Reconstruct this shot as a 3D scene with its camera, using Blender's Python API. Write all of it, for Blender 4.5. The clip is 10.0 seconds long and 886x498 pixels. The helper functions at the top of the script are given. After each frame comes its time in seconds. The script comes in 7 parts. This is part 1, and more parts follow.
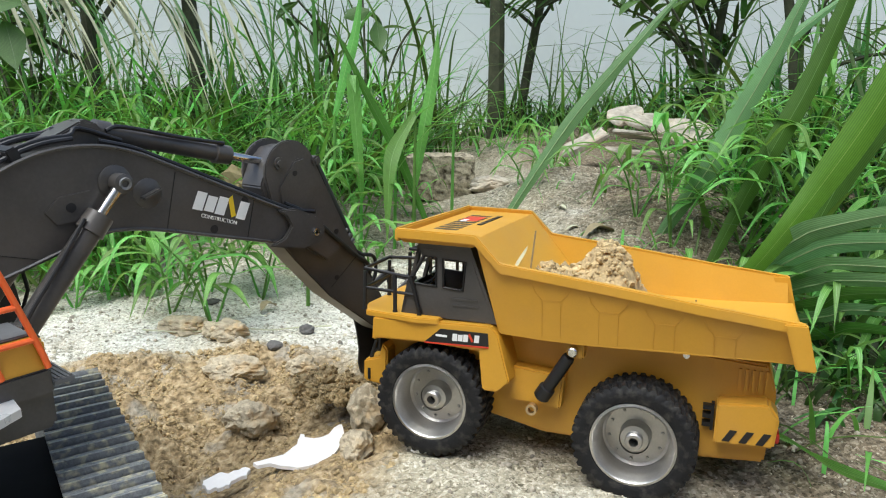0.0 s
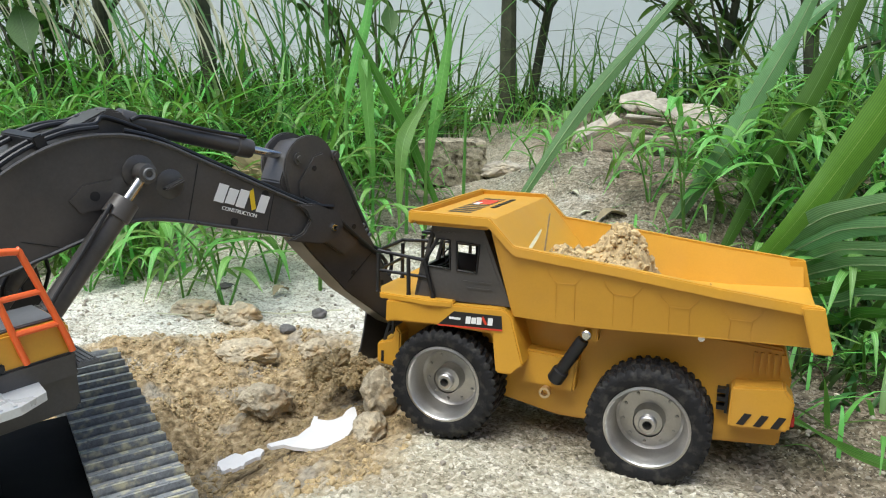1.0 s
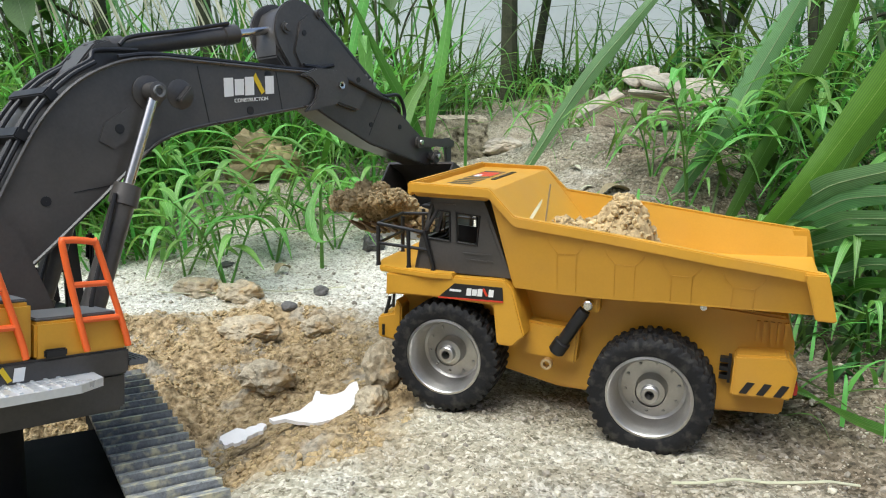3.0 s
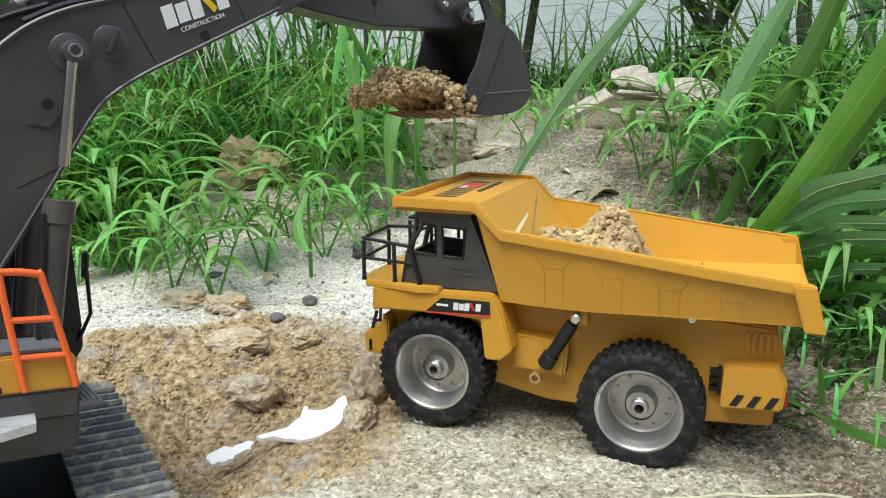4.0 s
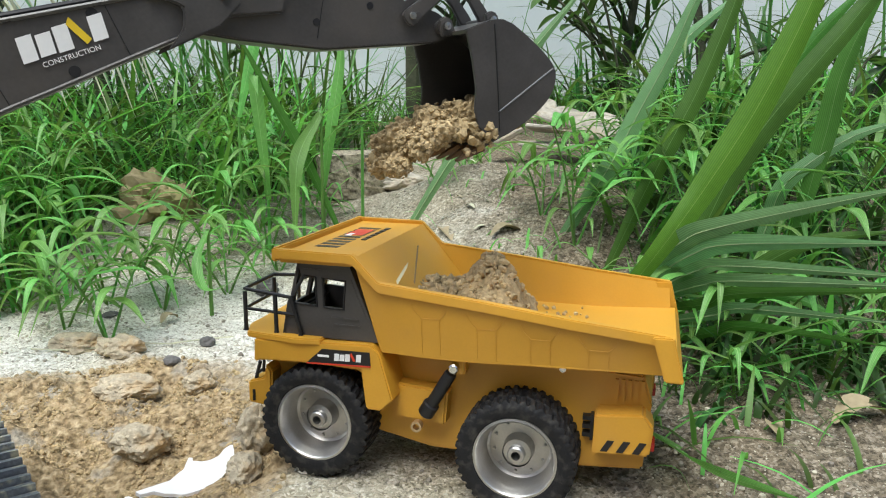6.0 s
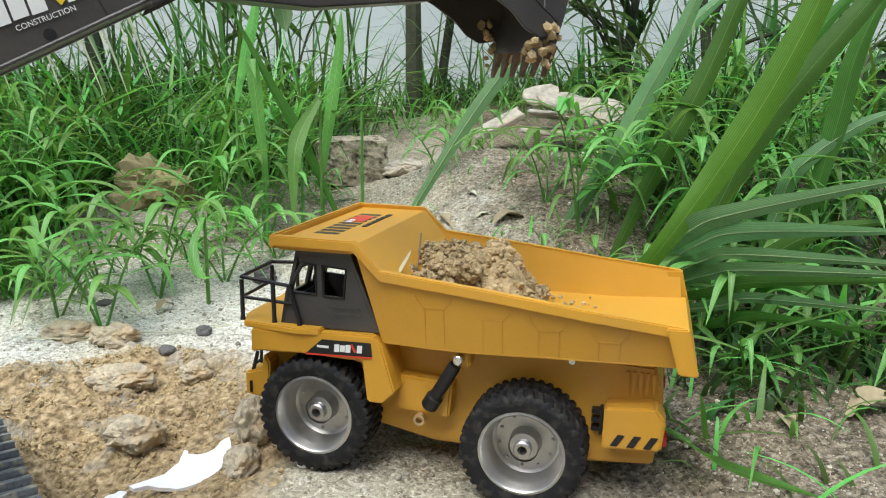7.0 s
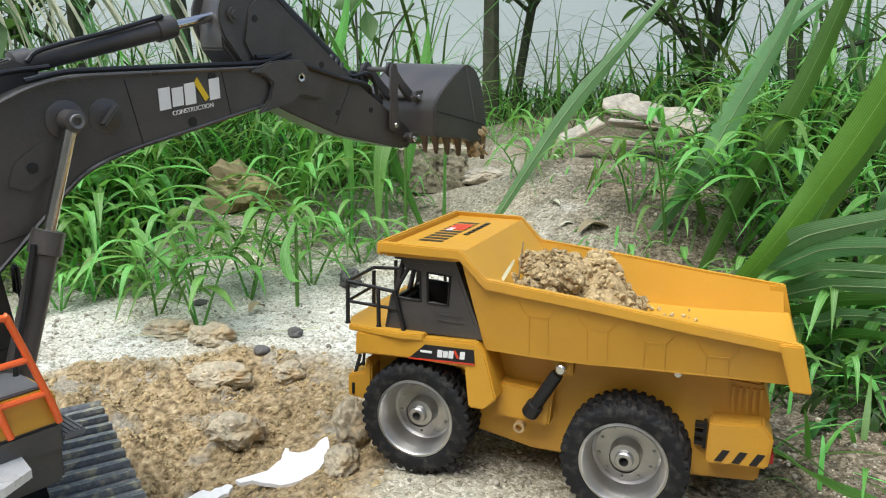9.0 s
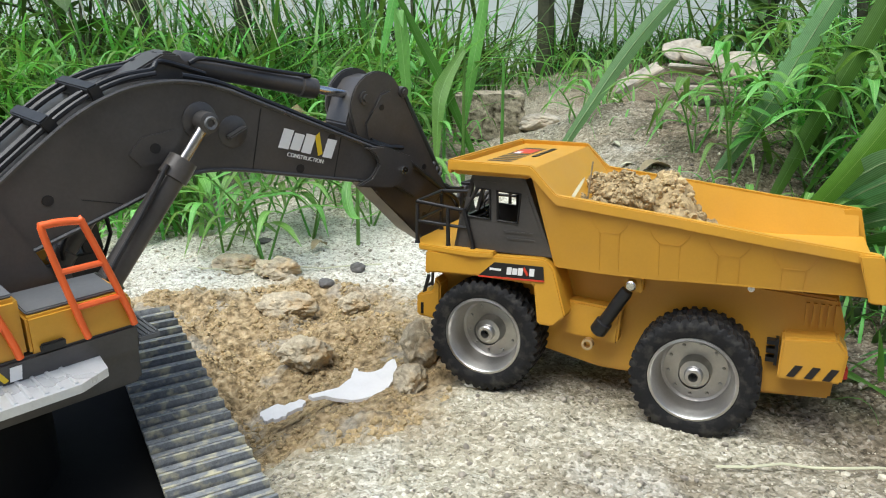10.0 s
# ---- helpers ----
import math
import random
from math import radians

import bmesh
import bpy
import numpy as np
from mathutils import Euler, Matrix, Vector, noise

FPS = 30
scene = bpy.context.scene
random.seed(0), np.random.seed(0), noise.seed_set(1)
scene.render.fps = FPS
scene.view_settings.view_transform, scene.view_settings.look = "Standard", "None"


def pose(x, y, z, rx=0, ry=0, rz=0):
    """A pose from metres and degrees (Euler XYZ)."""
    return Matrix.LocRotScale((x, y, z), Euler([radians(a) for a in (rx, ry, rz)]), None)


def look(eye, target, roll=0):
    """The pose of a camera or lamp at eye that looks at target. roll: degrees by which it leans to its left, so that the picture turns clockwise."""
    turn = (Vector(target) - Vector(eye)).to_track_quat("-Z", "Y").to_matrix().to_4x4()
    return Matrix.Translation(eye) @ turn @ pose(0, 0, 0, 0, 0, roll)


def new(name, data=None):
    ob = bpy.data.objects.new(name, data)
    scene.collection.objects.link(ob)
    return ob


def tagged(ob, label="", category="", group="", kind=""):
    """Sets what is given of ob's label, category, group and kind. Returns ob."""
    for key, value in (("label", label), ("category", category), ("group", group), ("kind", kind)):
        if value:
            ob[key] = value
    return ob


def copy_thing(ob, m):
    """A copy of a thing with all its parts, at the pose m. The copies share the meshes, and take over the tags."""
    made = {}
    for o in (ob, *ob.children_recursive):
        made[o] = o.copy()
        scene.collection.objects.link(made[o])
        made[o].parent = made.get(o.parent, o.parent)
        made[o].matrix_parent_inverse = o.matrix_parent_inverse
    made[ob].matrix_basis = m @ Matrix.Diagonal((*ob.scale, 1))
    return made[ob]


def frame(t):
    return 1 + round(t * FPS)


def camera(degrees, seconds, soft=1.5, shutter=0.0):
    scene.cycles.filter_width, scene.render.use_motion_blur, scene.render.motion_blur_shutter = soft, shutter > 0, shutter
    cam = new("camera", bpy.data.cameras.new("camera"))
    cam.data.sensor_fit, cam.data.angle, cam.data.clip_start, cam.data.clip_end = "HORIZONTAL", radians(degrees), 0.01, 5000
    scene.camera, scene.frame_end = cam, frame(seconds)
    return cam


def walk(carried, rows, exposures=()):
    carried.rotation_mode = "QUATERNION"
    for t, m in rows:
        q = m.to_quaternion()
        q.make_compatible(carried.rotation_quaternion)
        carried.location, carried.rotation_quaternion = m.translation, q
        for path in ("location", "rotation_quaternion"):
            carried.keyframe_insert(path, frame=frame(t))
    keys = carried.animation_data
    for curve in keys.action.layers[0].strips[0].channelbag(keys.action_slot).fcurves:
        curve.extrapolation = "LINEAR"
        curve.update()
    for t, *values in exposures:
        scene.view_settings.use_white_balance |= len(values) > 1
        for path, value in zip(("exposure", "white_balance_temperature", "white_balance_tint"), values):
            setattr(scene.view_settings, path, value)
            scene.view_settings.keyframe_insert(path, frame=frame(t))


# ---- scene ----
# ---- camera ----
cam = camera(60.0, 10.0, soft=1.1)
PATH = [
    (0, (0.0170, -0.0126, 0.1925), (0.0249, 1.9582, -0.1480), 1.4),
    (0.5, (0.0139, -0.0137, 0.1903), (0.0086, 1.9535, -0.1707), 1.4),
    (1, (0.0150, -0.0123, 0.1897), (-0.0019, 1.9525, -0.1835), 1.4),
    (1.5, (0.0148, -0.0119, 0.1883), (-0.0055, 1.9513, -0.1928), 1.4),
    (2, (0.0165, -0.0123, 0.1876), (-0.0130, 1.9497, -0.1991), 1.2),
    (2.5, (0.0170, -0.0126, 0.1834), (-0.0141, 1.9456, -0.2220), 1.1),
    (4, (0.0213, -0.0040, 0.1914), (0.0110, 1.9503, -0.2335), -0.0),
    (4.5, (0.0308, -0.0042, 0.2012), (0.0436, 1.9515, -0.2172), 0.2),
    (5, (0.0422, -0.0056, 0.2103), (0.1438, 1.9516, -0.1887), 0.5),
    (5.5, (0.0486, -0.0074, 0.2123), (0.1974, 1.9517, -0.1615), 0.5),
    (6.8, (0.0471, 0.0046, 0.2016), (0.2239, 1.9568, -0.1956), 0.8),
    (7, (0.0467, 0.0090, 0.2054), (0.2180, 1.9599, -0.2001), 0.8),
    (7.5, (0.0496, 0.0137, 0.2073), (0.1903, 1.9724, -0.1723), 0.8),
    (8, (0.0473, 0.0087, 0.2107), (0.2034, 1.9672, -0.1634), 0.7),
    (8.5, (0.0259, 0.0057, 0.2125), (0.1241, 1.9694, -0.1537), 0.5),
    (9, (0.0247, 0.0039, 0.2073), (0.0352, 1.9654, -0.1834), 1.0),
    (9.5, (0.0176, -0.0033, 0.1939), (0.0005, 1.9467, -0.2500), 0.7),
    (10, (0.0129, -0.0062, 0.1840), (-0.0956, 1.9321, -0.2968), 0.5),
]
walk(cam, [(t, look(eye, target, roll)) for t, eye, target, roll in PATH])

# ---- light: a bright overcast sky with a soft sun ----
world = bpy.data.worlds.new("sky")
scene.world = world
world.use_nodes = True
wn = world.node_tree
sky = wn.nodes.new("ShaderNodeTexSky")
sky.sky_type, sky.sun_disc = "NISHITA", False
sky.sun_elevation, sky.sun_rotation = radians(64), radians(215)
sky.air_density, sky.dust_density = 1.0, 3.0
wn.links.new(sky.outputs["Color"], wn.nodes["Background"].inputs["Color"])
wn.nodes["Background"].inputs["Strength"].default_value = 0.165
sun_data = bpy.data.lights.new("sun", "SUN")
sun_data.energy, sun_data.angle, sun_data.color = 2.5, radians(48), (0.91, 1.0, 1.0)
sun = new("sun", sun_data)
sun.matrix_world = look((-0.68, -0.38, 2.6), (0.0, 0.4, 0.0))
scene.view_settings.exposure = 0.40


# ---- materials ----
def material(name, base, rough=0.6, metal=0.0, vary=0.12, scale=60.0, fine=600.0, bump=0.15, stain=None, stain_amount=0.35, spec=0.5, island=0.0, per_object=0.0, hues=1.0):
    """A surface with broad and fine variation of colour, bump and roughness, and stains of another colour."""
    m = bpy.data.materials.new(name)
    m.use_nodes = True
    nt = m.node_tree
    b = nt.nodes["Principled BSDF"]
    tc = nt.nodes.new("ShaderNodeTexCoord")

    def noise_tex(s, detail=4.0):
        n = nt.nodes.new("ShaderNodeTexNoise")
        n.inputs["Scale"].default_value, n.inputs["Detail"].default_value = s, detail
        nt.links.new(place, n.inputs["Vector"])
        return n

    place = tc.outputs["Object"]
    if per_object:
        shift = nt.nodes.new("ShaderNodeVectorMath")
        shift.operation = "MULTIPLY_ADD"
        shift.inputs[1].default_value = (3.1, 5.7, 2.3)
        nt.links.new(nt.nodes.new("ShaderNodeObjectInfo").outputs["Random"], shift.inputs[0])
        nt.links.new(place, shift.inputs[2])
        place = shift.outputs["Vector"]
    n1, n2 = noise_tex(scale), noise_tex(fine, 3.0)
    add = nt.nodes.new("ShaderNodeMath")
    add.operation = "MULTIPLY_ADD"
    add.inputs[1].default_value, add.inputs[2].default_value = 0.5, 0.0
    nt.links.new(n2.outputs["Fac"], add.inputs[0])
    both = nt.nodes.new("ShaderNodeMath")
    both.operation = "ADD"
    nt.links.new(n1.outputs["Fac"], both.inputs[0])
    nt.links.new(add.outputs[0], both.inputs[1])
    ramp = nt.nodes.new("ShaderNodeMapRange")
    ramp.inputs["From Min"].default_value, ramp.inputs["From Max"].default_value = 0.45, 1.05
    ramp.inputs["To Min"].default_value, ramp.inputs["To Max"].default_value = 1 - vary, 1 + vary
    nt.links.new(both.outputs[0], ramp.inputs["Value"])
    hsv = nt.nodes.new("ShaderNodeHueSaturation")
    hsv.inputs["Color"].default_value = (*base, 1)
    value = ramp.outputs["Result"]
    if island or per_object:
        if island:
            src = nt.nodes.new("ShaderNodeNewGeometry").outputs["Random Per Island"]
        else:
            src = nt.nodes.new("ShaderNodeObjectInfo").outputs["Random"]
        k = nt.nodes.new("ShaderNodeMapRange")
        a = island or per_object
        k.inputs["To Min"].default_value, k.inputs["To Max"].default_value = 1 - a, 1 + a
        nt.links.new(src, k.inputs["Value"])
        mul = nt.nodes.new("ShaderNodeMath")
        mul.operation = "MULTIPLY"
        nt.links.new(value, mul.inputs[0])
        nt.links.new(k.outputs["Result"], mul.inputs[1])
        value = mul.outputs[0]
        hue = nt.nodes.new("ShaderNodeMapRange")
        hue.inputs["To Min"].default_value, hue.inputs["To Max"].default_value = 0.5 - 0.045 * hues * min(1, a * 2), 0.5 + 0.025 * hues * min(1, a * 2)
        nt.links.new(src, hue.inputs["Value"])
        nt.links.new(hue.outputs["Result"], hsv.inputs["Hue"])
    nt.links.new(value, hsv.inputs["Value"])
    colour = hsv.outputs["Color"]
    if stain:
        n3 = noise_tex(scale * 0.45, 8.0)
        r = nt.nodes.new("ShaderNodeMapRange")
        r.inputs["From Min"].default_value, r.inputs["From Max"].default_value = 0.5, 0.68
        r.inputs["To Max"].default_value = stain_amount
        nt.links.new(n3.outputs["Fac"], r.inputs["Value"])
        mix = nt.nodes.new("ShaderNodeMix")
        mix.data_type = "RGBA"
        nt.links.new(r.outputs["Result"], mix.inputs["Factor"])
        nt.links.new(colour, mix.inputs["A"])
        mix.inputs["B"].default_value = (*stain, 1)
        colour = mix.outputs["Result"]
    nt.links.new(colour, b.inputs["Base Color"])
    rr = nt.nodes.new("ShaderNodeMapRange")
    rr.inputs["To Min"].default_value, rr.inputs["To Max"].default_value = max(0.03, rough - 0.12), min(1, rough + 0.12)
    nt.links.new(n1.outputs["Fac"], rr.inputs["Value"])
    nt.links.new(rr.outputs["Result"], b.inputs["Roughness"])
    b.inputs["Metallic"].default_value = metal
    b.inputs["Specular IOR Level"].default_value = spec
    if bump:
        bp = nt.nodes.new("ShaderNodeBump")
        bp.inputs["Strength"].default_value, bp.inputs["Distance"].default_value = bump, 0.001
        nt.links.new(both.outputs[0], bp.inputs["Height"])
        nt.links.new(bp.outputs["Normal"], b.inputs["Normal"])
    return m


def leaf_material(name, base, rough=0.45, island=0.35, per_object=0.0):
    """Leaf green that lets some light through."""
    m = material(name, base, rough, vary=0.15, scale=25, fine=300, bump=0.1, spec=0.4, island=island, per_object=per_object)
    nt = m.node_tree
    b = nt.nodes["Principled BSDF"]
    tr = nt.nodes.new("ShaderNodeBsdfTranslucent")
    src = b.inputs["Base Color"].links[0].from_socket
    rib = nt.nodes.new("ShaderNodeAttribute")
    rib.attribute_name = "across"
    wave = nt.nodes.new("ShaderNodeMath")
    wave.operation = "SINE"
    step = nt.nodes.new("ShaderNodeMath")
    step.operation = "MULTIPLY"
    step.inputs[1].default_value = 2.2
    nt.links.new(rib.outputs["Fac"], step.inputs[0])
    nt.links.new(step.outputs[0], wave.inputs[0])
    shade = nt.nodes.new("ShaderNodeMapRange")
    shade.inputs["From Min"].default_value, shade.inputs["From Max"].default_value = -1, 1
    shade.inputs["To Min"].default_value, shade.inputs["To Max"].default_value = 0.80, 1.20
    nt.links.new(wave.outputs[0], shade.inputs["Value"])
    ribbed = nt.nodes.new("ShaderNodeHueSaturation")
    nt.links.new(src, ribbed.inputs["Color"])
    nt.links.new(shade.outputs["Result"], ribbed.inputs["Value"])
    off = nt.nodes.new("ShaderNodeMath")
    off.operation = "COMPARE"
    off.inputs[1].default_value, off.inputs[2].default_value = 100.0, 0.55
    nt.links.new(rib.outputs["Fac"], off.inputs[0])
    vein = nt.nodes.new("ShaderNodeMix")
    vein.data_type = "RGBA"
    vein.inputs["B"].default_value = (min(1, base[0] * 2.1 + 0.05), base[1] * 1.5 + 0.05, base[2] * 2.0 + 0.05, 1)
    half = nt.nodes.new("ShaderNodeMath")
    half.operation = "MULTIPLY"
    half.inputs[1].default_value = 0.6
    nt.links.new(off.outputs[0], half.inputs[0])
    nt.links.new(half.outputs[0], vein.inputs["Factor"])
    nt.links.new(ribbed.outputs["Color"], vein.inputs["A"])
    src = vein.outputs["Result"]
    nt.links.new(src, b.inputs["Base Color"])
    hs = nt.nodes.new("ShaderNodeHueSaturation")
    hs.inputs["Hue"].default_value, hs.inputs["Saturation"].default_value, hs.inputs["Value"].default_value = 0.485, 1.1, 1.5
    nt.links.new(src, hs.inputs["Color"])
    nt.links.new(hs.outputs["Color"], tr.inputs["Color"])
    mx = nt.nodes.new("ShaderNodeMixShader")
    mx.inputs[0].default_value = 0.30
    nt.links.new(b.outputs["BSDF"], mx.inputs[1])
    nt.links.new(tr.outputs["BSDF"], mx.inputs[2])
    nt.links.new(mx.outputs[0], nt.nodes["Material Output"].inputs["Surface"])
    return m


def ground_material():
    """Pale crushed sand with dug orange-brown soil in the hollow and leaf litter at the back."""
    m = bpy.data.materials.new("sand_and_soil")
    m.use_nodes = True
    nt = m.node_tree
    b = nt.nodes["Principled BSDF"]
    tc = nt.nodes.new("ShaderNodeTexCoord")

    def noise_tex(s, detail=6.0):
        n = nt.nodes.new("ShaderNodeTexNoise")
        n.inputs["Scale"].default_value, n.inputs["Detail"].default_value = s, detail
        nt.links.new(tc.outputs["Object"], n.inputs["Vector"])
        return n.outputs["Fac"]

    def ramp(fac, *stops):
        r = nt.nodes.new("ShaderNodeValToRGB")
        while len(r.color_ramp.elements) < len(stops):
            r.color_ramp.elements.new(0.5)
        for e, (p, c) in zip(r.color_ramp.elements, stops):
            e.position, e.color = p, (*c, 1)
        nt.links.new(fac, r.inputs["Fac"])
        return r.outputs["Color"]

    def mix(f, a, c):
        x = nt.nodes.new("ShaderNodeMix")
        x.data_type = "RGBA"
        nt.links.new(f, x.inputs["Factor"])
        nt.links.new(a, x.inputs["A"])
        nt.links.new(c, x.inputs["B"])
        return x.outputs["Result"]

    def grains(s):
        v = nt.nodes.new("ShaderNodeTexVoronoi")
        v.inputs["Scale"].default_value = s
        nt.links.new(tc.outputs["Object"], v.inputs["Vector"])
        sep = nt.nodes.new("ShaderNodeSeparateColor")
        nt.links.new(v.outputs["Color"], sep.inputs["Color"])
        return sep.outputs["Red"], v.outputs["Distance"]

    fine_grain, fine_edge = grains(620)
    coarse_grain, coarse_edge = grains(260)
    blend = nt.nodes.new("ShaderNodeMix")
    blend.inputs["Factor"].default_value = 0.38
    nt.links.new(fine_grain, blend.inputs["A"])
    nt.links.new(coarse_grain, blend.inputs["B"])
    speck = blend.outputs["Result"]
    sand = ramp(speck, (0.10, (0.20, 0.183, 0.135)), (0.32, (0.40, 0.375, 0.295)), (0.65, (0.55, 0.52, 0.425)), (0.90, (0.80, 0.775, 0.69)))
    sand2 = ramp(noise_tex(16, 6), (0.38, (0.43, 0.375, 0.275)), (0.5, (0.60, 0.57, 0.48)), (0.62, (0.72, 0.715, 0.655)))
    soil = ramp(noise_tex(210, 6), (0.32, (0.120, 0.084, 0.042)), (0.5, (0.350, 0.255, 0.138)), (0.70, (0.58, 0.455, 0.275)))
    grey = ramp(noise_tex(260, 5), (0.3, (0.2, 0.18, 0.14)), (0.65, (0.46, 0.42, 0.34)))
    half = nt.nodes.new("ShaderNodeMix")
    half.data_type = "RGBA"
    half.blend_type = "MULTIPLY"
    half.inputs["Factor"].default_value = 0.6
    nt.links.new(sand, half.inputs["A"])
    nt.links.new(sand2, half.inputs["B"])
    gain = nt.nodes.new("ShaderNodeHueSaturation")
    gain.inputs["Value"].default_value = 1.18
    nt.links.new(half.outputs["Result"], gain.inputs["Color"])
    att = nt.nodes.new("ShaderNodeAttribute")
    att.attribute_name = "dug"
    patch = nt.nodes.new("ShaderNodeMapRange")
    patch.inputs["From Min"].default_value, patch.inputs["From Max"].default_value = 0.56, 0.64
    patch.inputs["To Max"].default_value = 0.75
    nt.links.new(noise_tex(28, 5), patch.inputs["Value"])
    soil2 = mix(patch.outputs["Result"], soil, grey)
    col = mix(att.outputs["Fac"], gain.outputs["Color"], soil2)
    lit = nt.nodes.new("ShaderNodeAttribute")
    lit.attribute_name = "litter"
    mulch = nt.nodes.new("ShaderNodeMix")
    mulch.inputs["Factor"].default_value = 0.4
    nt.links.new(noise_tex(190, 6), mulch.inputs["A"])
    nt.links.new(speck, mulch.inputs["B"])
    # Browns of earth and litter, darkened further to stand for the plants' shade.
    brown = ramp(mulch.outputs["Result"], (0.3, (0.035, 0.026, 0.016)), (0.5, (0.135, 0.10, 0.063)), (0.72, (0.33, 0.27, 0.195)))
    col = mix(lit.outputs["Fac"], col, brown)
    lime = nt.nodes.new("ShaderNodeAttribute")
    lime.attribute_name = "lime"
    pale = ramp(speck, (0.10, (0.31, 0.295, 0.24)), (0.35, (0.54, 0.525, 0.45)), (0.75, (0.77, 0.755, 0.68)))
    col = mix(lime.outputs["Fac"], col, pale)
    nt.links.new(col, b.inputs["Base Color"])
    b.inputs["Roughness"].default_value = 0.95
    b.inputs["Specular IOR Level"].default_value = 0.2
    bp = nt.nodes.new("ShaderNodeBump")
    bp.inputs["Strength"].default_value, bp.inputs["Distance"].default_value = 0.9, 0.0025
    relief = nt.nodes.new("ShaderNodeMath")
    relief.operation = "MULTIPLY_ADD"
    relief.inputs[1].default_value = -0.28
    nt.links.new(coarse_edge, relief.inputs[0])
    nt.links.new(noise_tex(420, 6), relief.inputs[2])
    nt.links.new(relief.outputs[0], bp.inputs["Height"])
    nt.links.new(bp.outputs["Normal"], b.inputs["Normal"])
    return m


GROUND = ground_material()
YELLOW = material("yellow_plastic", (0.61, 0.312, 0.030), 0.42, vary=0.06, scale=40, fine=900, bump=0.05, stain=(0.50, 0.27, 0.08), stain_amount=0.3)
CHARCOAL = material("charcoal_plastic", (0.062, 0.058, 0.055), 0.34, vary=0.25, scale=50, fine=700, bump=0.05, stain=(0.10, 0.085, 0.07), stain_amount=0.35)
# Edge flange tone meant as a painted highlight, kept close to the charcoal.
EDGE = material("charcoal_edge", (0.058, 0.056, 0.053), 0.3, vary=0.3, bump=0.05)
BLACK = material("black_plastic", (0.010, 0.010, 0.011), 0.46, vary=0.2, bump=0.05)
FRAMEBLACK = material("matt_black_plastic", (0.006, 0.006, 0.006), 0.8, vary=0.2, bump=0.05, spec=0.15)
RUBBER = material("black_rubber", (0.011, 0.011, 0.012), 0.66, vary=0.3, scale=480, fine=900, bump=0.3, spec=0.3, stain=(0.30, 0.28, 0.23), stain_amount=0.12)
RIM = material("silver_rim", (0.54, 0.53, 0.51), 0.34, metal=0.9, vary=0.12, scale=90, fine=900, bump=0.08, stain=(0.30, 0.26, 0.20), stain_amount=0.4)
CHROME = material("bright_steel", (0.62, 0.61, 0.58), 0.22, metal=1.0, vary=0.06, bump=0.03)
BRASS = material("pale_brass", (0.62, 0.47, 0.28), 0.35, metal=0.8, vary=0.08, bump=0.03)
TRACKMAT = material("dusty_track_rubber", (0.19, 0.20, 0.205), 0.32, vary=0.35, scale=430, fine=1200, bump=0.25, stain=(0.50, 0.46, 0.31), stain_amount=1.0, per_object=0.12)
GREYDECK = material("grey_plastic", (0.12, 0.125, 0.13), 0.5, vary=0.15, bump=0.12, stain=(0.2, 0.19, 0.17))
SILVERDECK = material("silver_tread_plate", (0.64, 0.66, 0.67), 0.30, metal=0.4, vary=0.1, bump=0.2)
ORANGE = material("orange_plastic", (0.84, 0.135, 0.025), 0.4, vary=0.06, bump=0.03)
WHITEINK = material("white_ink", (0.80, 0.80, 0.78), 0.5, vary=0.05, bump=0.0)
YELLOWINK = material("yellow_ink", (0.75, 0.52, 0.02), 0.5, vary=0.05, bump=0.0)
REDINK = material("red_ink", (0.62, 0.05, 0.02), 0.45, vary=0.05, bump=0.0)
BLACKINK = material("black_ink", (0.015, 0.014, 0.014), 0.4, vary=0.05, bump=0.0)
REDLENS = material("red_lens", (0.35, 0.02, 0.015), 0.2, vary=0.1, bump=0.0)
SOIL = material("moist_soil", (0.41, 0.312, 0.17), 0.95, vary=0.45, scale=170, fine=700, bump=1.0, spec=0.1, island=0.14, hues=0.15)
DRYSOIL = material("crumbly_soil", (0.48, 0.365, 0.195), 0.95, vary=0.4, scale=170, fine=700, bump=1.0, spec=0.1, island=0.18, hues=0.2)
GRAVEL = material("mixed_grit", (0.40, 0.365, 0.29), 0.9, vary=0.3, scale=150, fine=600, bump=0.6, spec=0.25, island=0.5, hues=0.4)
CLOD = material("grey_clod", (0.44, 0.375, 0.265), 0.95, vary=0.45, scale=180, fine=900, bump=0.7, spec=0.2, stain=(0.46, 0.31, 0.15), stain_amount=0.8)
BRICKMAT = material("old_mortared_block", (0.33, 0.29, 0.21), 0.92, vary=0.6, scale=240, fine=700, bump=1.0, spec=0.2, stain=(0.050, 0.040, 0.025), stain_amount=1.0)
SLAB = material("pale_broken_slab", (0.38, 0.345, 0.28), 0.9, vary=0.45, scale=45, fine=200, bump=0.6, spec=0.2, stain=(0.36, 0.27, 0.17), stain_amount=0.6)
ROCKMAT = material("mossy_rock", (0.36, 0.29, 0.16), 0.92, vary=0.35, scale=25, fine=180, bump=1.0, spec=0.2, stain=(0.14, 0.15, 0.05), stain_amount=0.7)
DARKSTONE = material("dark_stone", (0.12, 0.115, 0.11), 0.85, vary=0.3, scale=90, fine=400, bump=0.6)
PAPER = material("white_scrap", (0.88, 0.855, 0.825), 0.7, vary=0.04, scale=60, fine=400, bump=0.25)
WALLPAINT = material("pale_wall_paint", (0.585, 0.65, 0.635), 0.8, vary=0.04, scale=3, fine=60, bump=0.15, spec=0.3, stain=(0.62, 0.64, 0.62), stain_amount=0.3)
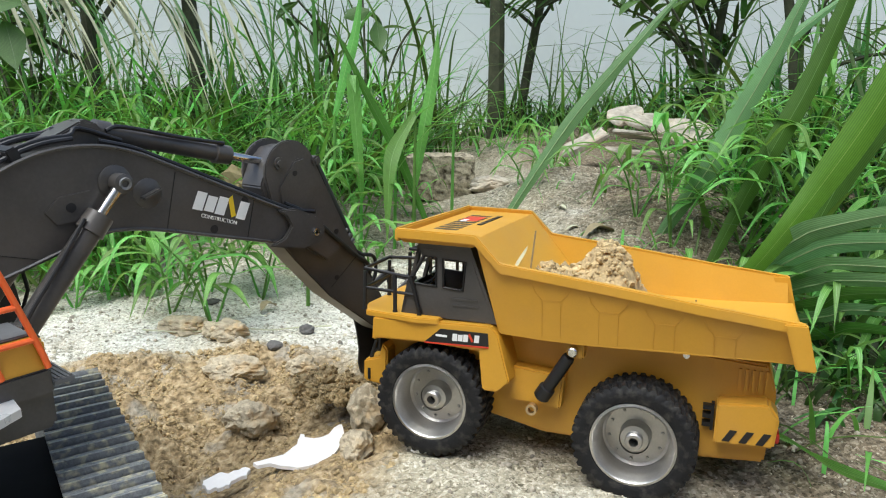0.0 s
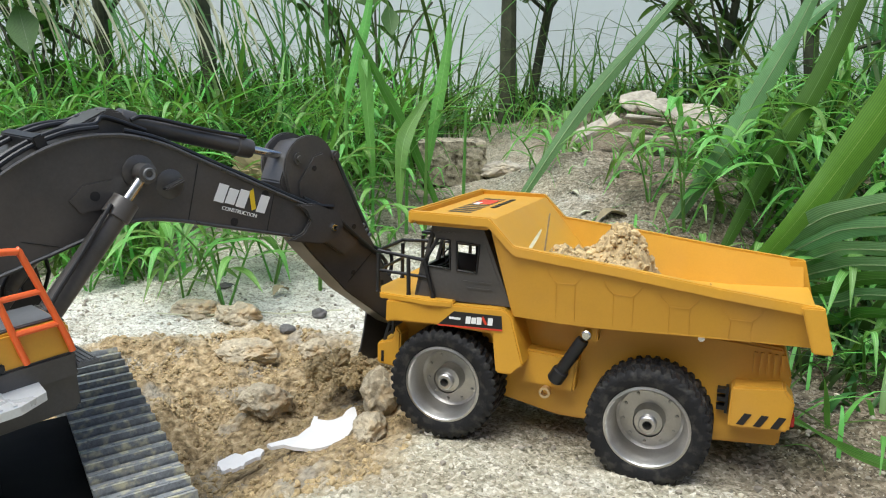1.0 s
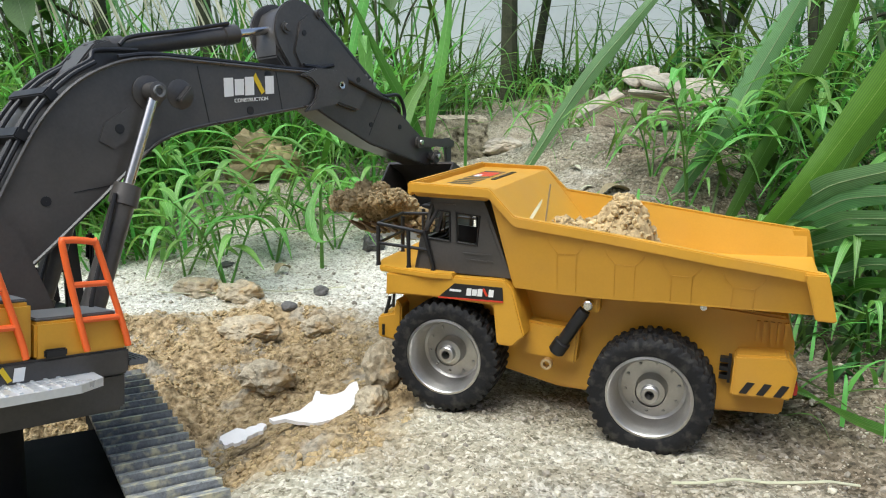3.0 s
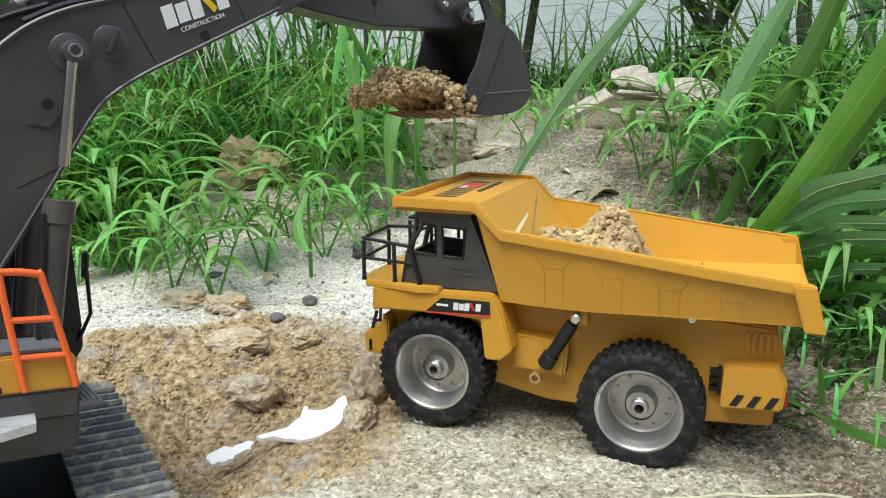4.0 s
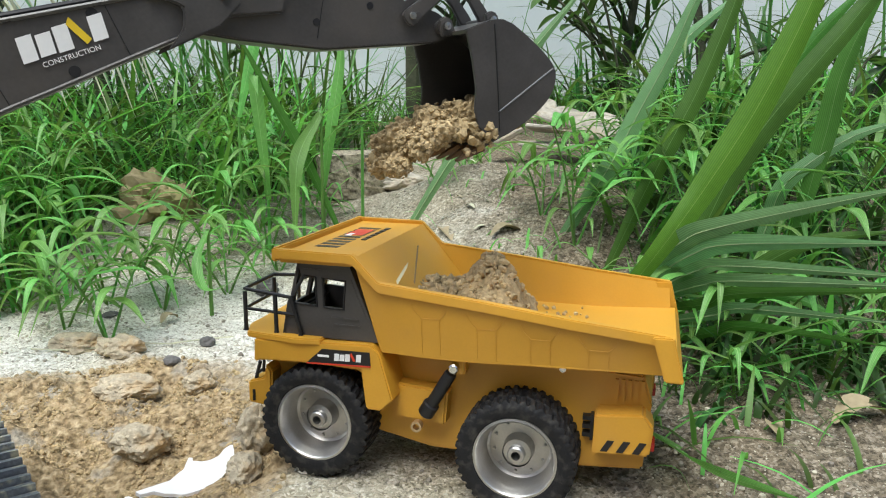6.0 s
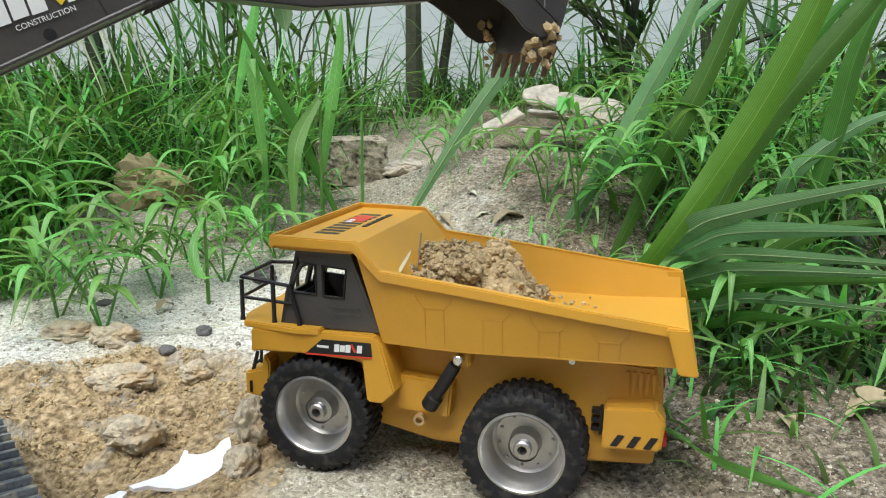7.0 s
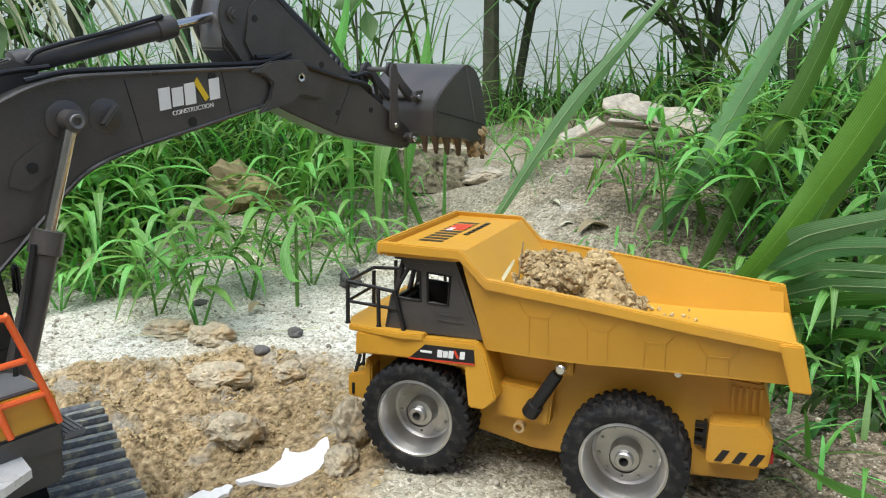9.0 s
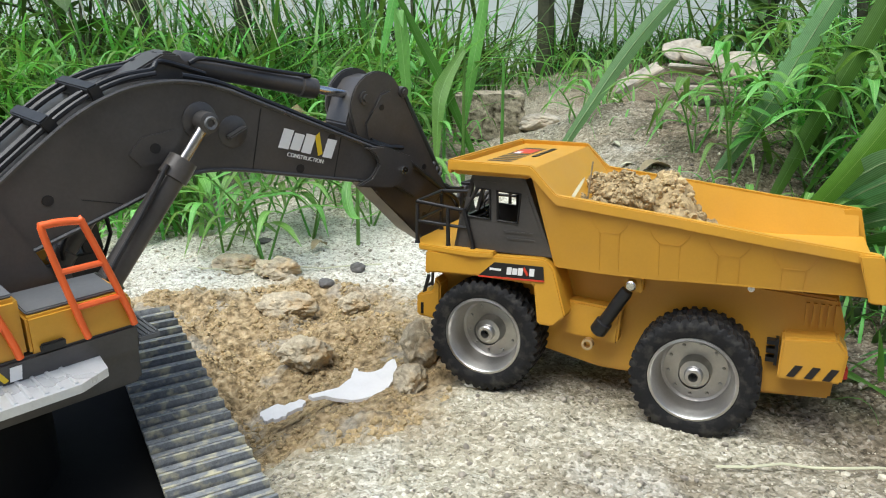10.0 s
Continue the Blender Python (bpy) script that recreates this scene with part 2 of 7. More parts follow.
BARK = material("dark_bark", (0.075, 0.08, 0.05), 0.9, vary=0.4, scale=60, fine=300, bump=1.0, spec=0.2, stain=(0.12, 0.12, 0.07))
DRYLEAF = material("dry_leaf", (0.34, 0.28, 0.17), 0.8, vary=0.25, scale=40, fine=300, bump=0.3, spec=0.2, island=0.3)
STRAW = material("straw", (0.53, 0.53, 0.37), 0.7, vary=0.2, scale=40, fine=300, bump=0.2, spec=0.3, island=0.2)
GRASS = leaf_material("grass_green", (0.125, 0.325, 0.070), island=0.7)
# Darker copy of the grass green, with shade put into the colour.
GRASSSHADE = leaf_material("shaded_grass_green", (0.095, 0.235, 0.060), island=0.6)
REEDBRIGHT = leaf_material("bright_reed_green", (0.100, 0.235, 0.028), rough=0.38, island=0.0)
MIDRIB = leaf_material("leaf_midrib", (0.34, 0.46, 0.24), island=0.0, per_object=0.1)
WEED = leaf_material("weed_green", (0.140, 0.340, 0.078), island=0.0, per_object=0.35)
REED = leaf_material("reed_green", (0.070, 0.195, 0.035), rough=0.38, island=0.0, per_object=0.22)
REEDPALE = leaf_material("pale_reed_green", (0.155, 0.315, 0.130), rough=0.42, island=0.0, per_object=0.15)
# Shadow inside the foliage is put into this very dark green.
UNDERSHADE = leaf_material("undergrowth_shade_green", (0.042, 0.112, 0.028), island=0.6)
BUSH = leaf_material("bush_green", (0.070, 0.155, 0.040), island=0.4)


# ---- building helpers ----
def part(name, bm, mat, parent, label="", smooth=False):
    me = bpy.data.meshes.new(name)
    bm.to_mesh(me)
    bm.free()
    me.materials.append(mat)
    if smooth:
        me.polygons.foreach_set("use_smooth", [True] * len(me.polygons))
        me.set_sharp_from_angle(angle=radians(38))
    ob = new(name, me)
    ob.parent = parent
    return tagged(ob, label) if label else ob


def thing(name, label, category, m=None, group="", kind=""):
    ob = new(name)
    ob.empty_display_size = 0.02
    if m is not None:
        ob.matrix_basis = m
    return tagged(ob, label, category, group, kind)


def lone(name, bm, mat, label, category, group="", kind="", smooth=False):
    """A thing of one mesh."""
    return tagged(part(name, bm, mat, None, "", smooth), label, category, group, kind)


def prism(bm, poly, lo, hi, bevel=0.0, axis="y"):
    """A polygon of (x, z) drawn out along y from lo to hi."""
    a = [bm.verts.new((x, lo, z)) for x, z in poly]
    b = [bm.verts.new((x, hi, z)) for x, z in poly]
    n = len(poly)
    fs = [bm.faces.new(a), bm.faces.new(b[::-1])]
    for i in range(n):
        fs.append(bm.faces.new((a[i], b[i], b[(i + 1) % n], a[(i + 1) % n])))
    bmesh.ops.recalc_face_normals(bm, faces=fs)
    if bevel:
        es = {e for f in fs for e in f.edges}
        bmesh.ops.bevel(bm, geom=list(es), offset=bevel, segments=2, affect="EDGES", clamp_overlap=True)
    return bm


def box(bm, x0, x1, y0, y1, z0, z1, bevel=0.0):
    return prism(bm, [(x0, z0), (x1, z0), (x1, z1), (x0, z1)], y0, y1, bevel)


def ring_frame(d):
    d = Vector(d).normalized()
    u = d.orthogonal().normalized()
    return u, d.cross(u)


def tube(bm, pts, r, sides=10, cap=True):
    """A round bar through the points; r may be one radius or one for each point."""
    pts = [Vector(p) for p in pts]
    rs = r if isinstance(r, (list, tuple)) else [r] * len(pts)
    rings = []
    d0 = (pts[1] - pts[0]).normalized()
    u, v = ring_frame(d0)
    for i, p in enumerate(pts):
        d = (pts[min(i + 1, len(pts) - 1)] - pts[max(i - 1, 0)]).normalized()
        u = (u - d * u.dot(d)).normalized()
        v = d.cross(u)
        rings.append([bm.verts.new(p + rs[i] * (math.cos(2 * math.pi * k / sides) * u + math.sin(2 * math.pi * k / sides) * v)) for k in range(sides)])
    for a, b in zip(rings, rings[1:]):
        for k in range(sides):
            bm.faces.new((a[k], a[(k + 1) % sides], b[(k + 1) % sides], b[k]))
    if cap:
        bm.faces.new(rings[0][::-1])
        bm.faces.new(rings[-1])
    return bm


def lathe(bm, profile, sides=40, centre=(0, 0, 0)):
    """Turns (radius, y) points round the y axis."""
    cx, cy, cz = centre
    rings = []
    for r, y in profile:
        rings.append([bm.verts.new((cx + r * math.cos(2 * math.pi * k / sides), cy + y, cz + r * math.sin(2 * math.pi * k / sides))) for k in range(sides)])
    fs = []
    for a, b in zip(rings, rings[1:]):
        for k in range(sides):
            fs.append(bm.faces.new((a[k], b[k], b[(k + 1) % sides], a[(k + 1) % sides])))
    bmesh.ops.recalc_face_normals(bm, faces=fs)
    return bm


def smooth_path(pts, n=12):
    """Points on a smooth curve through the given ones."""
    p = [Vector(q) for q in pts]
    p = [2 * p[0] - p[1]] + p + [2 * p[-1] - p[-2]]
    out = []
    for i in range(1, len(p) - 2):
        for k in range(n):
            t = k / n
            a, b, c, d = p[i - 1], p[i], p[i + 1], p[i + 2]
            out.append(0.5 * (2 * b + (c - a) * t + (2 * a - 5 * b + 4 * c - d) * t * t + (3 * b - a - 3 * c + d) * t ** 3))
    out.append(p[-2])
    return out


def blade(bm, pts, width, fold=0.25, side=None, base=0.35, tip=0.02):
    """A leaf: a folded strip along the points, widest below the middle, with fine ribs along it."""
    n = len(pts)
    rows = []
    cols = (-1, -0.5, 0, 0.5, 1) if width > 0.009 else (-1, 0, 1)
    across = bm.verts.layers.float.get("across") or bm.verts.layers.float.new("across")
    for i, p in enumerate(pts):
        t = i / (n - 1)
        d = (pts[min(i + 1, n - 1)] - pts[max(i - 1, 0)]).normalized()
        s = Vector(side) if side is not None else Vector((0, 0, 1)).cross(d)
        s = (s - d * s.dot(d))
        s = s.normalized() if s.length > 1e-4 else Vector((1, 0, 0))
        up = d.cross(s)
        w = width * 0.5 * max(tip, (base + (1 - base) * min(1, t / 0.35)) * (1 - max(0, (t - 0.4) / 0.6) ** 1.8))
        row = []
        for c in cols:
            v = bm.verts.new(p + s * w * c + up * w * fold * (abs(c) + 0.10 * math.sin(5 * t + 4 * c)))
            v[across] = 100 + c * width * 1000
            row.append(v)
        rows.append(row)
    for a, b in zip(rows, rows[1:]):
        for k in range(len(cols) - 1):
            bm.faces.new((a[k], a[k + 1], b[k + 1], b[k]))
    return bm


def lump(bm, centre, size, seed, rough=0.35, cuts=2, squash=(1, 1, 1)):
    """An uneven clod or stone."""
    made = bmesh.ops.create_icosphere(bm, subdivisions=cuts, radius=1.0)
    o = Vector((seed * 3.17, seed * 1.31, seed * 7.7))
    for v in made["verts"]:
        q = v.co.copy()
        k = 1 + rough * noise.noise(q * 1.3 + o) + rough * 0.6 * noise.noise(q * 3.1 + o) + rough * 0.35 * noise.noise(q * 7.0 + o)
        v.co = Vector(centre) + Vector((q.x * squash[0], q.y * squash[1], q.z * squash[2])) * (size * k)
    return bm


def crumbly_lump(bm, size, seed, squash):
    """A clod of many crumbs pressed together."""
    made = bmesh.ops.create_icosphere(bm, subdivisions=5, radius=1.0)
    o = Vector((seed * 3.17, seed * 1.31, seed * 7.7))
    for v in made["verts"]:
        q = v.co.copy()
        k = 1 + 0.30 * noise.noise(q * 1.2 + o) + 0.16 * noise.noise(q * 2.9 + o) + 0.10 * noise.noise(q * 6.5 + o) + 0.05 * abs(noise.noise(q * 12 + o)) + 0.025 * noise.noise(q * 26 + o)
        v.co = Vector((q.x * squash[0], q.y * squash[1], q.z * squash[2])) * (size * k)
    return bm


def letters(name, text, size, mat, parent, m):
    """Built-in lettering as a flat mesh in the local xy plane."""
    cu = bpy.data.curves.new(name, "FONT")
    cu.body, cu.size, cu.extrude = text, size, 0.0002
    cu.align_x = "CENTER"
    ob = bpy.data.objects.new(name, cu)
    scene.collection.objects.link(ob)
    me = bpy.data.meshes.new_from_object(ob.evaluated_get(bpy.context.evaluated_depsgraph_get()))
    bpy.data.objects.remove(ob)
    me.materials.clear()
    me.materials.append(mat)
    out = new(name, me)
    out.parent = parent
    out.matrix_basis = m
    return out


def emblem(parent, m, w, h, mats):
    """A plain word-mark: slanted bars with one coloured slash, in the local xz plane."""
    step = w / 5
    for i in range(5):
        bm = bmesh.new()
        x = i * step
        s = 0.16 * step
        if i == 3:
            prism(bm, [(x - step * 0.05, 0.95 * h), (x + step * 0.25, 1.2 * h), (x + step * 0.95, 0.15 * h), (x + step * 0.6, 0)], -0.0003, 0.0)
        else:
            lo, hi = (0.0, h) if i % 2 == 0 else (0.04 * h, 0.9 * h)
            prism(bm, [(x, lo), (x + s, hi), (x + 0.86 * step + s, hi), (x + 0.86 * step, lo)], -0.0003, 0.0)
        ob = part("emblem_bar", bm, mats[1] if i == 3 else mats[0], parent)
        ob.matrix_basis = m


# ---- ground ----
def step01(v, a, b):
    t = min(1.0, max(0.0, (v - a) / (b - a)))
    return t * t * (3 - 2 * t)


def dug(x, y):
    """How far the soil is freshly dug, 0 to 1."""
    k = 1.4 - math.hypot((x + 0.13) / 0.15, (y - 0.46) / 0.15) + 0.5 * noise.noise(Vector((x * 12, y * 12, 3)))
    return step01(k, 0.25, 0.6) * step01(0.03 - x + 0.02 * noise.noise(Vector((x * 30, y * 30, 9))), -0.01, 0.02)


def litter(x, y):
    """How far brown earth and plant litter cover the sand, 0 to 1. The browns also carry plant shade."""
    far = max(step01(abs(x), 0.6, 2.2), step01(-y, 0.0, 1.6))
    p = Vector((x * 9, y * 9, 5))
    n = noise.noise(p) + 0.5 * noise.noise(p * 3)
    k = step01(x + 0.05 * n, 0.06, 0.22) * 0.85
    k = max(k, 0.5 * step01(x + 0.04 * n, 0.02, 0.10) * step01(0.36 - y, 0.0, 0.06))
    k = max(k, step01(y + 0.12 * n, 0.80, 0.95) * 0.45)
    k = max(k, step01(n, 0.25, 0.6) * 0.22, step01(-x + 0.06 * n, 0.24, 0.34) * step01(y, 0.64, 0.76) * 0.4)
    k = max(k, 0.75 * math.exp(-((x - 0.165) / 0.07) ** 2 - ((y - 0.91) / 0.05) ** 2) + 0.25 * n)
    return max(0.0, min(1.0, k * (1 - far) + 0.6 * far))


def lime(x, y):
    """How far the sand is whitened with lime, 0 to 1."""
    p = Vector((x * 14, y * 14, 2))
    n = noise.noise(p) + 0.6 * noise.noise(p * 3)
    back = step01(y + 0.03 * n, 0.53, 0.60) * step01(0.86 - y + 0.06 * n, 0.0, 0.12) * step01(0.16 - x + 0.05 * n, 0.0, 0.10) * step01(x + 0.42, 0.0, 0.1)
    front = step01(0.41 - y, 0.0, 0.06) * step01(0.09 - abs(x - 0.03) + 0.03 * n, 0.0, 0.05) * step01(n, 0.05, 0.5)
    return max(back * (0.70 + 0.5 * n), 0.4 * front) * (1 - dug(x, y)) if -0.5 < x < 0.4 and 0.2 < y < 1.1 else 0.0


def base_height(x, y):
    f = step01(x, -0.02, 0.20)
    y0 = 0.66 + (0.50 - 0.66) * f
    h = (0.078 + 0.030 * f) * step01(y, y0, y0 + 0.42 - 0.06 * f)
    h += 0.06 * step01(y, 1.08, 1.6)
    h -= 0.030 * math.exp(-((x + 0.12) / 0.085) ** 2 - ((y - 0.46) / 0.11) ** 2)
    h -= 0.042 * step01(-x, 0.06, 0.17) * step01(0.50 - y, 0.0, 0.14)
    h += 0.012 * step01(x, 0.17, 0.25) * step01(y, 0.33, 0.42)
    h += 0.026 * math.exp(-((x - 0.165) / 0.075) ** 2 - ((y - 0.93) / 0.06) ** 2)
    h += 0.003
    return h


def height(x, y):
    h = base_height(x, y)
    if not (-1.3 < x < 1.3 and -0.6 < y < 1.8):
        return h
    d = dug(x, y)
    p = Vector((x, y, 0))
    calm = 0.25 + 0.75 * step01(math.hypot((x + 0.072) / 0.045, (y - 0.425) / 0.045), 0.7, 1.3)
    rut = 1 - abs(noise.noise(p * 22)) * 2
    h += d * calm * (0.008 * noise.noise(p * 24) + 0.0050 * noise.noise(p * 62) + 0.0034 * noise.noise(p * 150) + 0.005 * abs(noise.noise(p * 48)) + 0.0030 * abs(noise.noise(p * 105 + Vector((3, 1, 0)))) + 0.0024 * abs(noise.noise(p * 230)) - 0.002 + 0.003 * rut)
    h += (1 - d) * (0.004 * noise.noise(p * 14) + 0.0022 * noise.noise(p * 60) + 0.0018 * noise.noise(p * 150) + 0.0014 * abs(noise.noise(p * 260)))
    return h


def spread(lo, hi, fine, far, grow=1.35):
    out = list(np.arange(lo, hi, fine))
    s, v = fine, lo
    while v > -far:
        s *= grow
        v -= s
        out.insert(0, v)
    s, v = fine, out[-1]
    while v < far:
        s *= grow
        v += s
        out.append(v)
    return out


def build_ground():
    xs, ys = spread(-0.36, 0.36, 0.0024, 60, 1.2), spread(0.24, 0.90, 0.0024, 60, 1.14)
    verts = [(x, y, height(x, y)) for y in ys for x in xs]
    nx = len(xs)
    faces = [(j * nx + i, j * nx + i + 1, (j + 1) * nx + i + 1, (j + 1) * nx + i) for j in range(len(ys) - 1) for i in range(nx - 1)]
    me = bpy.data.meshes.new("ground")
    me.from_pydata(verts, [], faces)
    a = me.attributes.new("dug", "FLOAT", "POINT")
    a.data.foreach_set("value", [dug(x, y) if -0.5 < x < 0.3 and 0 < y < 1 else 0.0 for x, y, z in verts])
    e = me.attributes.new("litter", "FLOAT", "POINT")
    e.data.foreach_set("value", [litter(x, y) for x, y, z in verts])
    e = me.attributes.new("lime", "FLOAT", "POINT")
    e.data.foreach_set("value", [max(0.0, min(1.0, lime(x, y))) for x, y, z in verts])
    me.polygons.foreach_set("use_smooth", [True] * len(faces))
    me.materials.append(GROUND)
    return tagged(new("ground", me), "pale crushed sand with a dug hollow of orange soil", "ground", kind="structure")


build_ground()

bm = bmesh.new()
box(bm, -14, 14, 2.15, 2.35, -0.05, 1.5)
lone("wall_north", bm, WALLPAINT, "pale blue-white painted garden wall behind the plants", "wall", kind="structure")

# Unseen wall, added to block low sky light and darken side faces.
bm = bmesh.new()
box(bm, -14, 14, -2.2, -2.0, -0.05, 1.6)
lone("wall_south", bm, SLAB, "unseen wall added to block low sky light", "wall", kind="structure")


# ---- dump truck ----
TRUCK = Matrix.Translation((0.083, 0.425, 0.0)) @ pose(0, 0, 0, 0, 0, -20.4)


def truck_wheel(truck, x, y, z, out, turn=0.0):
    """One wheel; out is the side its face looks to (-1: -y)."""
    R = 0.0312
    bm = bmesh.new()
    lathe(bm, [(0.0046, 0.004), (0.0046, -0.0030), (0.0040, -0.0036), (0.0024, -0.0036), (0.0022, 0.006)], 24)
    lathe(bm, [(0.0046, 0.0005), (0.0072, 0.0010), (0.0076, 0.0020), (0.0076, 0.0085)], 28)
    wheel = part("wheel", bm, RIM, truck, "silver wheel with a black lugged tyre", True)
    wheel.matrix_basis = pose(x, y, z, 0, 0, (0 if out < 0 else 180) + turn)
    bm = bmesh.new()
    tyre_rows = [(0.0215, -0.0060, 0), (0.0222, -0.0075, 0), (0.0262, -0.0086, 0), (0.0288, -0.0080, 0), (0.0299, -0.0070, 1), (0.0301, -0.0040, 1), (0.0301, -0.0005, 1), (0.0301, 0.0005, 2), (0.0301, 0.0090, 2), (0.0301, 0.0100, 3), (0.0301, 0.0145, 3), (0.0299, 0.0168, 3), (0.0285, 0.0180, 0), (0.0262, 0.0186, 0), (0.0215, 0.0175, 0)]
    n = 40 * 5
    rings = []
    for rad, yy, row in tyre_rows:
        ring = []
        for k in range(n):
            ang = 2 * math.pi * (k + (2.5 if row == 2 else 0) + (yy * 120 if row else 0)) / n
            lug = 0.0014 if row and k % 5 in (1, 2, 3) else 0.0
            ring.append(bm.verts.new(((rad + lug) * math.cos(ang), yy, (rad + lug) * math.sin(ang))))
        rings.append(ring)
    for p, q in zip(rings, rings[1:]):
        for k in range(n):
            bm.faces.new((p[k], q[k], q[(k + 1) % n], p[(k + 1) % n]))
    bmesh.ops.recalc_face_normals(bm, faces=bm.faces[:])
    part("tyre", bm, RUBBER, wheel, "dusty black rubber tyre", True)
    bm = bmesh.new()
    lathe(bm, [(0.0216, -0.0055), (0.0218, -0.0072), (0.0205, -0.0076), (0.0196, -0.0066), (0.0192, -0.004), (0.0186, -0.0032), (0.0178, 0.000), (0.0172, 0.0075), (0.0158, 0.0086), (0.0082, 0.0082), (0.0076, 0.0)], 56)
    part("rim", bm, RIM, wheel, "scuffed silver rim", True)
    for k in range(10):
        a = 2 * math.pi * (k + 0.3) / 10
        bm = bmesh.new()
        lathe(bm, [(0.0001, 0.0070), (0.0008, 0.0072), (0.0010, 0.0088)], 8, (0.0138 * math.cos(a), 0, 0.0138 * math.sin(a)))
        part("bolt", bm, RIM, wheel, "", True)
    return wheel


def wall_strip(bm, inner, outer):
    """A thin wall between two matching rows of points."""
    n = len(inner)
    a = [bm.verts.new(p) for p in inner]
    b = [bm.verts.new(p) for p in outer]
    return a, b


def truck_bed(truck):
    """The tipping bed, its canopy, floor and side walls."""
    W = 0.0600
    T = 0.0026
    lip = 0.1290
    top = [(-0.0285, 0.1312), (-0.0145, 0.1180), (0.0400, 0.1125), (0.0850, 0.1072), (lip, 0.1030)]
    low = [(-0.0150, 0.0800), (0.0100, 0.0792), (0.0300, 0.0792), (0.0800, 0.0812), (0.1310, 0.0826)]
    # side walls, leaning outwards
    bed = None
    for s in (-1, 1):
        bm = bmesh.new()
        rings = []
        for (xt, zt), (xl, zl) in zip(top, low):
            rings.append([(xt, s * W, zt), (xl, s * (W - 0.0060), zl), (xl, s * (W - 0.0060 - T), zl), (xt, s * (W - T), zt)])
        vs = [[bm.verts.new(p) for p in r] for r in rings]
        for a, b in zip(vs, vs[1:]):
            for k in range(4):
                bm.faces.new((a[k], a[(k + 1) % 4], b[(k + 1) % 4], b[k]))
        bm.faces.new(vs[0])
        bm.faces.new(vs[-1][::-1])
        bmesh.ops.recalc_face_normals(bm, faces=bm.faces[:])
        side = part("bed_side", bm, YELLOW, truck, "", True)
        # rolled rim along the top
        bm = bmesh.new()
        d = 0.0046
        path = [(-0.0725, 0.1322), (-0.0285, 0.1318)] + top[1:]
        rr = []
        for i, (x, z) in enumerate(path):
            rr.append([bm.verts.new((x, s * (W + 0.0018), z + 0.0008)), bm.verts.new((x - 0.0004, s * (W + 0.0018), z - d)), bm.verts.new((x - 0.0004, s * (W - 0.0012), z - d)), bm.verts.new((x, s * (W - T - 0.0004), z + 0.0008))])
        for a, b in zip(rr, rr[1:]):
            for k in range(4):
                bm.faces.new((a[k], a[(k + 1) % 4], b[(k + 1) % 4], b[k]))
        bm.faces.new(rr[0])
        bm.faces.new(rr[-1][::-1])
        bmesh.ops.recalc_face_normals(bm, faces=bm.faces[:])
        bmesh.ops.bevel(bm, geom=bm.edges[:], offset=0.0006, segments=2, affect="EDGES", clamp_overlap=True)
        part("bed_rim", bm, YELLOW, side, "", True)
        # tail post
        bm = bmesh.new()
        prism(bm, [(lip - 0.0085, 0.1035), (lip + 0.0012, 0.1038), (lip + 0.0068, 0.0822), (lip - 0.0020, 0.0822)], s * W - 0.0035, s * W + 0.0022, 0.0007)
        part("tail_post", bm, YELLOW, side, "", True)
        # moulded ribs on the outside
        for x in (0.012, 0.041, 0.068, 0.096) if s < 0 else ():
            zt = 0.1165 - 0.105 * (x + 0.012)
            face = lambda z: s * (W - 0.0060 * (1 - (z - 0.080) / (zt - 0.080)) + 0.0001)
            for k in (-1, 1):
                line = [(x + k * 0.0048, 0.0812), (x + k * 0.0048, zt - 0.0125), (x + k * 0.0085, zt - 0.0085), (x + k * 0.0098, zt - 0.0050)]
                bm = bmesh.new()
                tube(bm, [(px, face(pz), pz) for px, pz in line], 0.00014, 6)
                part("mould_line", bm, YELLOW, side)
            bm = bmesh.new()
            tube(bm, [(px, face(zt - 0.0125), zt - 0.0125) for px in (x - 0.0048, x, x + 0.0048)], 0.00012, 6)
            part("mould_line", bm, YELLOW, side)
    # canopy over the cab, with a rim at the front
    bm = bmesh.new()
    prism(bm, [(-0.0720, 0.1285), (-0.0700, 0.1255), (-0.0300, 0.1255), (-0.0275, 0.1285), (-0.0285, 0.1305), (-0.0700, 0.1305)], -W + 0.001, W - 0.001, 0.0005)
    canopy = part("canopy", bm, YELLOW, truck, "yellow canopy with a printed sticker", True)
    bm = bmesh.new()
    box(bm, -0.0738, -0.0708, -W - 0.0015, W + 0.0015, 0.1262, 0.1334, 0.0008)
    part("canopy_rim", bm, YELLOW, canopy, "", True)
    # sticker of dark, white and red bars
    sticker = [(-0.0610, -0.0475, -0.036, 0.036, BLACKINK, 9, 0.62), (-0.0595, -0.0490, 0.004, 0.025, REDINK, 1, 1.0), (-0.0585, -0.0550, 0.001, 0.011, WHITEINK, 2, 0.7), (-0.0440, -0.0412, -0.010, 0.036, BLACKINK, 6, 0.75)]
    for k, (x0, x1, y0, y1, mt, n, fill) in enumerate(sticker):
        z = 0.1306 + 0.00012 * k
        for i in range(n):
            yy = y0 + (y1 - y0) * i / n
            bm = bmesh.new()
            prism(bm, [(x0, 0.1300), (x1, 0.1300), (x1, z), (x0, z)], yy, yy + (y1 - y0) / n * fill)
            part("sticker_bar", bm, mt, canopy)
    # headboard and floor
    bm = bmesh.new()
    outline = [(-0.0300, 0.1300), (-0.0275, 0.1310), (0.0120, 0.0865), (0.0120, 0.0830), (-0.0140, 0.0800), (-0.0165, 0.0800)]
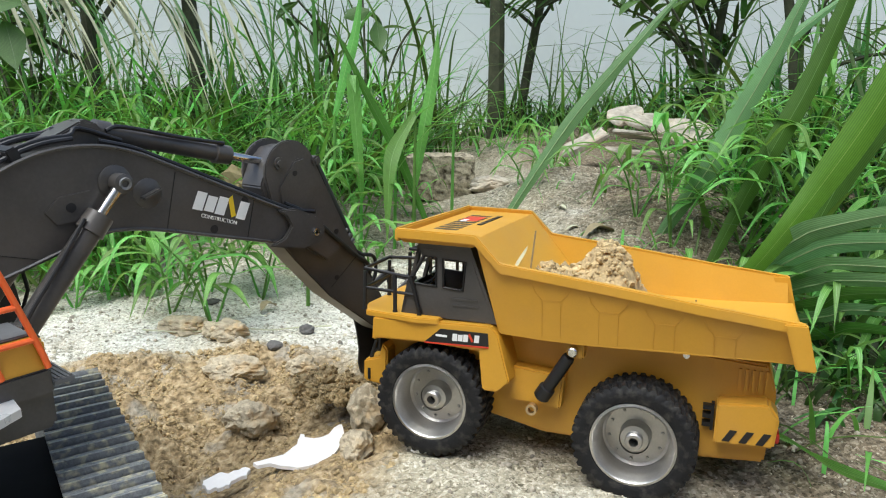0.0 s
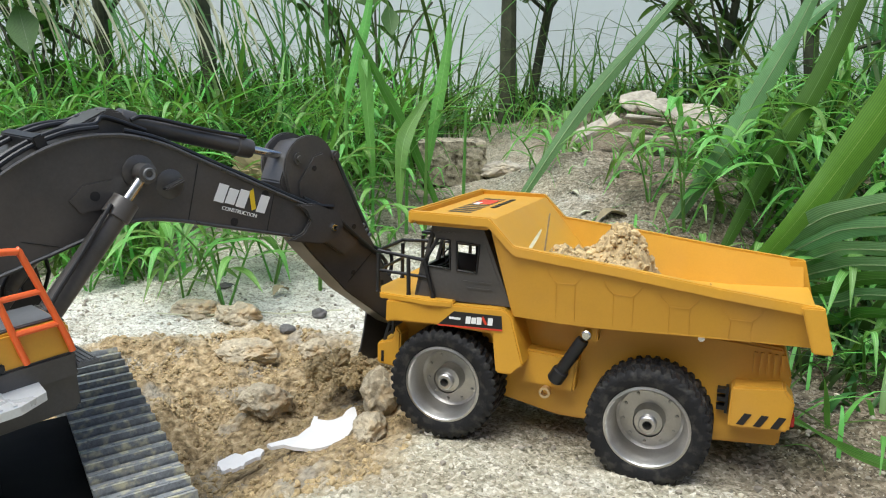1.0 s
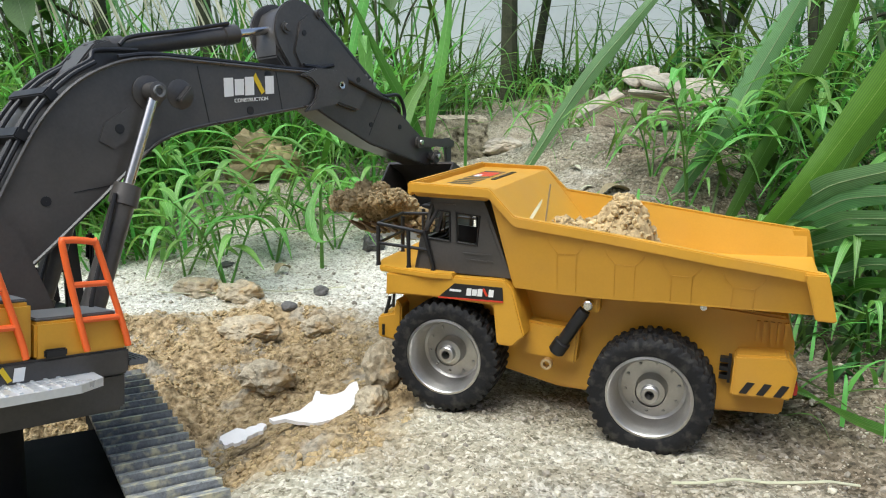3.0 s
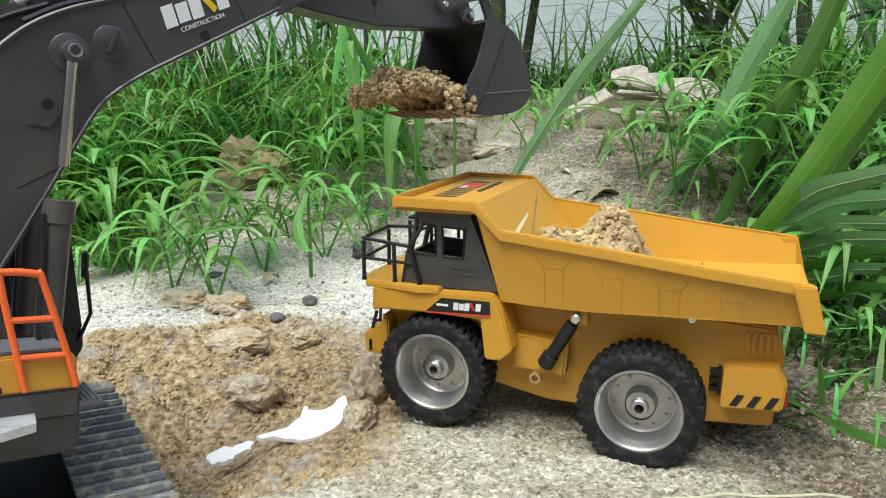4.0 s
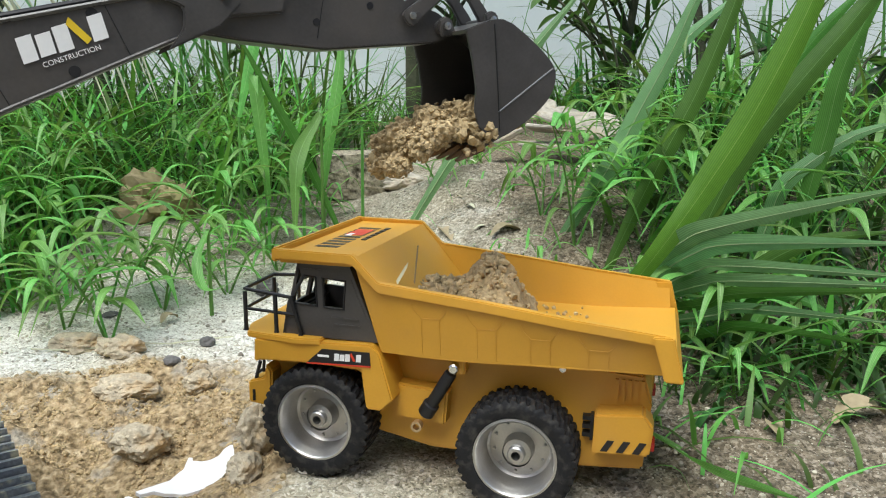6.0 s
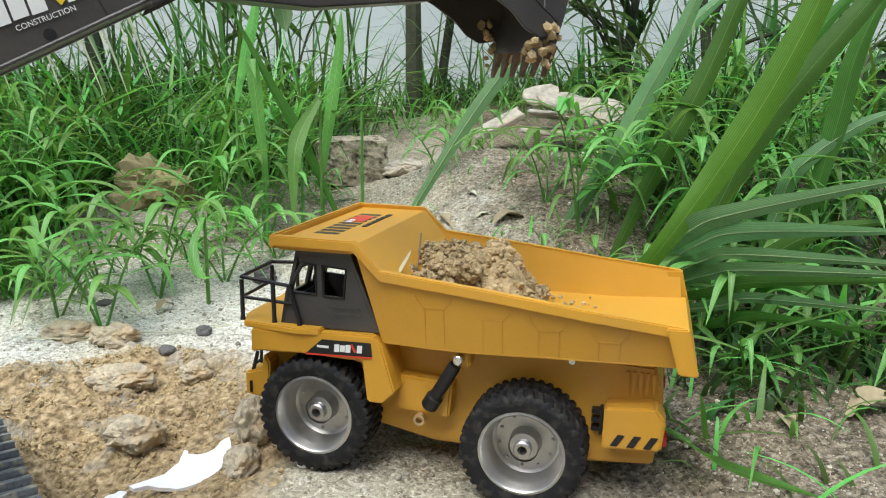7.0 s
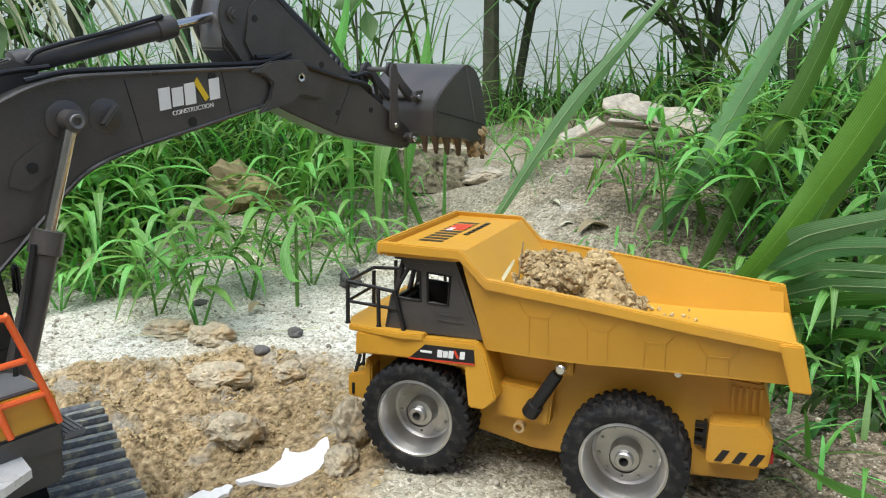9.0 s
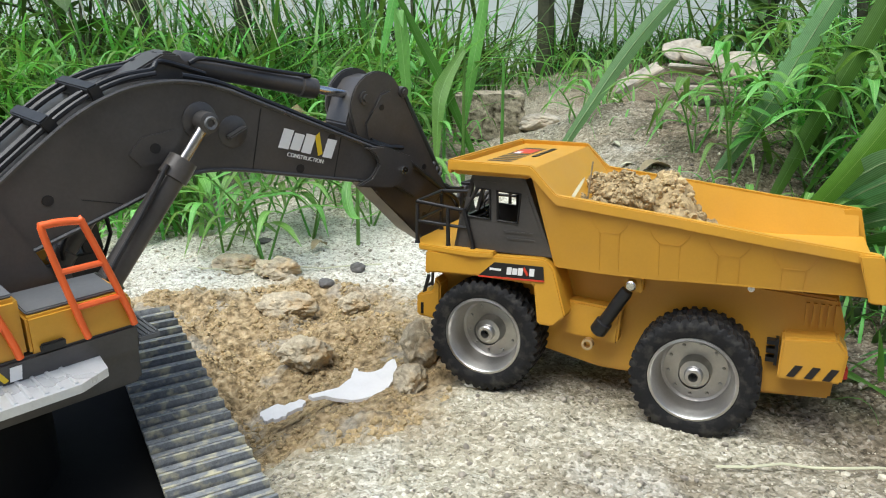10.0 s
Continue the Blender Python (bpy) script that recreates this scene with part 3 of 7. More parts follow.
    half = lambda z: W - 0.0026 - 0.0050 * (0.131 - z) / 0.051
    p = [bm.verts.new((x, -half(z), z)) for x, z in outline]
    q = [bm.verts.new((x, half(z), z)) for x, z in outline]
    bm.faces.new(p)
    bm.faces.new(q[::-1])
    for k in range(6):
        bm.faces.new((p[k], q[k], q[(k + 1) % 6], p[(k + 1) % 6]))
    bmesh.ops.recalc_face_normals(bm, faces=bm.faces[:])
    part("headboard", bm, YELLOW, truck)
    bm = bmesh.new()
    prism(bm, [(0.0100, 0.0862), (0.0900, 0.0862), (lip + 0.004, 0.0885), (lip + 0.0065, 0.0835), (0.1200, 0.0826), (0.0800, 0.0812), (0.0100, 0.0800)], -W + 0.0058, W - 0.0058)
    part("bed_floor", bm, YELLOW, truck, "dusty yellow floor of the bed")


def build_truck():
    truck = thing("dump_truck", "yellow toy dump truck with black cab and a bed of soil", "toy truck", TRUCK)
    truck_bed(truck)
    # chassis hull
    bm = bmesh.new()
    prism(bm, [(-0.030, 0.0275), (0.006, 0.0205), (0.085, 0.0205), (0.1195, 0.0235), (0.1225, 0.060), (0.118, 0.0745), (0.060, 0.078), (-0.010, 0.078), (-0.030, 0.075)], -0.0335, 0.0335, 0.0012)
    hull = part("chassis", bm, YELLOW, truck, "yellow plastic hull", True)
    for s in (-1, 1):
        bm = bmesh.new()
        prism(bm, [(-0.0120, 0.0405), (0.0165, 0.0385), (0.0180, 0.0580), (-0.0110, 0.0600)], min(s * 0.033, s * 0.0435), max(s * 0.033, s * 0.0435), 0.0012)
        part("side_tank", bm, YELLOW, truck, "", True)
        bm = bmesh.new()
        prism(bm, [(0.0945, 0.0345), (0.1225, 0.0365), (0.1240, 0.0520), (0.1190, 0.0585), (0.0950, 0.0560)], min(s * 0.030, s * 0.0465), max(s * 0.030, s * 0.0465), 0.0012)
        corner = part("rear_corner", bm, YELLOW, truck, "", True)
        for k in range(3):
            x = 0.0985 + 0.0078 * k
            bm = bmesh.new()
            prism(bm, [(x, 0.0372 + k * 0.0002), (x + 0.0034, 0.0372 + k * 0.0002), (x + 0.0068, 0.0432 + k * 0.0003), (x + 0.0034, 0.0432 + k * 0.0003)], min(s * 0.0464, s * 0.0469), max(s * 0.0464, s * 0.0469))
            part("hazard_stripe", bm, BLACKINK, corner, "black slanted warning stripe")
        bm = bmesh.new()
        box(bm, 0.1215, 0.1248, min(s * 0.034, s * 0.044), max(s * 0.034, s * 0.044), 0.0385, 0.0435, 0.0005)
        part("tail_light", bm, REDLENS, corner, "small dark red tail light")
        for k in range(5):
            bm = bmesh.new()
            box(bm, 0.104 + 0.0032 * k, 0.1056 + 0.0032 * k, min(s * 0.033, s * 0.0348), max(s * 0.033, s * 0.0348), 0.060, 0.0715)
            part("grille_slat", bm, YELLOW, truck)
        bm = bmesh.new()
        for z in (0.040, 0.0445, 0.049):
            box(bm, 0.0885, 0.0935, min(s * 0.0335, s * 0.038), max(s * 0.0335, s * 0.038), z, z + 0.0022)
        box(bm, 0.0925, 0.0940, min(s * 0.0335, s * 0.0382), max(s * 0.0335, s * 0.0382), 0.0385, 0.0525)
        part("step_ladder", bm, BLACK, truck)
        # fender round the front wheel
        bm = bmesh.new()
        prism(bm, [(-0.0885, 0.0815), (-0.0210, 0.0838), (-0.0160, 0.0800), (-0.0085, 0.0545), (-0.0150, 0.0480), (-0.0236, 0.0482), (-0.0262, 0.0695), (-0.0560, 0.0705), (-0.0845, 0.0695), (-0.0890, 0.0680)], min(s * 0.032, s * 0.0565), max(s * 0.032, s * 0.0565), 0.0009)
        fender = part("fender", bm, YELLOW, truck, "", True)
        # dark emblem plate on the fender
        y = s * 0.0566
        bm = bmesh.new()
        prism(bm, [(-0.0570, 0.0712), (-0.0205, 0.0728), (-0.0212, 0.0800), (-0.0480, 0.0795)], min(y, y + s * 0.0004), max(y, y + s * 0.0004))
        plate = part("emblem_plate", bm, BLACKINK, fender, "black plate with white bars and red edge")
        bm = bmesh.new()
        prism(bm, [(-0.0570, 0.0706), (-0.0205, 0.0719), (-0.0205, 0.0728), (-0.0570, 0.0714)], min(y, y + s * 0.0006), max(y, y + s * 0.0006))
        part("red_edge", bm, REDINK, fender)
        if s < 0:
            emblem(fender, pose(-0.0410, y - 0.0005, 0.0737, 0, -2.5, 0), 0.0155, 0.0040, (WHITEINK, REDINK))
            bm = bmesh.new()
            box(bm, -0.0505, -0.0440, y - 0.0007, y, 0.0752, 0.0764)
            part("small_bar", bm, WHITEINK, fender)
        # hoist ram
        a, b = Vector((0.0232, s * 0.0500, 0.0744)), Vector((0.0030, s * 0.0455, 0.0395))
        d = (b - a).normalized()
        bm = bmesh.new()
        tube(bm, [a + d * 0.004, a + d * 0.0055, a + d * 0.026, a + d * 0.0265, a + d * 0.033, a + d * 0.034], [0.0030, 0.0034, 0.0034, 0.0045, 0.0045, 0.0036], 14)
        ram = part("hoist_ram", bm, BLACK, truck, "black plastic hoist ram", True)
        bm = bmesh.new()
        lathe(bm, [(0.0001, s * 0.001), (0.0020, s * 0.001), (0.0026, s * 0.0004), (0.0027, s * -0.004)], 18, (a.x, a.y + s * 0.003, a.z))
        part("screw", bm, CHROME, ram, "bright cross-head screw", True)
        bm = bmesh.new()
        lathe(bm, [(0.0018, s * 0.003), (0.0030, s * 0.003), (0.0030, s * -0.001), (0.0018, s * -0.001), (0.0018, s * 0.003)], 20, (b.x - 0.0010, b.y + s * 0.0005, b.z - 0.0012))
        part("ring", bm, BRASS, ram, "pale brass ring", True)
        bm = bmesh.new()
        box(bm, 0.0190, 0.0285, min(s * 0.040, s * 0.0490), max(s * 0.040, s * 0.0490), 0.0700, 0.0805, 0.0008)
        part("ram_bracket", bm, YELLOW, truck)
        bm = bmesh.new()
        lathe(bm, [(0.0001, s * 0.001), (0.0016, s * 0.001), (0.0018, s * -0.006)], 14, (0.0790, s * 0.052, 0.0802))
        part("hinge_pin", bm, CHROME, truck, "", True)
    # deck in front of and beside the cab
    bm = bmesh.new()
    outline = [(-0.0995, -0.040), (-0.0935, -0.0545), (-0.0620, -0.0590), (-0.0490, -0.0570), (-0.0490, 0.0570), (-0.0620, 0.0590), (-0.0935, 0.0545), (-0.0995, 0.040)]
    lo = [bm.verts.new((x, y, 0.0812)) for x, y in outline]
    hi = [bm.verts.new((x, y, 0.0846)) for x, y in outline]
    bm.faces.new(lo[::-1])
    bm.faces.new(hi)
    for i in range(len(outline)):
        j = (i + 1) % len(outline)
        bm.faces.new((lo[i], lo[j], hi[j], hi[i]))
    bmesh.ops.bevel(bm, geom=bm.edges[:], offset=0.0006, segments=2, affect="EDGES")
    part("deck", bm, YELLOW, truck, "", True)
    bm = bmesh.new()
    box(bm, -0.0880, -0.0250, -0.036, 0.036, 0.0400, 0.0830, 0.0015)
    part("nose", bm, YELLOW, truck, "", True)
    bm = bmesh.new()
    box(bm, -0.0905, -0.0875, -0.026, 0.026, 0.0500, 0.0785)
    grille = part("radiator_grille", bm, BLACK, truck)
    for k in range(7):
        bm = bmesh.new()
        box(bm, -0.0915, -0.0895, -0.025, 0.025, 0.0525 + 0.0036 * k, 0.0540 + 0.0036 * k)
        part("grille_bar", bm, CHARCOAL, grille)
    bm = bmesh.new()
    prism(bm, [(-0.0985, 0.0400), (-0.0840, 0.0385), (-0.0835, 0.0600), (-0.0870, 0.0640), (-0.0885, 0.0555), (-0.0985, 0.0525)], -0.047, 0.047, 0.001)
    bumper = part("bumper", bm, YELLOW, truck, "", True)
    for s in (-1, 1):
        bm = bmesh.new()
        box(bm, -0.0955, -0.0940, s * 0.0474 - 0.0003, s * 0.0474 + 0.0003, 0.0415, 0.0480)
        part("slot", bm, BLACK, bumper)
        bm = bmesh.new()
        tube(bm, [(-0.0950, s * 0.044, 0.0530), (-0.0920, s * 0.044, 0.0640)], 0.0011, 8)
        tube(bm, [(-0.0900, s * 0.044, 0.0580), (-0.0895, s * 0.044, 0.0665)], 0.0009, 8)
        tube(bm, [(-0.0950, s * 0.044, 0.0560), (-0.0895, s * 0.044, 0.0600)], 0.0008, 8)
        part("bumper_step", bm, BLACK, bumper)
    # axles
    for x, z in ((-0.0545, 0.0362), (0.0567, 0.0310)):
        bm = bmesh.new()
        tube(bm, [(x, -0.046, z), (x, 0.046, z)], 0.005, 12)
        part("axle", bm, BLACK, truck)
    for x, y, z, out in ((-0.0545, -0.0480, 0.0362, -1), (0.0567, -0.0490, 0.0310, -1), (-0.0545, 0.0480, 0.0362, 1), (0.0567, 0.0490, 0.0310, 1)):
        truck_wheel(truck, x, y, z, out)
    build_cab(truck)
    # handrail round the front corner of the deck
    for s in (-1, 1):
        rail = bmesh.new()
        ya, yb = s * 0.051, s * 0.016
        r = 0.00105
        tube(rail, [(-0.0675, s * 0.0525, 0.1050), (-0.0960, ya, 0.1075), (-0.0968, yb, 0.1080), (-0.0800, s * 0.014, 0.1085)], r, 8)
        handrail = part("handrail", rail, BLACK, truck, "black plastic handrail")
        bm = bmesh.new()
        tube(bm, [(-0.0650, s * 0.0525, 0.0955), (-0.0960, ya, 0.0965), (-0.0968, yb, 0.0970)], r * 0.9, 8)
        part("mid_bar", bm, BLACK, handrail)
        for px, py, qx in ((-0.0960, ya, -0.0960), (-0.0768, s * 0.0522, -0.0772), (-0.0620, s * 0.0530, -0.0675), (-0.0968, yb, -0.0968)):
            bm = bmesh.new()
            tube(bm, [(px, py, 0.0840), (px, py, 0.0860), (qx, py, 0.1060)], [r * 1.6, r * 1.15, r * 1.15], 8)
            part("post", bm, BLACK, handrail)
    return truck


def build_cab(truck):
    """Black cab with open window holes on both sides and in front."""
    y0, y1 = -0.0515, -0.0060
    ztop, zlow = 0.1245, 0.0840
    bm = bmesh.new()
    box(bm, -0.0640, -0.0360, y0 + 0.002, y1 - 0.001, 0.1215, 0.1255, 0.0008)
    cab = part("cab", bm, CHARCOAL, truck, "matt black cab with open windows", True)

    def side(y, flip):
        bm = bmesh.new()
        t = 0.0018
        # posts and panels between the windows, all in one plane
        pieces = [
            [(-0.0735, zlow), (-0.0195, zlow), (-0.0262, 0.1000), (-0.0702, 0.1025)],
            [(-0.0616, 0.1175), (-0.0325, 0.1155), (-0.0355, ztop), (-0.0638, ztop)],
            [(-0.0702, 0.1025), (-0.0682, 0.1024), (-0.0596, 0.1174), (-0.0616, 0.1175)],
            [(-0.0530, 0.1015), (-0.0485, 0.1012), (-0.0492, 0.1167), (-0.0535, 0.1170)],
            [(-0.0378, 0.1006), (-0.0262, 0.1000), (-0.0325, 0.1155), (-0.0365, 0.1158)],
        ]
        for p in pieces:
            prism(bm, p, y, y + t)
        return part("side_panel", bm, CHARCOAL, cab)

    near = side(y0, False)
    side(y1 - 0.0018, True)
    for x0, x1, z in ((-0.0450, -0.0290, 0.0950), (-0.0430, -0.0280, 0.0915), (-0.0600, -0.0500, 0.1205)):
        bm = bmesh.new()
        box(bm, x0, x1, y0 - 0.0005, y0 + 0.001, z, z + 0.0009)
        part("moulding", bm, CHARCOAL, near)
    for frame_pts in ([(-0.0684, 0.1022), (-0.0528, 0.1012), (-0.0533, 0.1172), (-0.0598, 0.1177)], [(-0.0487, 0.1010), (-0.0376, 0.1004), (-0.0363, 0.1160), (-0.0494, 0.1169)]):
        bm = bmesh.new()
        tube(bm, [(x, y0 - 0.0001, z) for x, z in frame_pts + frame_pts[:1]], 0.0007, 6, False)
        part("window_frame", bm, BLACK, near)
    bm = bmesh.new()
    for ya, yb, za, zb in ((y0, y1, zlow, 0.1015), (y0, y0 + 0.004, 0.1015, 0.122), (y1 - 0.004, y1, 0.1015, 0.122), (y0, y1, 0.1180, ztop), (-0.031, -0.0275, 0.1015, 0.1190)):
        f = lambda z: -0.0735 + (z - zlow) * (0.0097 / 0.0405)
        a = [bm.verts.new(p) for p in ((f(za), ya, za), (f(za), yb, za), (f(zb), yb, zb), (f(zb), ya, zb))]
        b = [bm.verts.new(p) for p in ((f(za) + 0.0018, ya, za), (f(za) + 0.0018, yb, za), (f(zb) + 0.0018, yb, zb), (f(zb) + 0.0018, ya, zb))]
        bm.faces.new(a)
        bm.faces.new(b[::-1])
        for k in range(4):
            bm.faces.new((a[k], b[k], b[(k + 1) % 4], a[(k + 1) % 4]))
    bmesh.ops.recalc_face_normals(bm, faces=bm.faces[:])
    part("front_panel", bm, CHARCOAL, cab)
    bm = bmesh.new()
    prism(bm, [(-0.0195, zlow), (-0.0177, zlow), (-0.0340, 0.1240), (-0.0358, 0.1240)], y0, y1)
    part("back_panel", bm, CHARCOAL, cab)
    bm = bmesh.new()
    box(bm, -0.0460, -0.0340, -0.036, -0.022, 0.0840, 0.0985, 0.002)
    box(bm, -0.0360, -0.0320, -0.036, -0.022, 0.0960, 0.1110, 0.0015)
    part("seat", bm, BLACK, cab, "", True)
    bm = bmesh.new()
    box(bm, -0.0720, -0.0640, y0 + 0.003, y1 - 0.003, 0.0840, 0.0990, 0.001)
    tube(bm, [(-0.0640, -0.029, 0.0990), (-0.0610, -0.029, 0.1035)], 0.0008, 6)
    lathe(bm, [(0.0036, -0.0006), (0.0044, 0), (0.0036, 0.0006), (0.0036, -0.0006)], 14, (-0.0610, -0.029, 0.1040))
    part("dashboard", bm, BLACK, cab, "", True)


dump_truck = build_truck()


# ---- excavator ----
AXIS = Vector((-0.2111, 0.2778, 0.0))     # swing axis on the plan
FOOT, FOOT_Z = 0.0217, 0.1223             # boom foot: ahead of the axis, and its height
CREST = (0.2184, 0.0218)                  # boom to stick pin, in the boom's plane
STICK = 0.1077                            # stick pin to bucket pin
TRACK_DIR = -57.0                         # heading of the tracks
# seconds, swing, boom, stick, bucket (degrees), slide of the whole machine (metres), its tipping (degrees)
DIG = [
    (0, 49.2, -11.3, -49.3, 18, -0.0157, 0.0066, 0.0015, 4.1, -2.8),
    (0.5, 49.7, -12.7, -49.9, 8, -0.0118, 0.0043, 0.0009, 4.6, -2.7),
    (1, 49.3, -13.4, -50.3, -6, -0.0128, 0.0068, 0.0008, 5.0, -2.4),
    (1.5, 50.2, -10.5, -48.4, -24, -0.0085, 0.0021, -0.0021, 2.9, -0.9),
    (2, 51.6, -6.4, -44.3, -42, 0.0015, -0.0079, -0.0026, -0.6, 0.3),
    (2.5, 52.2, 6.4, -33.2, -36, 0.0019, -0.0035, -0.0028, -8.4, 0.6),
    (3.8, 49.0, 35.1, -3.0, -3, -0.0041, 0.0005, -0.0057, -7.6, 1.1),
    (4, 38.7, 36.8, -1.5, -3, -0.0090, -0.0008, -0.0006, -6.5, 3.8),
    (4.5, 24.2, 31.6, -4.3, 1, 0.0013, 0.0039, -0.0012, -0.2, 0.9),
    (5, 23.6, 28.3, -2.8, -6, 0.0030, -0.0031, 0.0036, 0.1, -0.5),
    (5.5, 22.6, 28.1, -2.8, -3, 0.0025, -0.0013, 0.0040, -0.4, -0.8),
    (5.75, 22.4, 28.4, -4.0, 6, 0.0024, -0.0002, 0.0038, -0.3, -0.6),
    (6.7, 20.2, 31.6, -4.5, 68, -0.0016, 0.0150, 0.0033, 0.0, 0.0),
    (7, 19.8, 31.9, -3.0, 71, -0.0019, 0.0153, 0.0034, 0.0, 0.0),
    (7.5, 18.4, 33.3, 4.0, 80, -0.0002, 0.0094, 0.0031, 0.0, 0.0),
    (8, 39.8, 37.6, 10.0, 96, -0.0070, 0.0115, 0.0028, 0.0, 0.0),
    (8.5, 51.3, 39.4, 6.0, 100, -0.0142, 0.0098, 0.0032, 0.0, 0.0),
    (9, 51.3, 17.1, -22.2, 95, 0.0038, -0.0074, -0.0002, 3.0, -0.2),
    (9.5, 48.9, -3.5, -40.5, 70, 0.0088, -0.0106, 0.0009, 0.6, -1.2),
    (10, 47.8, -9.7, -45.7, 55, -0.0015, -0.0063, 0.0004, 5.9, 0.2),
]


def glide(t):
    """The machine's joints at t, gliding between the rows of DIG."""
    rows = DIG
    i = max(0, min(len(rows) - 2, sum(r[0] <= t for r in rows) - 1))
    a, b = rows[i], rows[i + 1]
    p, n = rows[max(0, i - 1)], rows[min(len(rows) - 1, i + 2)]
    h = b[0] - a[0]
    u = (t - a[0]) / h
    out = []
    for k in range(1, 10):
        d = (b[k] - a[k]) / h
        d0 = (a[k] - p[k]) / (a[0] - p[0]) if a[0] > p[0] else d
        d1 = (n[k] - b[k]) / (n[0] - b[0]) if n[0] > b[0] else d
        m0 = 0 if d * d0 <= 0 else 2 * d * d0 / (d + d0)
        m1 = 0 if d * d1 <= 0 else 2 * d * d1 / (d + d1)
        out.append((2 * u ** 3 - 3 * u * u + 1) * a[k] + (u ** 3 - 2 * u * u + u) * h * m0 + (-2 * u ** 3 + 3 * u * u) * b[k] + (u ** 3 - u * u) * h * m1)
    return out


def aim(frm, to):
    """In the plane y = const: the pitch that turns +x from one point to another."""
    return math.degrees(math.atan2(to[1] - frm[1], to[0] - frm[0]))


RAM_FOOT = (0.062, 0.078)       # boom ram's foot on the house
RAM_PIN = (0.0945, 0.0436)      # and its pin on the boom
ARM_FOOT = (0.0850, 0.0673)     # stick ram's foot on the boom
ARM_PIN = (-0.0420, 0.0158)     # and its pin on the stick


def joints(t):
    """Poses of the parts in the machine's space at t."""
    swing, boom, stick, bucket, dx, dy, dz, tip_x, tip_y = glide(t)
    turn = pose(0, 0, 0, 0, 0, swing)
    b = turn @ pose(FOOT, 0, FOOT_Z, 0, -boom, 0)

    def on(base, ang, p):
        c, s = math.cos(radians(ang)), math.sin(radians(ang))
        return (base[0] + c * p[0] - s * p[1], base[1] + s * p[0] + c * p[1])

    crest = on((FOOT, FOOT_Z), boom, CREST)
    tip = on(crest, stick, (STICK, 0.0005))
    ram = on((FOOT, FOOT_Z), boom, RAM_PIN)
    arm_a, arm_b = on((FOOT, FOOT_Z), boom, ARM_FOOT), on(crest, stick, ARM_PIN)
    link_a, link_b = on(crest, stick, (0.0905, 0.0035)), on(tip, bucket, (0.0255, -0.0059))
    # the knee where the two links meet, on the outer side of the stick
    span = math.dist(link_a, link_b)
    half = min(0.999, max(-0.999, (span * span + 0.034 ** 2 - 0.026 ** 2) / (2 * span * 0.034)))
    knee_ang = aim(link_a, link_b) + math.degrees(math.acos(half))
    knee = on(link_a, knee_ang, (0.034, 0.0))
    at = lambda p, ang, y=0.0: turn @ pose(p[0], y, p[1], 0, -ang, 0)
    ra, aa = aim(RAM_FOOT, ram), aim(arm_a, arm_b)
    lean = Matrix.Rotation(radians(tip_x), 4, "X") @ Matrix.Rotation(radians(tip_y), 4, "Y")
    stand = lean.inverted() @ Matrix.Rotation(radians(max(tip_x, 0.35 * tip_x)), 4, "X") @ Matrix.Rotation(radians(tip_y * 0.6), 4, "Y") @ pose(0, 0, 0, 0, 0, TRACK_DIR)
    return {
        "machine": Matrix.Translation((AXIS.x + dx, AXIS.y + dy, dz)) @ lean,
        "undercarriage": stand,
        "track_near": stand,
        "track_far": stand,
        "house": turn,
        "boom": b @ Matrix.Translation((-0.0035, 0, 0.0006)),
        "stick": at(crest, stick),
        "bucket": at(tip, bucket),
        "ram_near": at(RAM_FOOT, ra, -0.0260),
        "ram_far": at(RAM_FOOT, ra, 0.0260),
        "rod_near": at(ram, ra, -0.0260),
        "rod_far": at(ram, ra, 0.0260),
        "arm_ram": at(arm_a, aa),
        "arm_rod": at(arm_b, aa),
        "link": at(link_a, knee_ang),
        "pusher": at(knee, aim(knee, link_b)),
    }


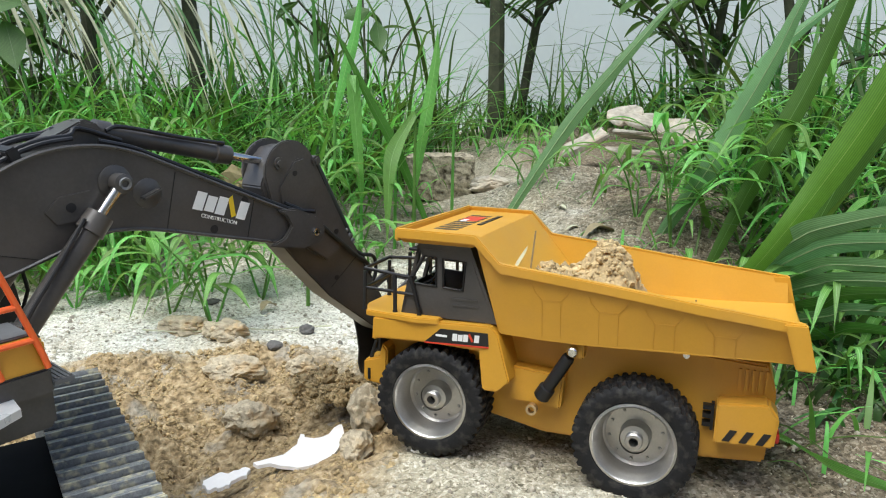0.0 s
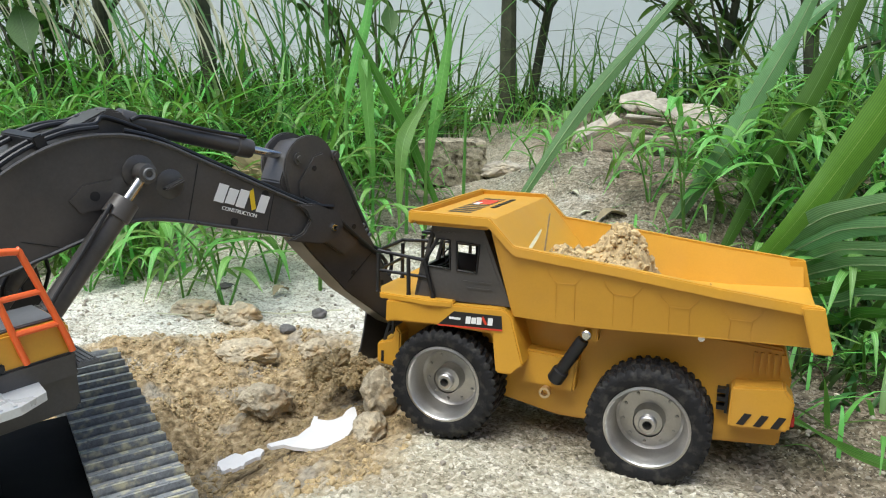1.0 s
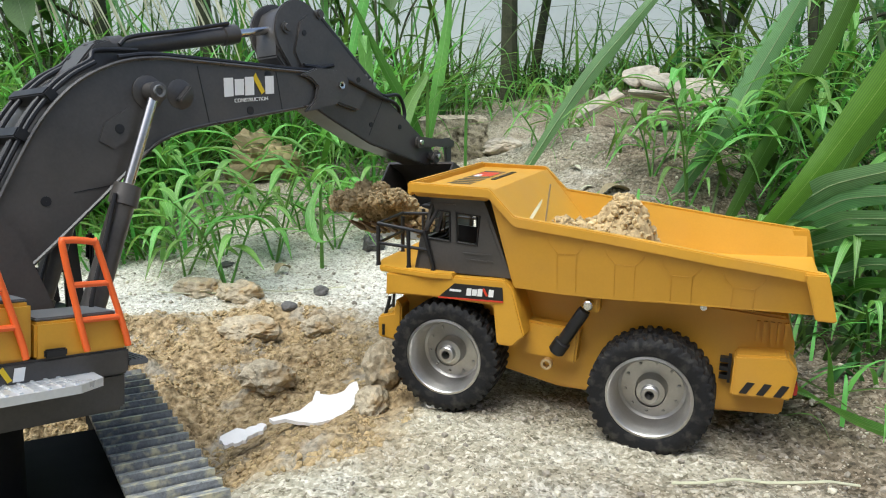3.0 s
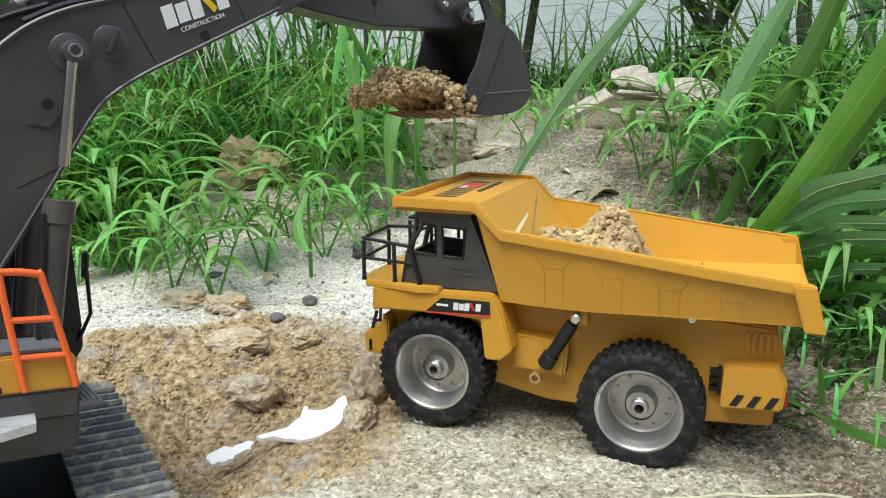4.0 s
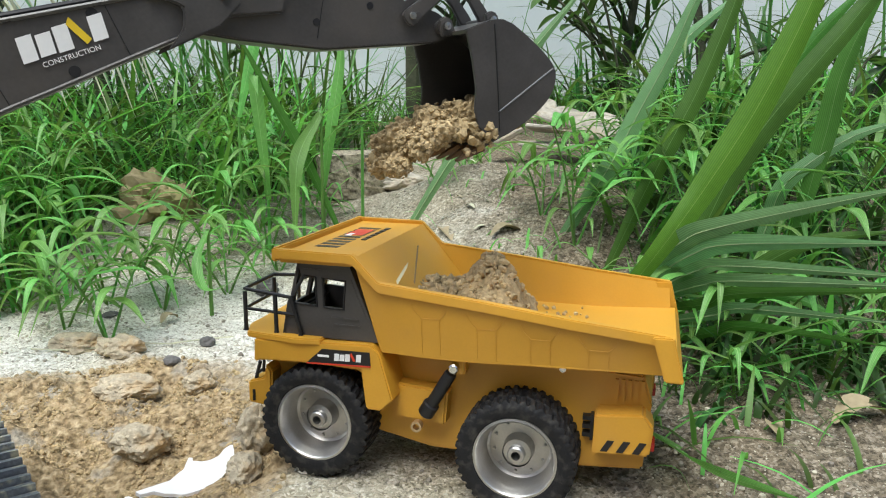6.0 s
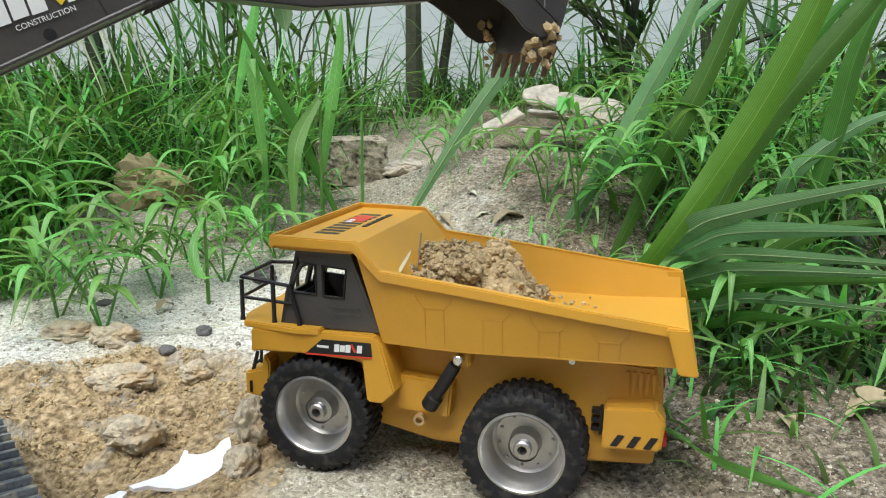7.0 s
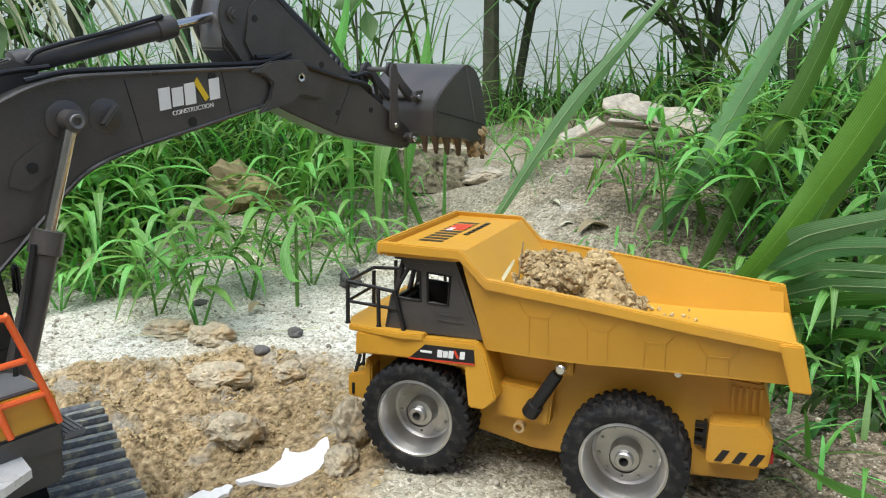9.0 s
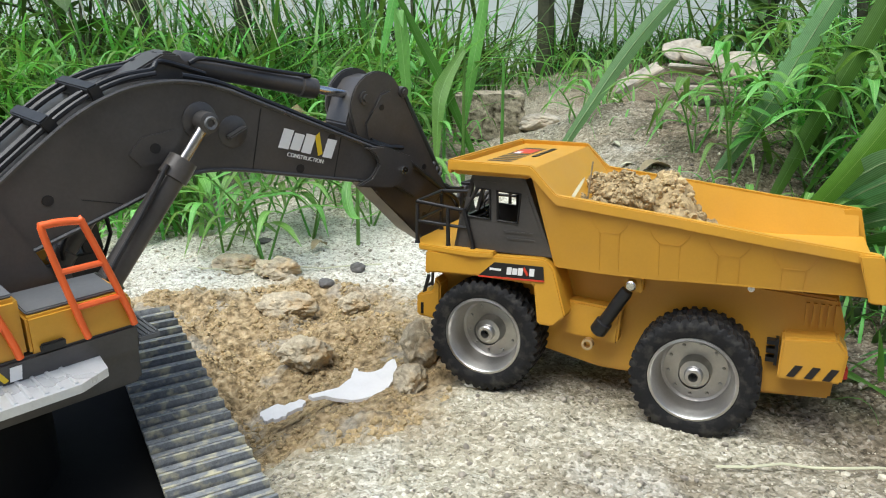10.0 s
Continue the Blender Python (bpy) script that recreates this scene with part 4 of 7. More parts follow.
def build_undercarriage(machine):
    d = pose(0, 0, 0, 0, 0, TRACK_DIR)
    half, r, zc = 0.105, 0.0275, -0.0095
    bm = bmesh.new()
    box(bm, -0.07, 0.07, -0.092, 0.092, -0.022, 0.006, 0.004)
    tube(bm, [(0, 0, 0.004), (0, 0, 0.050)], 0.045, 40)
    ob = part("undercarriage", bm, FRAMEBLACK, machine, "black undercarriage frame", True)
    ob.matrix_basis = d
    # the shoe, drawn once: a plate with a grouser bar
    bm = bmesh.new()
    w = 0.0188
    prism(bm, [(-0.0054, 0.0), (0.0054, 0.0), (0.0054, 0.0020), (0.0050, 0.0042), (0.0036, 0.0042), (0.0031, 0.0016), (0.0004, 0.0014), (0.0002, 0.0025), (-0.0010, 0.0025), (-0.0012, 0.0014), (-0.0050, 0.0012), (-0.0050, -0.0004)], -w, w)
    shoe_mesh = bpy.data.meshes.new("shoe")
    bm.to_mesh(shoe_mesh)
    bm.free()
    shoe_mesh.materials.append(TRACKMAT)
    for side in (1, -1):
        y = side * 0.0970
        bm = bmesh.new()
        n = 18
        loop = [(half + (r - 0.004) * math.cos(a), zc + (r - 0.004) * math.sin(a)) for a in np.linspace(-math.pi / 2, math.pi / 2, n)]
        loop += [(-half + (r - 0.004) * math.cos(a), zc + (r - 0.004) * math.sin(a)) for a in np.linspace(math.pi / 2, 3 * math.pi / 2, n)]
        prism(bm, loop, y - 0.012, y + 0.012)
        track = part("track", bm, FRAMEBLACK, machine, "black crawler track dusted with sand", True)
        track.matrix_basis = d
        total = 4 * half + 2 * math.pi * r
        count = 52
        for k in range(count):
            s = total * k / count
            if s < 2 * half:
                p, a = (-half + s, zc + r), 0
            elif s < 2 * half + math.pi * r:
                q = (s - 2 * half) / r
                p, a = (half + r * math.sin(q), zc + r * math.cos(q)), q
            elif s < 4 * half + math.pi * r:
                p, a = (half - (s - 2 * half - math.pi * r), zc - r), math.pi
            else:
                q = (s - 4 * half - math.pi * r) / r
                p, a = (-half - r * math.sin(q), zc - r * math.cos(q)), math.pi + q
            ob = new("shoe", shoe_mesh)
            ob.parent = track
            ob.matrix_basis = pose(p[0], y, p[1], 0, math.degrees(a), 0)
        for k in range(6):
            x = -half + 0.035 + 0.028 * k
            bm = bmesh.new()
            lathe(bm, [(0.0001, -0.016), (0.010, -0.016), (0.0105, -0.015), (0.0105, 0.015), (0.010, 0.016), (0.0001, 0.016)], 18, (x, y, zc - r + 0.0125))
            part("roller", bm, BLACK, track, "", True)
    return machine


def ladder_rail(house, x, y, lean, turn=0.0):
    """An orange grab rail with two rungs."""
    pts = [(-0.0105, 0, 0.0), (-0.0130, 0, 0.010), (-0.0205, 0, 0.046), (-0.0187, 0, 0.0500), (-0.0060, 0, 0.0490), (-0.0036, 0, 0.0460), (0.0080, 0, 0.010), (0.0105, 0, 0.0)]
    bm = bmesh.new()
    tube(bm, smooth_path(pts, 4), 0.0016, 10)
    rail = part("grab_rail", bm, ORANGE, house, "bright orange plastic grab rail", True)
    rail.matrix_basis = pose(x, y, 0.0790, lean, 0, turn) @ Matrix.Diagonal((0.86, 1.0, 0.93, 1.0))
    for z, xa, xb in ((0.0140, -0.0140, 0.0066), (0.0300, -0.0178, 0.0010)):
        bm = bmesh.new()
        tube(bm, [(xa, 0, z), (xb, 0, z)], 0.0014, 8)
        part("rung", bm, ORANGE, rail, "", True)


def build_house(machine):
    bm = bmesh.new()
    box(bm, -0.120, 0.072, -0.046, 0.046, 0.048, 0.066, 0.002)
    house = part("house", bm, CHARCOAL, machine, "charcoal swing platform", True)

    def add(name, mat, label="", smooth=True):
        return lambda b: part(name, b, mat, house, label, smooth)

    # side boxes left and right of the boom
    for s in (-1, 1):
        ya, yb = sorted((s * 0.0235, s * 0.0520))
        bm = bmesh.new()
        prism(bm, [(-0.030, 0.066), (0.0700, 0.066), (0.0700, 0.0775), (-0.030, 0.0775)], ya, yb, 0.001)
        part("lower_box", bm, CHARCOAL, house, "", True)
        bm = bmesh.new()
        prism(bm, [(0.0300, 0.0775), (0.0690, 0.0775), (0.0690, 0.0900), (0.0660, 0.0925), (0.0300, 0.0925)], ya, yb, 0.001)
        tank = part("tool_box", bm, YELLOW, house, "yellow side box with grey top", True)
        bm = bmesh.new()
        box(bm, 0.0310, 0.0650, ya + 0.002, yb - 0.003, 0.0926, 0.0940, 0.0005)
        part("box_lid", bm, GREYDECK, tank, "grey ribbed lid", True)
        bm = bmesh.new()
        yf = s * 0.0522
        box(bm, 0.0330, 0.0420, min(yf, yf + s * 0.002), max(yf, yf + s * 0.002), 0.0780, 0.0815, 0.0006)
        part("latch", bm, BLACK, tank, "", True)
        bm = bmesh.new()
        prism(bm, [(-0.045, 0.0775), (0.0290, 0.0775), (0.0290, 0.1010), (-0.045, 0.1010)], ya, yb, 0.0015)
        part("engine_cover", bm, YELLOW, house, "yellow side cover", True)
        bm = bmesh.new()
        box(bm, -0.0440, 0.0280, ya + 0.002, yb - 0.003, 0.1011, 0.1024, 0.0005)
        part("cover_top", bm, GREYDECK, house, "", True)
        if s < 0:
            ladder_rail(house, 0.0590, -0.0545, -4)
            ladder_rail(house, 0.0165, -0.0545, -4)
            bm = bmesh.new()
            q = [(-0.100, -0.0700), (0.0400, -0.0700), (0.0520, -0.0640), (0.0540, -0.0500), (-0.100, -0.0500)]
            lo = [bm.verts.new((x, y, 0.0655)) for x, y in q]
            hi = [bm.verts.new((x, y, 0.0690)) for x, y in q]
            bm.faces.new(lo[::-1])
            bm.faces.new(hi)
            for i in range(5):
                bm.faces.new((lo[i], lo[(i + 1) % 5], hi[(i + 1) % 5], hi[i]))
            bmesh.ops.recalc_face_normals(bm, faces=bm.faces[:])
            walkway = part("walkway", bm, SILVERDECK, house, "silver tread-plate walkway")
            for k in range(26):
                bm = bmesh.new()
                x = -0.092 + 0.0052 * k
                prism(bm, [(x, 0.0690), (x + 0.0018, 0.0690), (x + 0.0014, 0.0696), (x + 0.0004, 0.0696)], -0.0685, -0.0520)
                part("tread_bar", bm, SILVERDECK, walkway)
            emblem(house, pose(0.0020, -0.0524, 0.0700, 0, 0, 0), 0.0240, 0.0055, (WHITEINK, YELLOWINK))
    # front step plate
    bm = bmesh.new()
    box(bm, 0.0700, 0.0790, -0.0520, -0.0250, 0.0690, 0.0715, 0.0004)
    step = part("front_step", bm, GREYDECK, house)
    for k in range(4):
        bm = bmesh.new()
        box(bm, 0.0712 + 0.002 * k, 0.0721 + 0.002 * k, -0.0515, -0.0255, 0.0715, 0.0722)
        part("step_bar", bm, GREYDECK, step)
    # boom bracket
    for s in (-1, 1):
        bm = bmesh.new()
        prism(bm, [(0.000, 0.066), (0.072, 0.066), (0.070, 0.084), (0.055, 0.086), (0.036, 0.128), (0.026, 0.134), (0.014, 0.128)], s * 0.0205 - 0.0015, s * 0.0205 + 0.0015, 0.0008)
        part("boom_bracket", bm, CHARCOAL, house, "", True)
    # counterweight and engine hood behind
    bm = bmesh.new()
    prism(bm, [(-0.130, 0.060), (-0.045, 0.066), (-0.045, 0.120), (-0.120, 0.120), (-0.138, 0.105)], -0.052, 0.052, 0.004)
    part("counterweight", bm, CHARCOAL, house, "", True)
    bm = bmesh.new()
    box(bm, -0.100, -0.045, -0.045, 0.045, 0.1205, 0.1260, 0.002)
    hood = part("hood", bm, YELLOW, house, "", True)
    for k in range(12):
        bm = bmesh.new()
        box(bm, -0.096 + 0.004 * k, -0.0942 + 0.004 * k, -0.038, 0.038, 0.1260, 0.1275)
        part("hood_slat", bm, BLACK, hood)
    # cab on the far side: a low body, a roof and posts round open windows
    bm = bmesh.new()
    prism(bm, [(0.0340, 0.0600), (0.0820, 0.0600), (0.0905, 0.0740), (0.0900, 0.0840), (0.0340, 0.0840)], 0.028, 0.060, 0.0008)
    cab = part("operator_cab", bm, BLACK, house, "black operator cab with open windows", True)
    bm = bmesh.new()
    prism(bm, [(0.0350, 0.1352), (0.0835, 0.1352), (0.0800, 0.1415), (0.0390, 0.1425)], 0.027, 0.061, 0.0010)
    part("cab_roof", bm, BLACK, cab, "", True)
    for y0, y1 in ((0.0282, 0.0306), (0.0572, 0.0596)):
        for poly in ([(0.0345, 0.0838), (0.0400, 0.0838), (0.0420, 0.1356), (0.0370, 0.1356)], [(0.0600, 0.0838), (0.0650, 0.0838), (0.0600, 0.1356), (0.0560, 0.1356)], [(0.0800, 0.0838), (0.0900, 0.0838), (0.0830, 0.1356), (0.0765, 0.1356)]):
            bm = bmesh.new()
            prism(bm, poly, y0, y1, 0.0006)
            part("cab_post", bm, BLACK, cab, "", True)
    bm = bmesh.new()
    prism(bm, [(0.0640, 0.1035), (0.0790, 0.1035), (0.0786, 0.1065), (0.0638, 0.1065)], 0.0284, 0.0300)
    part("window_bar", bm, BLACK, cab)
    bm = bmesh.new()
    prism(bm, [(0.0480, 0.0838), (0.0600, 0.0838), (0.0560, 0.0960), (0.0520, 0.1180), (0.0490, 0.1180)], 0.038, 0.050, 0.001)
    part("seat", bm, CHARCOAL, cab, "", True)
    bm = bmesh.new()
    tube(bm, [(0.0880, 0.0275, 0.0780), (0.0930, 0.0255, 0.0920), (0.0900, 0.0250, 0.1180)], 0.0010, 8)
    box(bm, 0.0880, 0.0905, 0.0200, 0.0260, 0.110, 0.124, 0.001)
    part("mirror", bm, BLACK, cab, "", True)
    bm = bmesh.new()
    lathe(bm, [(0.0001, 0.004), (0.0030, 0.003), (0.0036, -0.003)], 14, (0.0760, 0.0300, 0.1450))
    part("beacon", bm, YELLOWINK, cab, "", True)


def build_boom(machine):
    H = 0.0195
    upper = smooth_path([(-0.006, 0, -0.006), (0.0082, 0, 0.0060), (0.0300, 0, 0.0285), (0.0470, 0, 0.0440), (0.0656, 0, 0.0545), (0.0868, 0, 0.0592), (0.1069, 0, 0.0580), (0.1290, 0, 0.0524), (0.1925, 0, 0.0352), (0.2180, 0, 0.0290)], 5)
    lower = smooth_path([(0.2140, 0, 0.0125), (0.1937, 0, 0.0146), (0.1500, 0, 0.0182), (0.1200, 0, 0.0206), (0.1014, 0, 0.0200), (0.0897, 0, 0.0165), (0.0740, 0, 0.0090), (0.0537, 0, -0.0010), (0.0135, 0, -0.0190), (0.0020, 0, -0.0170)], 5)
    poly = [(p.x, p.z) for p in upper] + [(p.x, p.z) for p in lower]
    bm = bmesh.new()
    prism(bm, poly, -H, H, 0.0006)
    boom = part("boom", bm, CHARCOAL, machine, "charcoal boom with white and yellow emblem", True)
    for s in (-1, 1):
        y = s * H
        # flange along the edges
        for pts in (upper, lower):
            bm = bmesh.new()
            tube(bm, [(p.x, y + s * 0.0004, p.z) for p in pts], 0.0010, 6)
            part("edge_flange", bm, EDGE, boom, "", True)
        # bosses and pins
        for u, v, r, h in ((RAM_PIN[0] + 0.0035, RAM_PIN[1] - 0.0006, 0.0082, 0.0012), (0.1150, 0.0385, 0.0075, 0.0008), (0.000, 0.000, 0.0110, 0.0015)):
            bm = bmesh.new()
            lathe(bm, [(0.0001, s * h), (r - 0.0008, s * h), (r, s * (h - 0.0006)), (r, -s * 0.002)], 28, (u, y, v))
            part("boss", bm, CHARCOAL, boom, "", True)
        bm = bmesh.new()
        prism(bm, [(0.1105, 0.0363), (0.1118, 0.0350), (0.1205, 0.0405), (0.1198, 0.0420)], min(y, y + s * 0.005), max(y, y + s * 0.005), 0.0006)
        part("lug", bm, CHARCOAL, boom, "", True)
        for u, v in ((0.1543, 0.0213), (0.0350, 0.0080), (0.1720, 0.0372), (0.0780, 0.0300)):
            bm = bmesh.new()
            lathe(bm, [(0.0001, s * 0.0003), (0.0023, s * 0.0003), (0.0025, -s * 0.001)], 16, (u, y + s * (0.0008 if u == 0.0780 else 0), v))
            part("bolt_hole", bm, BLACK, boom, "", True)
        bm = bmesh.new()
        prism(bm, [(0.0665, 0.0270), (0.0725, 0.0215), (0.0880, 0.0255), (0.0905, 0.0330), (0.0860, 0.0385), (0.0720, 0.0345)], min(y - s * 0.001, y + s * 0.0008), max(y - s * 0.001, y + s * 0.0008), 0.0003)
        part("raised_plate", bm, CHARCOAL, boom, "", True)
        # yoke at the stick pin
        bm = bmesh.new()
        prism(bm, [(0.1930, 0.0330), (0.2060, 0.0345), (0.2260, 0.0300), (0.2300, 0.0225), (0.2270, 0.0150), (0.2140, 0.0105), (0.1900, 0.0120), (0.2000, 0.0170), (0.2040, 0.0240), (0.2000, 0.0295)], min(y, y + s * 0.0030), max(y, y + s * 0.0030), 0.0008)
        part("yoke", bm, CHARCOAL, boom, "", True)
        bm = bmesh.new()
        lathe(bm, [(0.0012, s * 0.0010), (0.0024, s * 0.0012), (0.0027, -s * 0.002)], 6, (CREST[0] + 0.0035, y + s * 0.0034, CREST[1] - 0.0006))
        part("pin", bm, CHROME, boom, "", True)
        # panel lines
        for u0, v0, u1, v1 in ((0.0480, 0.0080, 0.0650, 0.0060), (0.1290, 0.0500, 0.1270, 0.0210), (0.1780, 0.0380, 0.1760, 0.0170)):
            bm = bmesh.new()
            tube(bm, [(u0, y + s * 0.0001, v0), (u1, y + s * 0.0001, v1)], 0.00025, 4)
            part("panel_line", bm, BLACK, boom)
        if s < 0:
            emblem(boom, pose(0.1400, y - 0.0003, 0.0318, 0, 9, 0), 0.0340, 0.0098, (WHITEINK, YELLOWINK))
            letters("lettering", "CONSTRUCTION", 0.0029, WHITEINK, boom, pose(0.1566, y - 0.0004, 0.0258, 90, 0, 0) @ pose(0, 0, 0, 0, 0, -9))
    # hump that carries the stick ram
    bm = bmesh.new()
    prism(bm, [(0.0600, 0.0520), (0.0850, 0.0700), (0.0920, 0.0705), (0.0970, 0.0660), (0.1020, 0.0580)], -0.0085, 0.0085, 0.0008)
    part("ram_bracket", bm, CHARCOAL, boom, "", True)
    # hoses clamped along the back
    for k, y in enumerate((-0.0165, -0.0120, -0.0075, 0.0075, 0.0120, 0.0165)):
        lift = 0.0030 + 0.0012 * (k % 2)
        pts = [(p.x, y, p.z + lift + 0.0004) for p in upper[2:26:3]]
        pts += [(0.0800 + 0.004 * (k % 3), y * 0.8, 0.0650 + 0.0015 * (k % 3)), (0.1050, y * 0.75, 0.0640 - 0.001 * (k % 2))] if k % 2 else []
        bm = bmesh.new()
        tube(bm, smooth_path(sorted(pts), 4), 0.0012, 8)
        part("hose", bm, BLACK, boom, "glossy black hose", True)
    for i in (6, 12, 17):
        p = upper[i]
        d = (upper[i + 1] - upper[i - 1]).normalized()
        bm = bmesh.new()
        box(bm, -0.0026, 0.0026, -0.0185, 0.0185, -0.0010, 0.0052, 0.0006)
        ob = part("hose_clamp", bm, BLACK, boom, "", True)
        ob.matrix_basis = pose(p.x, 0, p.z + 0.0010, 0, -math.degrees(math.atan2(d.z, d.x)), 0)
    bm = bmesh.new()
    tube(bm, smooth_path([(p.x, -0.0150, p.z + 0.0022) for p in upper[26::4]] + [(0.2250, -0.0165, 0.0330)], 4), 0.0013, 8)
    part("hose", bm, BLACK, boom, "", True)
    return boom


def build_stick(machine):
    T = 0.0098
    poly = [(-0.0404, -0.0016), (-0.0461, 0.0111), (-0.0467, 0.0233), (-0.0408, 0.0317), (-0.0342, 0.0365), (-0.026, 0.0376), (-0.0202, 0.0359), (0.0355, 0.0212), (0.0612, 0.0155), (0.09, 0.0105), (0.106, 0.0075), (0.114, 0.003), (0.113, -0.004), (0.105, -0.0075), (0.0487, -0.0168), (0.0082, -0.017), (-0.0098, -0.016), (-0.0213, -0.0107)]
    bm = bmesh.new()
    prism(bm, poly, -T, T, 0.0008)
    stick = part("stick", bm, CHARCOAL, machine, "charcoal stick arm", True)
    for s in (-1, 1):
        # round ear plates at the top that carry the ram
        bm = bmesh.new()
        ears = [(-0.0322 + 0.0185 * math.cos(a), 0.0186 + 0.0185 * math.sin(a)) for a in np.linspace(radians(64), radians(244), 14)]
        prism(bm, ears + [(-0.0205, -0.0090), (-0.0143, 0.0167)], s * T - (0.0005 if s > 0 else 0.0022), s * T + (0.0022 if s > 0 else 0.0005), 0.0006)
        part("ear_plate", bm, CHARCOAL, stick, "", True)
        bm = bmesh.new()
        prism(bm, [(-0.0326, 0.0056), (-0.0356, 0.024), (-0.0318, 0.0307), (-0.0245, 0.0329), (0.0322, 0.0181), (0.0278, -0.0031), (-0.001, -0.0089), (-0.0205, -0.0038)], s * T - (0.0005 if s > 0 else 0.0034), s * T + (0.0034 if s > 0 else 0.0005), 0.0010)
        part("gusset", bm, CHARCOAL, stick, "", True)
        for u, v, r in ((ARM_PIN[0], ARM_PIN[1], 0.0036), (-0.0232, 0.0358, 0.0030), (0.0934, 0.0040, 0.0030), (STICK, 0.0005, 0.0034)):
            bm = bmesh.new()
            lathe(bm, [(0.0001, s * 0.0022), (r * 0.55, s * 0.0022), (r * 0.6, s * 0.0012), (r, s * 0.0012), (r, -s * 0.004)], 18, (u, s * (T + 0.0024), v))
            part("pin", bm, CHARCOAL, stick, "", True)
        for u, v in ((-0.0300, 0.0192), (0.0442, -0.0047), (0.0200, 0.0150), (0.0700, 0.0060)):
            bm = bmesh.new()
            lathe(bm, [(0.0001, s * 0.0003), (0.0017, s * 0.0003), (0.0018, -s * 0.001)], 14, (u, s * (T + (0.0034 if u in (-0.0300, 0.0200) else 0)), v))
            part("bolt_hole", bm, BLACK, stick, "", True)
        bm = bmesh.new()
        tube(bm, [(0.0480, s * T, 0.0160), (0.0450, s * T, -0.0120)], 0.00025, 4)
        part("panel_line", bm, BLACK, stick)
    for y in (-0.006, 0.006):
        bm = bmesh.new()
        tube(bm, smooth_path([(-0.0200, y, 0.0385), (0.0300, y, 0.0225), (0.0500, y, 0.0200), (0.0640, y, 0.0270), (0.0740, y, 0.0200), (0.0760, y, 0.0110)], 6), 0.0013, 8)
        part("hose", bm, BLACK, stick, "", True)
    bm = bmesh.new()
    tube(bm, smooth_path([(-0.0240, -0.0140, 0.0010), (-0.0060, -0.0150, 0.0075), (0.0200, -0.0140, 0.0110), (0.0440, -0.0118, 0.0150), (0.0560, -0.0110, 0.0178), (0.0660, -0.0085, 0.0175), (0.0700, -0.0060, 0.0110)], 6), 0.0014, 8)
    part("hose", bm, BLACK, stick, "black hose across the stick", True)
    for u, v in ((0.0330, 0.0150), (0.0375, 0.0145), (0.0420, 0.0140)):
        bm = bmesh.new()
        tube(bm, [(u, -0.0040, v + 0.0040), (u, -0.0040, v + 0.0110)], 0.0016, 10)
        part("fitting", bm, GREYDECK, stick, "small grey fitting", True)
    # bucket ram lying along the back
    bm = bmesh.new()
    tube(bm, [(-0.0170, 0, 0.0385), (0.0400, 0, 0.0235)], 0.0048, 14)
    tube(bm, [(0.0400, 0, 0.0235), (0.0860, 0, 0.0150)], 0.0026, 12)
    part("bucket_ram", bm, BLACK, stick, "", True)


